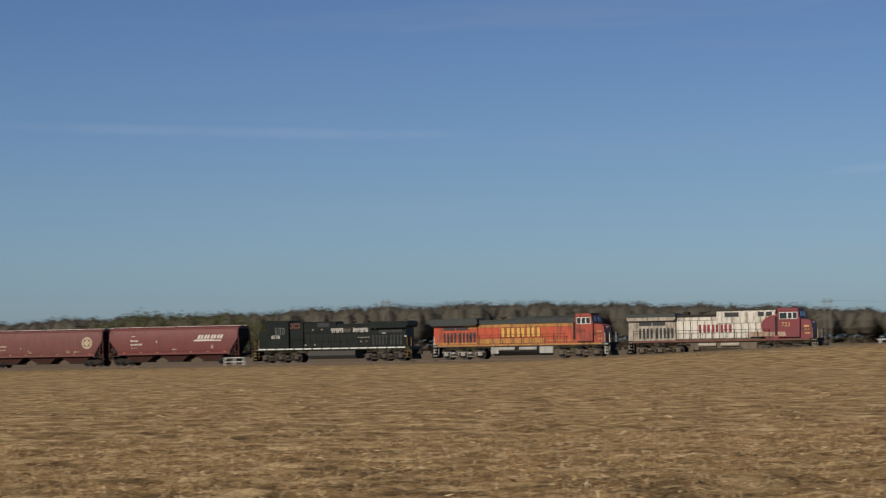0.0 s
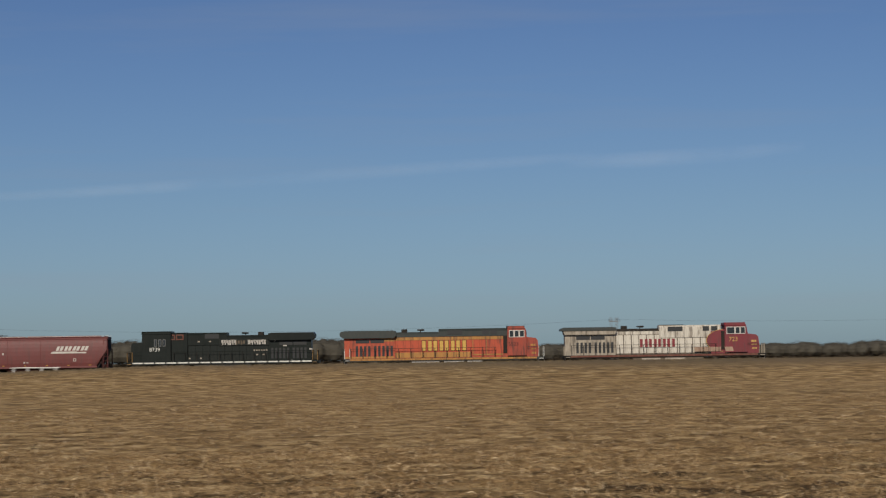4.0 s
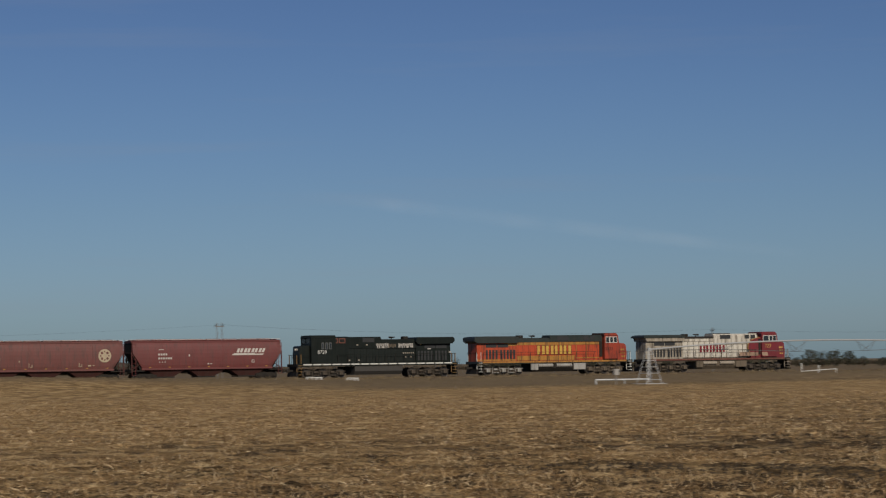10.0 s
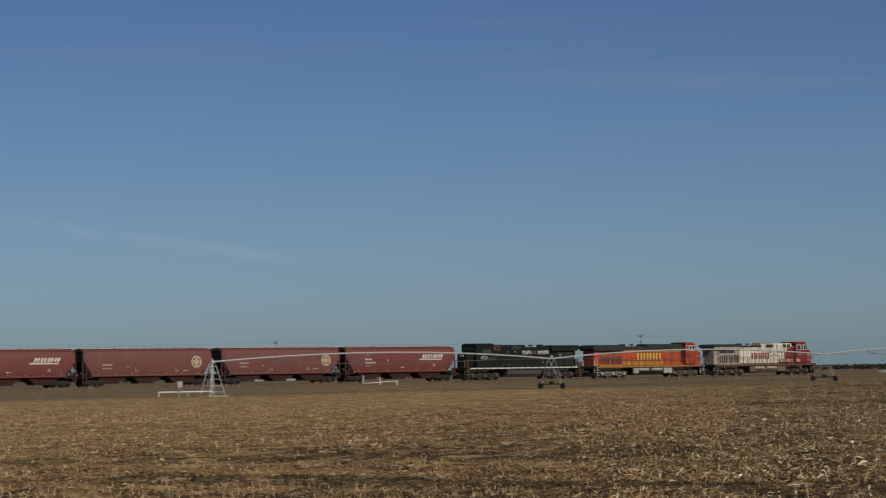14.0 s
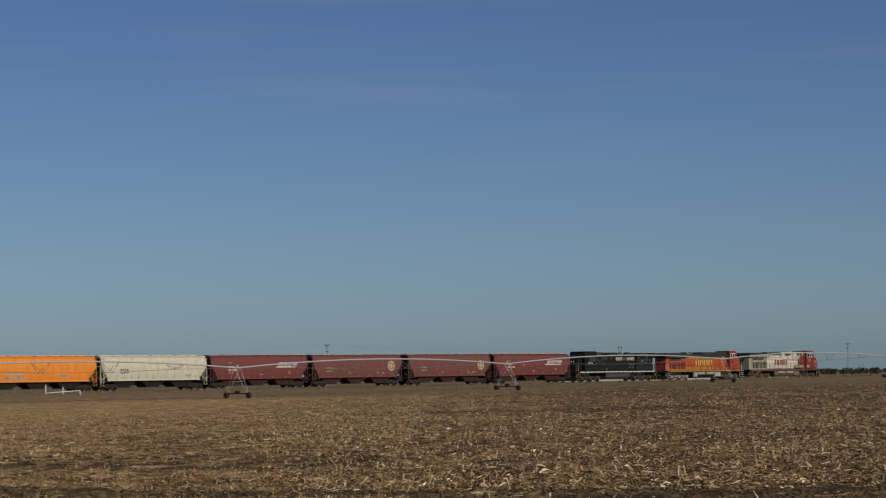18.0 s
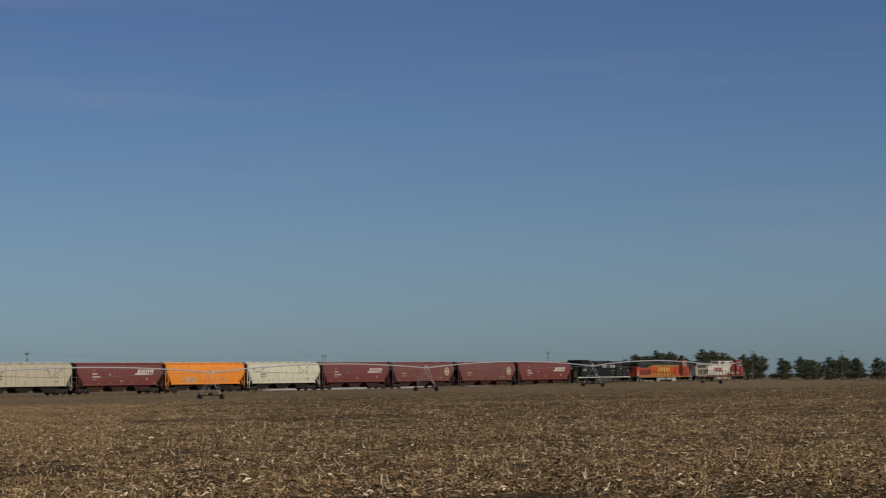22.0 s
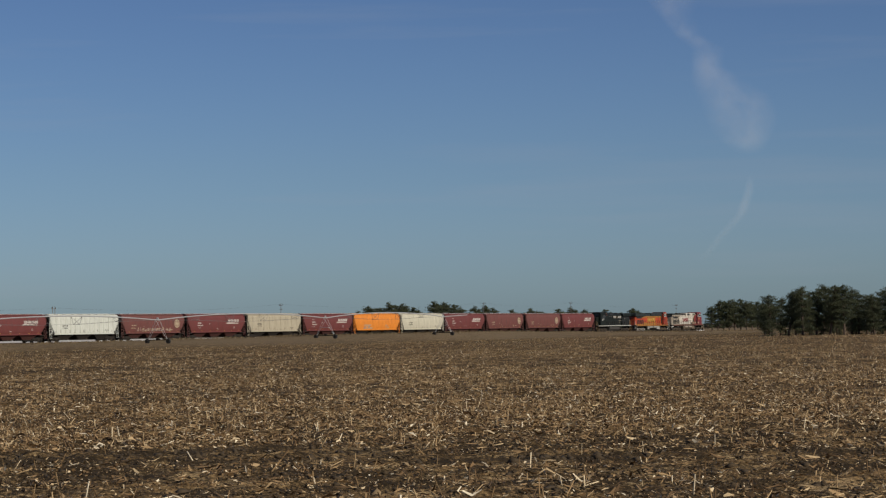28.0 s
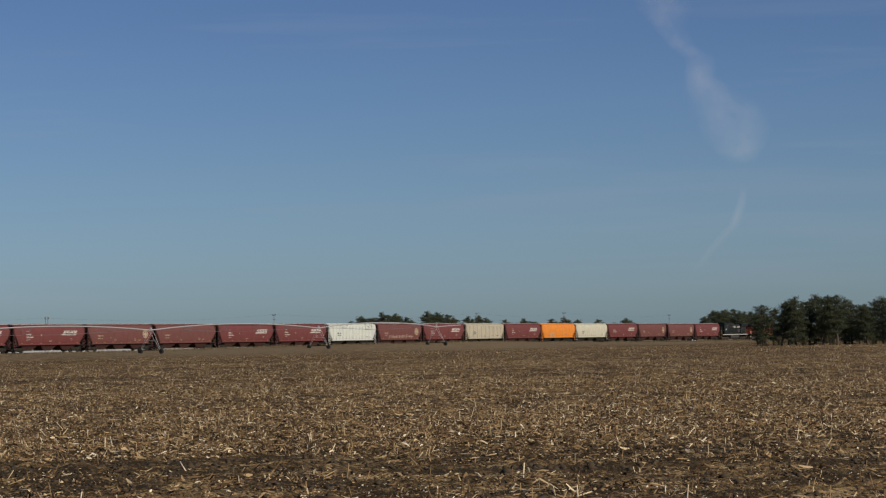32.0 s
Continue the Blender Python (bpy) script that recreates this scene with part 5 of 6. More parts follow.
    v[:, 0] = np.stack([x - np.cos(a) * wd, y - np.sin(a) * wd, z - 0.02], -1)
    v[:, 1] = np.stack([x + np.cos(a) * wd, y + np.sin(a) * wd, z - 0.02], -1)
    v[:, 2] = np.stack([x + rng.normal(0, 0.04, n), y + rng.normal(0, 0.04, n), z + hgt], -1)
    heap("dry_grass", v, ((0, 1, 2),), DRY_GRASS, "dry tan grass on the railway bank", "grass")
    # taller growth beside the ballast
    n = 70000
    s = rng.uniform(100, 640, n)
    w = 4.2 + 7 * rng.random(n)
    h = H0 + s / RADIUS
    x = X0 + RADIUS * (np.sin(h) - math.sin(H0)) + w * np.sin(h)
    y = Y0 - RADIUS * (np.cos(h) - math.cos(H0)) - w * np.cos(h)
    z = land(x, y)[0]
    a = rng.uniform(0, np.pi, n)
    hgt, wd = rng.uniform(0.18, 0.5, n) * (0.8 + 0.3 * np.sin(s * 0.09) * np.sin(s * 0.31)) * smooth(100, 130, s), rng.uniform(0.02, 0.05, n)
    v = np.empty((n, 3, 3))
    v[:, 0] = np.stack([x - np.cos(a) * wd, y - np.sin(a) * wd, z - 0.02], -1)
    v[:, 1] = np.stack([x + np.cos(a) * wd, y + np.sin(a) * wd, z - 0.02], -1)
    v[:, 2] = np.stack([x + rng.normal(0, 0.1, n), y + rng.normal(0, 0.1, n), z + hgt], -1)
    heap("tall_dry_grass", v, ((0, 1, 2),), DRY_GRASS, "taller dry grass beside the ballast", "grass")


residue()

# ---- the railway ----
def ribbon(section, s0, s1, step, name, mat, parent=None, dz=0.0):
    """A bar that follows the railway; section: (side, z) pairs round it."""
    bm = fresh()
    last = None
    for s in np.arange(s0, s1 + 0.1, step):
        ring = []
        for side, z in section:
            x, y, rail, h = track(s, side)
            ring.append(bm.verts.new((x, y, rail + z + dz)))
        if last:
            for i in range(len(ring)):
                j = (i + 1) % len(ring)
                bm.faces.new((last[i], ring[i], ring[j], last[j]))
        last = ring
    return part(name, bm, mat, parent)


def railway():
    line = tagged(new("railway_track"), "single railway track on grey stone ballast", "railway track", kind="structure")
    ribbon([(-2.6, -1.2), (-1.7, -0.28), (1.7, -0.28), (2.6, -1.2)], -330, 1100, 10, "ballast_bed", BALLAST, line)
    for side in (-0.75, 0.75):
        ribbon([(side - 0.035, -0.2), (side - 0.035, 0.0), (side + 0.035, 0.0), (side + 0.035, -0.2)], -330, 1100, 10, "rail", RAIL, line)
    bm = fresh()
    for k in range(2000):
        s = -140 + k * 0.55
        if s > 640:
            break
        x, y, z, h = track(s)
        cx, sx = math.cos(h), math.sin(h)
        ring = []
        for dx, dy, dz in ((-0.11, -1.3, -0.32), (0.11, -1.3, -0.32), (0.11, 1.3, -0.32), (-0.11, 1.3, -0.32), (-0.11, -1.3, -0.19), (0.11, -1.3, -0.19), (0.11, 1.3, -0.19), (-0.11, 1.3, -0.19)):
            ring.append(bm.verts.new((x + dx * cx - dy * sx, y + dx * sx + dy * cx, z + dz)))
        for f in ((0, 1, 5, 4), (1, 2, 6, 5), (2, 3, 7, 6), (3, 0, 4, 7), (4, 5, 6, 7)):
            bm.faces.new([ring[i] for i in f])
    o = part("crossties", bm, CROSSTIE, line)
    o["kind"] = "stuff"


railway()


# ---- the irrigator ----
PIVOT, HEADING, TOWERS = (185.11, 139.85), radians(-18.4), (0.0, 47.9, 96.9, 147.3, 197.3, 241.1)


def irrigator():
    ux, uy = math.cos(HEADING), math.sin(HEADING)
    z0 = ground_z(*PIVOT)
    rig = empty("centre_pivot_irrigator", "galvanised centre pivot irrigator with bowed pipe spans on wheeled towers", "irrigator")
    rig.matrix_basis = pose(PIVOT[0], PIVOT[1], z0, 0, 0, math.degrees(HEADING))
    high = 3.55
    # pyramid at the fixed end
    corners = [(a * 0.95, b * 0.95) for a, b in ((-1, -1), (1, -1), (1, 1), (-1, 1))]
    for x, y in corners:
        bm = fresh()
        rod(bm, (x, y, 0), (x * 0.22, y * 0.22, high - 0.1), 0.038, 6)
        part("tower_leg", bm, GALV, rig)
    for k in range(5):
        z = 0.45 + k * 0.65
        f = 0.95 * (1 - 0.78 * z / (high - 0.1))
        bm = fresh()
        for (a, b), (c, d) in zip(((-1, -1), (1, -1), (1, 1), (-1, 1)), ((1, -1), (1, 1), (-1, 1), (-1, -1))):
            rod(bm, (a * f, b * f, z), (c * f, d * f, z), 0.03, 5)
        part("tower_brace", bm, GALV, rig)
    bm = fresh()
    rod(bm, (0, 0, 0.2), (0, 0, high + 0.35), 0.075, 10)
    box(bm, -0.2, 0.2, -0.2, 0.2, high - 0.15, high + 0.15, 0.03)
    part("riser_pipe", bm, GALV, rig)
    bm = fresh()
    box(bm, -1.3, 1.3, -1.3, 1.3, -0.1, 0.06, 0.03)
    part("concrete_pad", bm, CONCRETE, rig, "grey concrete pad")
    bm = fresh()
    rod(bm, (-5.6, 1.5, 0.5), (-0.1, 0.0, 0.5), 0.09, 8)
    rod(bm, (-5.6, 1.5, 0.0), (-5.6, 1.5, 0.55), 0.09, 8)
    rod(bm, (-2.6, 0.68, 0.0), (-2.6, 0.68, 0.5), 0.05, 6)
    part("supply_pipe", bm, GALV, rig)
    bm = fresh()
    rod(bm, (-3.7, 0.6, 0), (-3.7, 0.6, 1.1), 0.05, 6)
    box(bm, -4.0, -3.4, 0.4, 0.75, 0.95, 1.6, 0.03)
    part("control_box", bm, TRUCK_GREY, rig, "grey control box on a post")
    for a, end in zip(TOWERS, TOWERS[1:]):
        span = end - a
        za = ground_z(PIVOT[0] + ux * a, PIVOT[1] + uy * a) - z0 + high
        zb = ground_z(PIVOT[0] + ux * end, PIVOT[1] + uy * end) - z0 + high
        n = 10
        spots = []
        for i in range(n + 1):
            f = i / n
            spots.append((a + span * f, za + (zb - za) * f + 0.85 * (1 - (2 * f - 1) ** 2)))
        bm = fresh()
        tube(bm, [(x0, 0, q0) for x0, q0 in spots], 0.085, 8)
        pipe = part("span_pipe", bm, GALV, rig)
        low = [(x, q - 1.25 * math.sin(math.pi * min(1, max(0, (i - 0.5) / (n - 1))))) for i, (x, q) in enumerate(spots)]
        for y in (-0.55, 0.55):
            bm = fresh()
            pts = [spots[0], low[2], low[4], low[6], low[8], spots[-1]]
            tube(bm, [(x0, y if 0 < i < 5 else 0, q0) for i, (x0, q0) in enumerate(pts)], 0.016, 5)
            part("truss_rod", bm, GALV_DARK, rig)
        for i in (2, 4, 6, 8):
            bm = fresh()
            x, q = low[i]
            for y in (-0.55, 0.55):
                for j in (-1, 1):
                    rod(bm, (x, y, q), (spots[i][0] + j * 1.3, 0, spots[i][1] - 0.1), 0.024, 5)
            rod(bm, (x, -0.55, q), (x, 0.55, q), 0.03, 5)
            part("truss_strut", bm, GALV_DARK, rig)
        # wheeled tower at the span's end
        x, zg = end, zb - high
        bm = fresh()
        for y in (-1.9, 1.9):
            for dx in (-0.5, 0.5):
                rod(bm, (dx * 0.2, y * 0.92, 0.58), (dx, 0, high), 0.023, 6)
            rod(bm, (0, y * 0.5, 1.95), (0, 0, 1.95), 0.03, 5)
        me = part("tower_frame", bm, GALV, rig)
        me.location = (x, 0, zg)
        bm = fresh()
        box(bm, -0.08, 0.08, -2.0, 2.0, 0.5, 0.63, 0.02)
        part("base_beam", bm, UNDERFRAME, rig).location = (x, 0, zg)
        bm = fresh()
        box(bm, -0.2, 0.2, -0.25, 0.25, 0.62, 0.9, 0.04)
        part("drive_motor", bm, UNDERFRAME, rig).location = (x, 0, zg)
        bm = fresh()
        box(bm, -0.13, 0.13, -0.13, 0.13, high + 0.1, high + 0.38, 0.03)
        part("tower_box", bm, GALV, rig, "small grey electrical box").location = (x, 0, zg)
        for y in (-1.9, 1.9):
            bm = fresh()
            rod(bm, (0, -0.11, 0), (0, 0.11, 0), 0.38, 18)
            rod(bm, (0, -0.14, 0), (0, 0.14, 0), 0.33, 18)
            w = part("wheel", bm, RUBBER, rig)
            w.matrix_basis = pose(x, y, zg + 0.38, 0, 0, 90)
            bm = fresh()
            rod(bm, (0, -0.155, 0), (0, 0.155, 0), 0.2, 12)
            part("rim", bm, UNDERFRAME, w)
    a = TOWERS[-1]
    zb = ground_z(PIVOT[0] + ux * a, PIVOT[1] + uy * a) - z0 + high
    bm = fresh()
    rod(bm, (a, 0, zb), (a + 10.2, 0, zb + 0.3), 0.075, 8)
    part("overhang_pipe", bm, GALV, rig)
    bm = fresh()
    rod(bm, (a, 0, zb + 0.8), (a + 8, 0, zb + 0.3), 0.012, 5)
    rod(bm, (a, 0, zb), (a, 0, zb + 0.8), 0.04, 5)
    part("overhang_cable", bm, GALV, rig)


irrigator()


def at_azimuth(az, d):
    return d * math.sin(radians(az)), d * math.cos(radians(az))


def pipe_frame(az0, az1, d, posts, rails, label):
    """A low guard of white pipe."""
    x0, y0 = at_azimuth(az0, d)
    x1, y1 = at_azimuth(az1, d)
    z = ground_z((x0 + x1) / 2, (y0 + y1) / 2)
    g = empty("pipe_guard", label, "guard rail")
    L = math.hypot(x1 - x0, y1 - y0)
    g.matrix_basis = pose(x0, y0, z, 0, 0, math.degrees(math.atan2(y1 - y0, x1 - x0)))
    for f, h in posts:
        bm = fresh()
        rod(bm, (L * f, 0, -0.1), (L * f, 0, h), 0.06, 8)
        part("post", bm, WHITE_TRIM, g)
    for z0, z1 in rails:
        bm = fresh()
        rod(bm, (0, 0, z0), (L, 0, z1), 0.05, 8)
        part("rail", bm, WHITE_TRIM, g)


pipe_frame(56.77, 57.63, 262, ((0, 1.1), (0.5, 0.85), (1, 0.45)), ((0.15, 0.4),), "white pipe guard beside the railway bank")
pipe_frame(-5.62, -5.14, 248, ((0, 0.95), (0.5, 0.9), (1, 0.9)), ((0.9, 0.9), (0.45, 0.45)), "low white pipe guard at the field's edge")


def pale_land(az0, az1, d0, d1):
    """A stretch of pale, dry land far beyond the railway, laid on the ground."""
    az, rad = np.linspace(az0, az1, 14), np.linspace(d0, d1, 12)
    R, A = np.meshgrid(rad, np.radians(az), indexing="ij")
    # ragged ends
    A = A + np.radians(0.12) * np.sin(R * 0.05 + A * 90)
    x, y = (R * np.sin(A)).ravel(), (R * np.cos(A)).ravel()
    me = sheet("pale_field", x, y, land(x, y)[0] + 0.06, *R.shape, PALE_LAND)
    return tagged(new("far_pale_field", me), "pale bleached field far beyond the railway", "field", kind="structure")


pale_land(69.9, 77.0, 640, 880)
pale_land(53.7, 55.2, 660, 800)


def white_line(az0, az1, d, up, thick, label):
    """A long white pipe lying on short blocks along the bank."""
    a, b = Vector((*at_azimuth(az0, d), 0)), Vector((*at_azimuth(az1, d), 0))
    g = empty("irrigation_pipe", label, "pipe")
    g.matrix_basis = pose(a.x, a.y, ground_z(a.x, a.y), 0, 0, math.degrees(math.atan2(b.y - a.y, b.x - a.x)))
    n = (b - a).length
    bm = fresh()
    tube(bm, [(n * k / 6, 0, up + 0.02 * math.sin(k)) for k in range(7)], thick, 8)
    part("pipe", bm, WHITE_TRIM, g)
    block = None
    for k in range(4):
        if block is None:
            bm = fresh()
            box(bm, -0.1, 0.1, -0.15, 0.15, -0.25, up - thick * 0.6, 0.01)
            block = part("support_block", bm, CONCRETE, g)
            block.location = (n * 0.06, 0, 0)
        else:
            alike(block, pose(n * (0.06 + 0.29 * k), 0, 0))


white_line(10.95, 12.15, 218.0, 0.4, 0.06, "long white irrigation pipe lying on blocks on the bank")
white_line(44.17, 44.58, 232.0, 0.2, 0.05, "short white pipe lying beside the railway")
white_line(45.2, 45.5, 232.0, 0.2, 0.05, "short white pipe lying beside the railway")

# ---- poles and wires ----
def by_azimuth(az, side):
    """The place at that bearing on a line beside the railway."""
    lo, hi = -400.0, 2400.0
    for _ in range(60):
        mid = (lo + hi) / 2
        x, y, _, _ = track(mid, side)
        if math.degrees(math.atan2(x, y)) < az:
            lo = mid
        else:
            hi = mid
    x, y, _, h = track(lo, side)
    return x, y, h


def pole(az, el, twin, cans=0, side=-34):
    x, y, h = by_azimuth(az, side)
    z = ground_z(x, y)
    top = 2.0 + math.hypot(x, y) * math.tan(radians(el)) - z
    p = empty("utility_pole", "twin-post wooden utility pole with crossarm" if twin else "weathered wooden utility pole with crossarm", "utility pole", "power line")
    p.matrix_basis = pose(x, y, z, 0, 0, math.degrees(h))
    for off in ((-0.32, 0.32) if twin else (0,)):
        bm = fresh()
        rod(bm, (off, 0, -0.3), (off, 0, top), 0.07, 8, 0.05)
        part("post", bm, POLE_WOOD, p)
    for z1 in (top - 0.45,):
        bm = fresh()
        box(bm, -0.6 if twin else -0.05, 0.6 if twin else 0.05, -0.42 if not twin else -0.05, 0.42 if not twin else 0.05, z1 - 0.05, z1 + 0.05)
        part("crossarm", bm, POLE_WOOD, p)
    if not twin:
        bm = fresh()
        box(bm, -0.05, 0.05, -0.34, 0.34, top - 1.35, top - 1.26)
        part("crossarm", bm, POLE_WOOD, p)
    for off in (-0.37, 0.37) if not twin else (-0.8, 0.8):
        bm = fresh()
        rod(bm, (0 if not twin else off * 0.6, off if not twin else 0, top - 0.4), (0 if not twin else off * 0.6, off if not twin else 0, top - 0.18), 0.05, 6)
        part("insulator", bm, UNDERFRAME, p)
    for k in range(cans):
        bm = fresh()
        rod(bm, (-0.6 + k * 0.6, -0.35, top * 0.52), (-0.6 + k * 0.6, -0.35, top * 0.52 + 0.85), 0.24, 12)
        part("transformer", bm, TRUCK_GREY, p, "grey transformer can")
    return Vector((x, y, z + top)), h


tops = [pole(*q) for q in ((-1.5, 1.166, True), (9.73, 0.97, True), (26.27, 0.98, True, 3), (41.97, 1.11, True), (54.55, 0.81, False), (63.88, 0.83, False),
                           (71.37, 0.66, True), (77.1, 0.66, False), (82.29, 0.61, False), (84.52, 0.585, False), (87.2, 0.48, False, 2))]
pole(87.02, 0.04, False, 0, -60)
pole(87.56, 0.09, False, 1, -60)
WIRES = tagged(new("power_lines"), "thin dark overhead power lines between the poles", "power line")
for (a, h), (b, _) in zip(tops, tops[1:]):
    for off in (-0.7, 0.7):
        bm = fresh()
        shift = Vector((math.sin(h), -math.cos(h), 0)) * off * 0.55
        pts = [a.lerp(b, i / 8) + shift + Vector((0, 0, -0.25 - 0.9 * (1 - (i / 4 - 1) ** 2))) for i in range(9)]
        tube(bm, pts, 0.0035, 3)
        part("wire", bm, RUBBER, WIRES)

# ---- trees ----
def tufts(rng, centres, size, blades=4, flat=0.6, slim=0.42):
    """Clumps of needles: a few pointed blades round each centre."""
    n = len(centres)
    v = np.empty((n * blades, 3, 3))
    c = np.repeat(centres, blades, 0)
    d = rng.normal(0, 1, (n * blades, 3))
    d[:, 2] *= flat
    d /= np.linalg.norm(d, axis=1)[:, None]
    side = np.cross(d, rng.normal(0, 1, (n * blades, 3)))
    side /= np.linalg.norm(side, axis=1)[:, None]
    ln = size * rng.uniform(0.6, 1.3, (n * blades, 1))
    v[:, 0] = c - d * ln * 0.35 + side * ln * slim
    v[:, 1] = c - d * ln * 0.35 - side * ln * slim
    v[:, 2] = c + d * ln
    return v


def tri_mesh(name, v, mat):
    me = bpy.data.meshes.new(name)
    n = len(v)
    me.vertices.add(n * 3)
    me.vertices.foreach_set("co", v.astype(np.float32).ravel())
    me.loops.add(n * 3)
    me.loops.foreach_set("vertex_index", np.arange(n * 3, dtype=np.int32))
    me.polygons.add(n)
    me.polygons.foreach_set("loop_start", np.arange(0, n * 3, 3, dtype=np.int32))
    me.update(calc_edges=True)
    me.materials.append(mat)
    return me


def pine(seed, limbs, clumps, open_foot, label, tuft=0.03, wide=0.2, category="pine tree"):
    """A pine one metre high; open_foot: where the crown begins; the needles sit in separate clumps at the limbs' ends."""
    rng = np.random.default_rng(seed)
    t = empty("pine_tree", label, category)
    bm = fresh()
    lean = rng.normal(0, 0.008, 2)
    steps = [(lean[0] * k, lean[1] * k, k / 5) for k in range(6)]
    for k, (a, b) in enumerate(zip(steps, steps[1:])):
        rod(bm, a, b, 0.021 * (1 - k / 5.6), 7, 0.021 * (1 - (k + 1) / 5.6))
    centres = []
    for k in range(limbs):
        f = open_foot + (0.97 - open_foot) * ((k + rng.random()) / limbs) ** 0.85
        u = (f - open_foot) / (1.0 - open_foot)
        a = k * 2.4 + rng.normal(0, 0.5)
        reach = wide * (0.72 + 1.0 * u - 1.5 * u * u) * rng.uniform(0.45, 1.3) + 0.012
        foot = Vector((lean[0] * 5 * f, lean[1] * 5 * f, f - 0.04))
        tip = foot + Vector((math.cos(a) * reach, math.sin(a) * reach, rng.uniform(-0.01, 0.08)))
        rod(bm, foot, tip, 0.007, 4, 0.002)
        # flat plates of foliage along the outer half of each limb
        for q0 in (1.0, 0.72, 0.45) if reach > 0.09 else (0.9,):
            ball = foot.lerp(tip, q0)
            size = rng.uniform(0.026, 0.048)
            for j in range(clumps):
                centres.append(ball + Vector(rng.normal(0, 1, 3) * size * np.array((0.95, 0.95, 0.42))))
    for j in range(clumps * 2):
        centres.append(Vector((lean[0] * 5, lean[1] * 5, 0.955)) + Vector(rng.normal(0, 1, 3) * np.array((0.024, 0.024, 0.03))))
    part("trunk", bm, BARK, t)
    crown = new("crown", tri_mesh("crown", tufts(rng, np.array([tuple(c) for c in centres]), tuft, 7, 1.0, 0.15), PINE))
    crown.parent = t
    return t


NEAR_PINES = [pine(n, limbs, 26, f, "dark green pine with bare lower trunk by the field", 0.02, w) for n, limbs, f, w in ((1, 48, 0.16, 0.19), (2, 52, 0.08, 0.2), (3, 44, 0.24, 0.18), (4, 50, 0.12, 0.19), (5, 46, 0.04, 0.2))]
FAR_PINES = [pine(n, 38, 16, f, "dark green pine behind the railway", 0.032, 0.22) for n, f in ((7, 0.2), (8, 0.27), (9, 0.15))]


def plant(kinds, k, az, d, top_el, width=1.0, group=""):
    x, y = at_azimuth(az, d)
    z = ground_z(x, y)
    h = 2.0 + d * math.tan(radians(top_el)) - z
    m = pose(x, y, z - 0.05, 0, 0, k * 77) @ Matrix.Diagonal((h * width, h * width, h, 1))
    src = kinds[int(k) % len(kinds)]
    if "used" not in src:
        src["used"] = 1
        src.matrix_basis = m
        o = src
    else:
        o = copy_thing(src, m)
        o.matrix_basis = m
    if group:
        o["group"] = group
    return o


k = 0
GROVE = ((89.42, 352, 0.42, 1.2), (89.62, 338, 0.66, 1.2), (89.82, 345, 0.60, 1.0), (90.02, 334, 0.72, 1.1), (90.2, 350, 0.76, 1.0), (90.38, 332, 0.86, 1.0), (90.55, 346, 0.74, 1.0), (90.72, 336, 0.82, 1.1), (90.9, 350, 0.90, 1.0),
         (91.06, 334, 0.86, 1.0), (91.24, 345, 0.84, 1.0), (91.42, 333, 0.88, 1.0), (91.6, 350, 0.80, 1.0), (91.78, 338, 0.72, 1.1))
GROVE_SOUTH = ((91.98, 345, 0.62, 1.0), (92.16, 334, 0.66, 1.1), (92.36, 348, 0.76, 1.0), (92.55, 336, 0.82, 1.0), (92.78, 345, 0.85, 1.0), (93.0, 335, 0.80, 1.1), (93.25, 345, 0.8, 1.1))
UNDERGROWTH = ((90.3, 366, 0.5, 1.3), (91.15, 368, 0.6, 1.3), (92.1, 366, 0.5, 1.3), (89.55, 331, 0.05, 1.7), (90.6, 331, -0.15, 2.2), (91.3, 330, -0.18, 2.2), (92.3, 330, -0.2, 2.4), (89.95, 345, 0.1, 1.9), (90.85, 352, 0.15, 1.9), (91.7, 350, 0.1, 1.9), (92.7, 350, 0.1, 1.9))
for az, d, el, wd in GROVE + GROVE_SOUTH:
    plant(NEAR_PINES[:4], az * 31, az, d * 1.17, el, wd * 1.24, "pine grove by the field")
for az, d, el, wd in UNDERGROWTH:
    plant(NEAR_PINES[4:], az * 31, az, d * 1.17, el, wd * 1.1, "pine grove by the field")
for az, d, el, wd in ((79.35, 690, 0.55, 1.3), (79.6, 700, 0.50, 1.3), (79.9, 680, 0.63, 1.2), (80.2, 690, 0.60, 1.2), (80.5, 700, 0.50, 1.3), (80.95, 690, 0.64, 1.2), (81.25, 700, 0.62, 1.3), (81.55, 690, 0.55, 1.3),
                      (82.05, 690, 0.50, 1.1), (82.35, 700, 0.52, 1.2), (83.0, 690, 0.40, 1.2), (83.55, 680, 0.42, 1.3), (83.8, 700, 0.34, 1.3), (84.2, 690, 0.40, 1.4), (84.5, 700, 0.43, 1.3), (84.85, 690, 0.38, 1.3),
                      (85.4, 690, 0.37, 1.3), (85.75, 700, 0.28, 1.3), (86.1, 690, 0.39, 1.3), (86.35, 700, 0.25, 1.3), (79.1, 700, 0.42, 1.3)):
    plant(FAR_PINES, k, az, d, el, wd * 0.95, "row of pines beyond the railway")
    plant(FAR_PINES, k + 1, az + 0.13, d + 25, el - 0.07, wd, "row of pines beyond the railway")
    k += 2
for i in range(11):
    plant(FAR_PINES, k, 88.1 + i * 0.145, 725 + 12 * (i % 3), (0.40, 0.54, 0.53, 0.55, 0.56, 0.57, 0.52, 0.5, 0.5, 0.48, 0.45)[i], 1.15, "pine wood beyond the road")
    k += 1


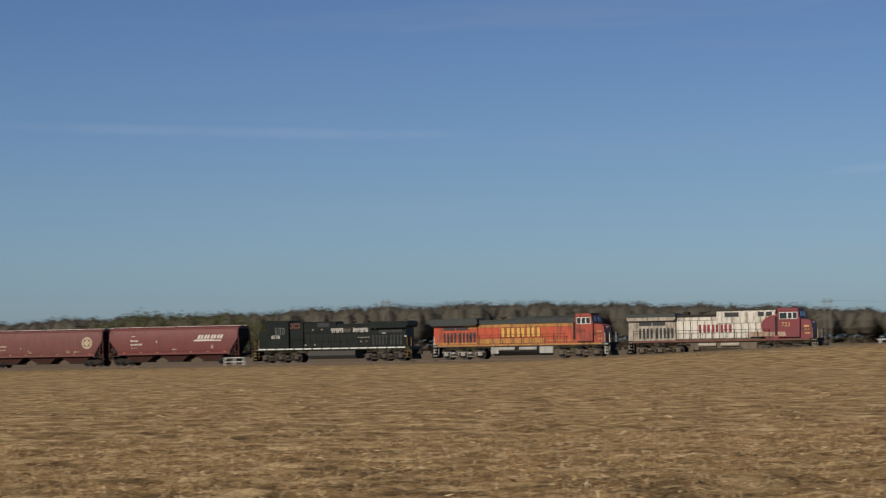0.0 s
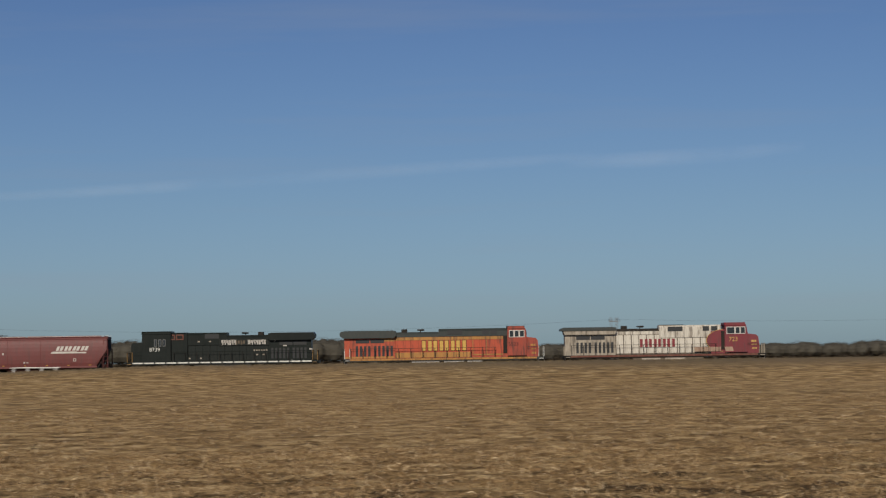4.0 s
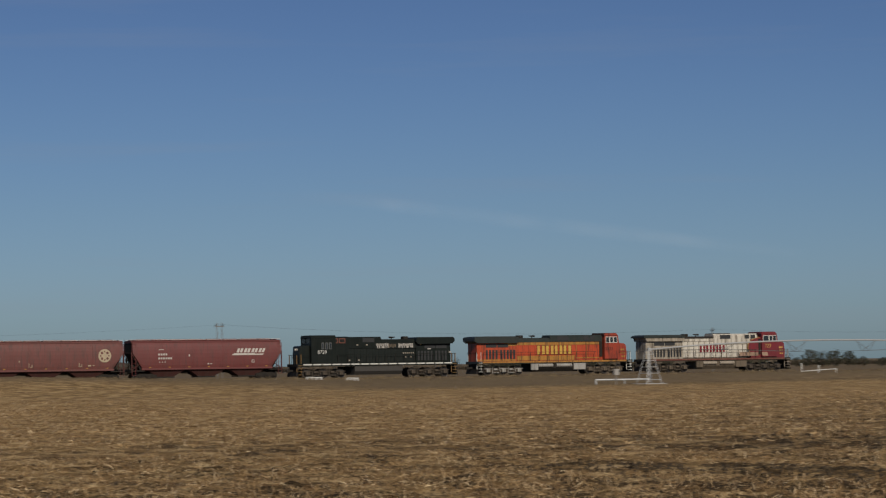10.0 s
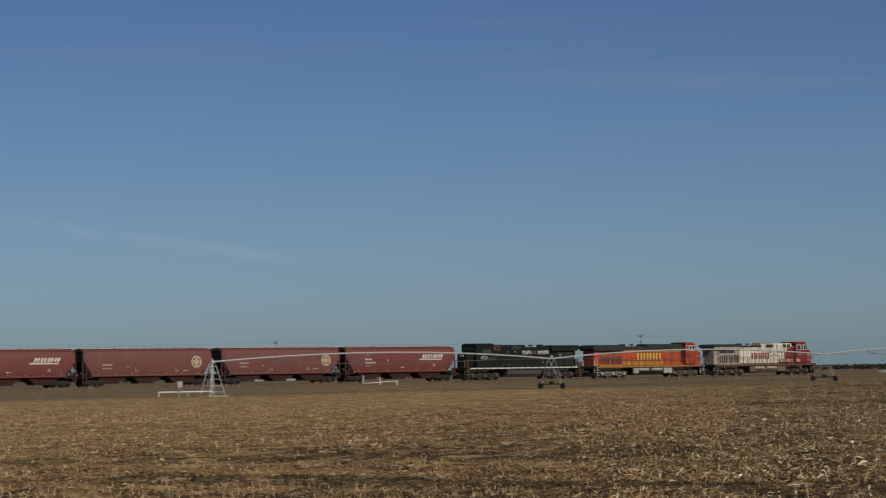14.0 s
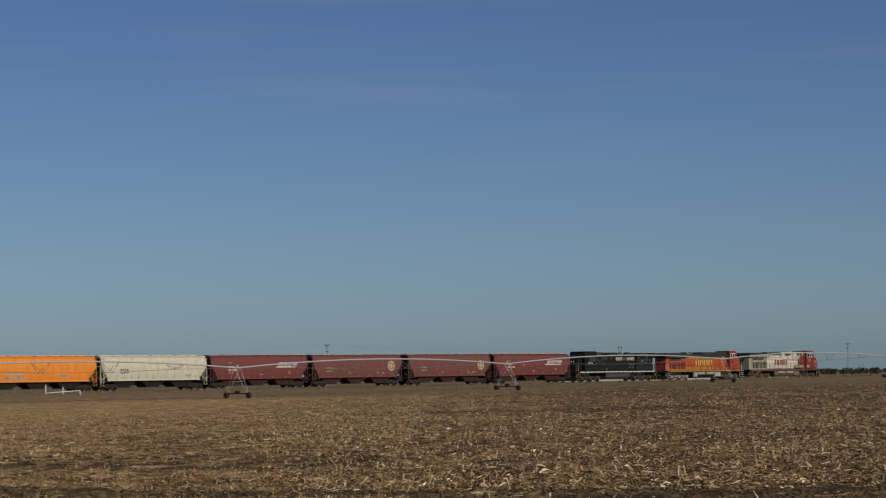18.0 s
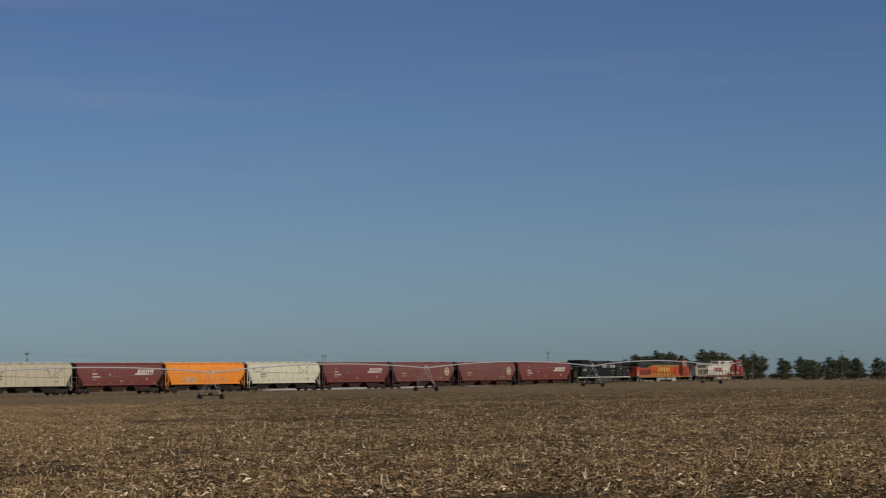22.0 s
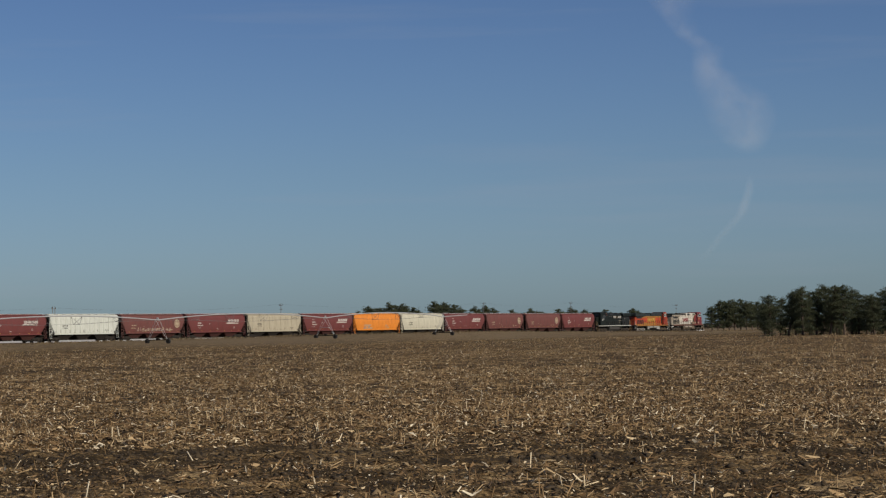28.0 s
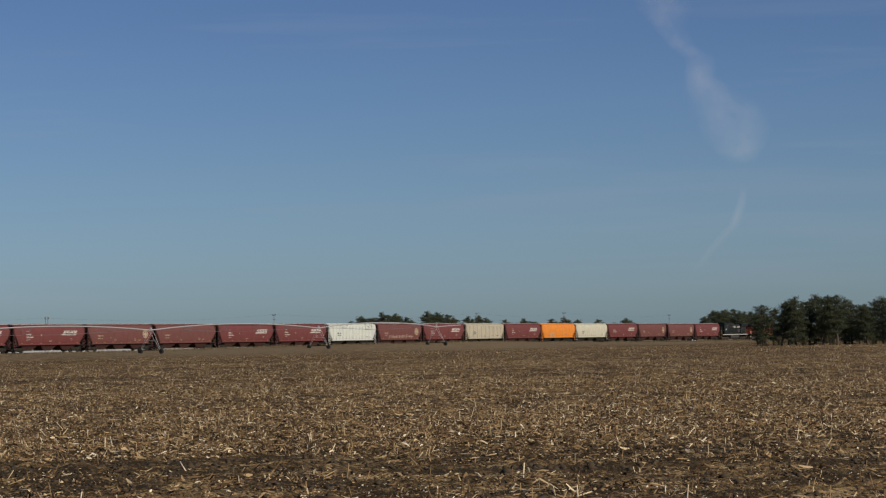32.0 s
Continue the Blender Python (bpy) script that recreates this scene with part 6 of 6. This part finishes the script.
def broad_tree(seed, leafy, label):
    """A broad farm tree one metre high: short trunk, forking limbs, a rounded uneven crown."""
    rng = np.random.default_rng(seed)
    t = empty("farm_tree", label, "tree")
    bm = fresh()
    rod(bm, (0, 0, 0), (0.01, 0, 0.35), 0.03, 7, 0.02)
    centres, twigs = [], []
    for k in range(20):
        a, f = k * 2.4 + rng.normal(0, 0.4), (k + 0.5) / 20
        tip = Vector((math.cos(a) * 0.42 * math.sin(math.pi * (0.2 + 0.72 * f)) * rng.uniform(0.6, 1.1), math.sin(a) * 0.42 * math.sin(math.pi * (0.2 + 0.72 * f)) * rng.uniform(0.6, 1.1), 0.14 + 0.8 * f))
        foot = Vector((0, 0, min(0.35, 0.08 + 0.3 * f)))
        rod(bm, foot, tip, 0.012, 4, 0.003)
        for j in range(26 if leafy else 10):
            centres.append(tip + Vector(rng.normal(0, 0.06, 3)))
        for j in range(8 if leafy else 0):
            centres.append(foot.lerp(tip, rng.uniform(0.4, 0.9)) + Vector(rng.normal(0, 0.05, 3)))
    part("trunk", bm, BARK, t)
    v = tufts(rng, np.array([tuple(c) for c in centres]), 0.045 if leafy else 0.075, 5 if leafy else 4, 1.0, 0.34 if leafy else 0.06)
    crown = new("crown", tri_mesh("crown", v, WOODS_OLIVE if leafy else WOODS_BARE))
    crown.parent = t
    return t


LEAFY = [broad_tree(s, True, "rounded olive green tree at a far farmstead") for s in (31, 32, 33)]
BARE = [broad_tree(s, False, "bare winter tree at a far farmstead") for s in (41, 42)]
FARM_WOOD = ((59.55, 0.22, 1.2), (59.8, 0.36, 1.2), (60.05, 0.50, 1.1), (60.3, 0.51, 1.1), (60.53, 0.44, 1.2), (60.76, 0.49, 1.1), (60.98, 0.40, 1.2), (61.2, 0.26, 1.3), (61.42, 0.12, 1.4), (59.95, 0.18, 1.7), (60.45, 0.15, 1.7), (60.9, 0.15, 1.7),
             (61.7, 0.0, 1.9), (61.95, 0.05, 1.5), (62.2, 0.19, 1.3), (62.45, 0.16, 1.3), (62.7, 0.14, 1.3), (63.0, 0.05, 1.5))
FARM_ROW = ((57.0, 0.22, 1.2), (57.3, 0.14, 1.4), (57.6, 0.2, 1.3), (57.95, 0.17, 1.3), (58.3, 0.02, 1.8), (58.8, 0.0, 1.9), (59.2, 0.05, 1.8), (53.4, 0.05, 1.3), (54.15, -0.02, 1.5), (54.7, 0.07, 1.1), (55.5, 0.12, 1.0), (55.81, 0.11, 1.0), (56.65, 0.03, 1.4))
FARM_BUSHES = ((48.65, -0.04, 1.8), (48.85, 0.08, 1.5), (49.06, 0.09, 1.5), (49.28, 0.12, 1.5), (49.52, 0.08, 1.5), (49.74, 0.06, 1.5), (50.28, 0.05, 1.6), (50.5, 0.0, 1.7), (50.7, 0.04, 1.5), (50.88, 0.08, 1.4), (51.15, 0.01, 1.7), (51.5, 0.1, 1.4), (51.85, 0.02, 1.6), (52.6, -0.04, 1.8))
for az, el, wd in FARM_WOOD + FARM_ROW + FARM_BUSHES:
    plant(LEAFY, k, az, 700 + 12 * (k % 4), el, wd, "trees at a far farmstead")
    k += 1
for az, el, wd in ((49.94, 0.38, 0.9), (50.08, 0.30, 1.0), (51.3, 0.2, 0.9), (56.2, 0.21, 1.0), (56.42, 0.17, 1.0), (45.3, 0.2, 1.0), (45.7, 0.2, 1.0), (48.0, 0.13, 1.2)):
    plant(BARE, k, az, 720 + 12 * (k % 4), el, wd, "trees at a far farmstead")
    k += 1


def far_woods():
    """The bare woods along the skyline: rounded crowns of fine twigs, rank behind rank."""
    rng = np.random.default_rng(21)
    AZ = (-16, -11.2, -7.7, -5.6, -2.7, 1.65, 3.8, 6.7, 9.3, 11.2, 13.9, 18.2, 19.4, 20.3, 20.9, 21.9, 24, 30.7, 33, 40, 44.5, 50.2, 50.4, 51, 54.8, 55.2, 58.9, 63, 66, 72, 77, 84, 88, 98)
    EL = (0.81, 0.83, 0.97, 0.97, 1.09, 1.15, 1.09, 0.98, 0.88, 0.71, 0.64, 0.57, 0.60, 0.65, 0.6, 0.42, 0.36, 0.31, 0.33, 0.16, -0.04, -0.06, -0.14, -0.06, -0.06, -0.12, -0.05, -0.02, -0.03, -0.02, 0.01, 0.01, -0.04, -0.04)
    twigs, dark, undergrowth, hearts = [], [], [], []
    g = -0.8
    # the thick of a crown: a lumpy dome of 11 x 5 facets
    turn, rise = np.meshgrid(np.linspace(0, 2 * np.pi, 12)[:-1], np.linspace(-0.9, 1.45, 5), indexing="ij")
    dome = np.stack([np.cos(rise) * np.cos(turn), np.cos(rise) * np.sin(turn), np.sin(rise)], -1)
    for az in np.arange(-15, 97, 0.17):
        el0 = float(np.interp(az, AZ, EL))
        tall = el0 > 0.12
        evergreen = 63 < az < 88
        for rank in range(2):
            d = (915 + rank * 60 + rng.uniform(-20, 20)) if tall or az < 60 else 905 + rank * 60 + (250 if az > 78 else 0)
            x, y = at_azimuth(az + rng.uniform(-0.09, 0.09), d)
            # each crown its own height; the rear rank makes the skyline
            el = el0 + (0.03 * math.sin(az * 3.1) + 0.018 * math.sin(az * 7.7 + 1) + 0.015 - 0.05 * (1 - rank) - 0.03 * rng.random()) * min(1.0, max(0.0, el0) / 0.4)
            h = max(0.9, 2 + d * math.tan(radians(el)) - g)
            wide = min(0.42 * h, 4.4) + 0.5
            n = int((235 if tall else 32) * (h / 12) ** 0.7) + 20
            # points in an egg, denser towards its skin
            q = rng.normal(0, 1, (n, 3))
            q /= np.linalg.norm(q, axis=1)[:, None]
            q *= 0.62 + 0.36 * rng.random((n, 1)) ** 0.8
            c = np.stack([x + q[:, 0] * wide, y + q[:, 1] * wide, g + h * (0.56 + 0.42 * q[:, 2])], -1)
            if evergreen:
                dark.append(tufts(rng, c, 0.62, 4, 1.0))
                continue
            twigs.append(tufts(rng, c, 0.24 + 0.008 * h, 3, 1.3, 0.4))
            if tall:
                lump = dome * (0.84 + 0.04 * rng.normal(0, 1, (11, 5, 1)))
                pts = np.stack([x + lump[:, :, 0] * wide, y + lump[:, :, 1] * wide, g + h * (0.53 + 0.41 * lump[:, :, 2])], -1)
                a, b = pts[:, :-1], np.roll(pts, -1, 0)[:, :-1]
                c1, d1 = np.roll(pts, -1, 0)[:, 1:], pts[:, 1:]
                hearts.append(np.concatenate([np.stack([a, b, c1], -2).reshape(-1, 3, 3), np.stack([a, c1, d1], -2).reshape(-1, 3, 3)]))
            # brush and trunks below
            m = int(6 + 2.2 * h)
            low = np.stack([x + rng.uniform(-2.2, 2.2, m), y + rng.uniform(-2, 2, m), g + 0.4 * h * rng.random(m)], -1)
            undergrowth.append(tufts(rng, low, 0.9, 4, 2.2, 0.32))
    tagged(new("far_woods", tri_mesh("far_woods", np.concatenate(twigs), WOODS_BARE)), "bare brown winter woods along the skyline", "woods", kind="stuff")
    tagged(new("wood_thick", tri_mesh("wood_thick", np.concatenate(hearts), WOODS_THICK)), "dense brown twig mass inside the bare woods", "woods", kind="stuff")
    tagged(new("wood_undergrowth", tri_mesh("wood_undergrowth", np.concatenate(undergrowth), BRUSH)), "brown brush and stems under the bare woods", "undergrowth", kind="stuff")
    tagged(new("far_evergreens", tri_mesh("far_evergreens", np.concatenate(dark), EVERGREEN)), "low dark line of far evergreens on the horizon", "woods", kind="stuff")
    greens = []

    def shrub(az, d, el, wide, n):
        x, y = at_azimuth(az, d)
        h = 2 + d * math.tan(radians(el)) - g
        q = rng.normal(0, 1, (n, 3))
        q /= np.linalg.norm(q, axis=1)[:, None]
        q *= rng.random((n, 1)) ** 0.3
        greens.append(tufts(rng, np.stack([x + q[:, 0] * wide, y + q[:, 1] * wide, g + h * (0.5 + 0.48 * q[:, 2])], -1), 0.5, 6, 1.2, 0.3))

    for az in np.arange(-9.4, -3.0, 0.11):
        el = np.interp(az, (-9.4, -8.6, -7.8, -6.8, -5.6, -4.4, -3.0), (0.62, 0.86, 1.12, 1.04, 1.0, 0.76, 0.58)) - rng.uniform(0, 0.14)
        shrub(az, 820 + rng.uniform(-25, 25), el, 3.0, 110)
    for az0, el0 in ((-2.2, 0.7), (-1.2, 0.8), (0.6, 0.66), (3.0, 0.86), (7.2, 0.66), (7.9, 0.7), (9.0, 0.6)):
        for j in range(5):
            shrub(az0 + rng.uniform(-0.45, 0.45), 830, el0 - rng.uniform(0, 0.2), 2.6, 90)
    tagged(new("leafy_thicket", tri_mesh("leafy_thicket", np.concatenate(greens), WOODS_GREEN)), "olive green thicket before the bare woods", "thicket", kind="stuff")


far_woods()

# ---- the road beyond the railway and what is on it ----
def road_truck():
    t = empty("box_truck", "white box truck driving on the road beyond the railway", "truck")
    bm = fresh()
    box(bm, -5.9, 3.0, -1.25, 1.25, 1.0, 3.5, 0.05)
    part("cargo_box", bm, TRUCK_WHITE, t)
    bm = fresh()
    slab(bm, [(3.1, 0.7), (5.6, 0.7), (5.65, 1.5), (4.75, 1.65), (4.2, 2.6), (3.1, 2.65)], -1.1, 1.1)
    part("cab", bm, CAR_TAN, t, "pale tan cab")
    bm = fresh()
    slab(bm, [(4.79, 1.7), (4.83, 1.72), (4.29, 2.55), (4.25, 2.53)], -0.95, 0.95)
    part("windscreen", bm, GLASS, t)
    for y in (-1.12, 1.08):
        bm = fresh()
        box(bm, 3.4, 4.2, y, y + 0.04, 1.7, 2.4)
        part("side_window", bm, GLASS, t)
    bm = fresh()
    box(bm, -5.8, 5.4, -0.5, 0.5, 0.6, 0.95)
    part("chassis", bm, UNDERFRAME, t)
    bm = fresh()
    box(bm, 5.6, 5.72, -1.1, 1.1, 0.5, 0.8, 0.03)
    part("bumper", bm, UNDERFRAME, t)
    for x in (4.5, -3.4):
        for y in (-1.05, 1.05):
            bm = fresh()
            rod(bm, (0, -0.14, 0), (0, 0.14, 0), 0.48, 16)
            w = part("wheel", bm, RUBBER, t)
            w.location, w.delta_location = (0, 0, 0.48), (x, y, 0)
            bm = fresh()
            rod(bm, (0, -0.16, 0), (0, 0.16, 0), 0.24, 12)
            part("rim", bm, GALV, w)
    return t


TRUCK = road_truck()


def parked_car():
    x, y = at_azimuth(87.8, 960)
    c = empty("parked_car", "small white car parked by the road", "car")
    c.matrix_basis = pose(x, y, ground_z(x, y), 0, 0, 160)
    bm = fresh()
    slab(bm, [(-2.1, 0.35), (2.1, 0.35), (2.15, 0.75), (1.2, 0.92), (0.6, 1.4), (-1.0, 1.42), (-1.7, 0.95), (-2.15, 0.9)], -0.85, 0.85)
    part("body", bm, TRUCK_WHITE, c)
    for y0 in (-0.87, 0.83):
        bm = fresh()
        slab(bm, [(-1.4, 0.95), (0.95, 0.95), (0.5, 1.33), (-0.95, 1.33)], y0, y0 + 0.04)
        part("window", bm, GLASS, c)
    for x0 in (-1.35, 1.35):
        for y0 in (-0.8, 0.8):
            bm = fresh()
            rod(bm, (x0, y0 - 0.1, 0.32), (x0, y0 + 0.1, 0.32), 0.32, 14)
            part("wheel", bm, RUBBER, c)


parked_car()


def road_side(s):
    """How far the road runs beyond the railway: it draws near towards the south."""
    return -min(90.0, max(11.0, 29.0 - 0.249 * (s - 677)))


def road():
    bm = fresh()
    last = None
    for s in np.arange(-150, 1301, 20):
        ring = []
        for off, z in ((3, -1.9), (3, -0.62), (-3, -0.62), (-3, -1.9)):
            x, y, rail, h = track(s, road_side(s) + off)
            ring.append(bm.verts.new((x, y, rail + z)))
        if last:
            for i in range(4):
                bm.faces.new((last[i], ring[i], ring[(i + 1) % 4], last[(i + 1) % 4]))
        last = ring
    return part("road", bm, ASPHALT)


o = road()
tagged(o, "grey two-lane asphalt road beyond the railway", "road", kind="structure")


def contrail(name, spine, seed, flat=0.0, mat=VAPOUR):
    """A spread-out vapour trail high in the far sky: bearing, height in degrees and half width."""
    d = 4300.0
    bm = fresh()
    lay = bm.verts.layers.float.new("across")
    last = None
    rng = np.random.default_rng(seed)
    for i in range(len(spine) - 1):
        for j in range(8):
            f = j / 8
            a, e, w = [spine[i][q] * (1 - f) + spine[i + 1][q] * f for q in range(3)]
            ring = []
            for u in np.linspace(-1, 1, 9):
                aa = a + (0 if flat else u * w)
                ee = e + u * flat * w
                v = bm.verts.new((d * math.cos(radians(ee)) * math.sin(radians(aa)), d * math.cos(radians(ee)) * math.cos(radians(aa)), d * math.sin(radians(ee)) + 2))
                end = min(1.0, (i + f) / 0.6, (len(spine) - 1 - i - f) / 0.6)
                v[lay] = max(0.0, 1 - abs(u) ** 1.5) * end
                ring.append(v)
            if last:
                for q in range(8):
                    bm.faces.new((last[q], last[q + 1], ring[q + 1], ring[q]))
            last = ring
    o = part(name, bm, mat if not flat else CIRRUS, None)
    return tagged(o, "old drifting vapour trail spread thin in the sky" if not flat else "faint streak of thin cirrus cloud", "vapour trail", kind="structure")


contrail("backdrop_vapour_trail", ((86.3, 11.0, 0.9), (87.0, 9.2, 0.8), (87.25, 8.3, 0.75), (87.35, 7.8, 0.45), (87.65, 7.3, 0.36), (88.15, 6.95, 0.42), (88.1, 6.5, 0.42), (88.4, 6.1, 0.72), (88.75, 5.75, 0.95), (88.95, 5.2, 0.95), (89.0, 4.8, 0.8), (89.1, 4.2, 0.3)), 1)
# faint streaks of cirrus low over the field
contrail("backdrop_cirrus_streak", ((9.5, 4.15, 1.2), (13.0, 4.35, 1.5), (17.0, 4.6, 1.8), (21.0, 4.85, 1.8), (26.5, 5.15, 1.2)), 3, 0.11)
contrail("backdrop_cirrus_streak", ((-11.5, 5.7, 1.5), (-7.0, 5.55, 2.0), (-2.0, 5.4, 2.0), (1.5, 5.35, 1.2)), 4, 0.09)
contrail("backdrop_cirrus_streak", ((44.0, 4.4, 1.5), (48.0, 3.85, 1.8), (52.0, 3.3, 1.8), (57.5, 2.55, 1.2)), 5, 0.13)
contrail("backdrop_cirrus_streak", ((25.0, 4.95, 1.2), (27.0, 5.0, 1.6), (29.0, 5.08, 1.6), (31.5, 5.25, 1.0)), 6, 0.15)
contrail("backdrop_vapour_wisp", ((89.15, 3.7, 0.10), (89.1, 3.3, 0.14), (88.9, 2.75, 0.16), (88.4, 2.2, 0.16), (87.8, 1.5, 0.12)), 2, 0.0, THIN_VAPOUR)


# ---- what moves ----
def roll(wheels, radius, speed):
    """Turn wheels of one size together: one set of keys serves them all, each at its own axle."""
    lead, *others = wheels
    n = int(32.0 * abs(speed) / radius / radians(80)) + 2
    rows = []
    for k in range(n + 1):
        t = 32.0 * k / n
        rows.append((t, Matrix.Translation((0, 0, radius)) @ Matrix.Rotation(speed * t / radius, 4, "Y")))
    walk(lead, rows)
    for o in others:
        o.rotation_mode = "QUATERNION"
        o.animation_data_create()
        o.animation_data.action = lead.animation_data.action
        o.animation_data.action_slot = lead.animation_data.action_slot


def wheelsets(vehicles):
    return [o for v in vehicles for t in v.children if t.name.startswith("truck") for o in t.children if o.name.startswith("wheelset")]


def motions():
    times = [0.0, 1 / 30] + [float(k) for k in range(2, 32, 2)] + [32.0 - 1 / 30, 32.0]
    for k, (vehicle, behind) in enumerate(zip(LOCOS + CARS, CENTRES)):
        rows = []
        for t in times:
            s = 20.728 * t - behind
            x, y, z, h = track(s)
            rows.append((t, pose(x, y, z, 0, 0, math.degrees(h) + (180 if k == 2 else 0))))
        walk(vehicle, rows)
    rows = []
    for t in times:
        s = 677 + 13.4 * (26 - t)
        x, y, z, h = track(s, road_side(s))
        rows.append((t, pose(x, y, z - 0.62, 0, 0, math.degrees(h) + 180 - 14)))
    walk(TRUCK, rows)
    # the wheels turn as fast as they roll; the third engine runs backwards
    roll(wheelsets(LOCOS[:2]), 0.53, 20.8)
    roll(wheelsets(LOCOS[2:]), 0.53, -20.8)
    roll(wheelsets(CARS), 0.46, 20.8)
    roll([o for o in TRUCK.children if o.name.startswith("wheel")], 0.48, 13.8)


motions()
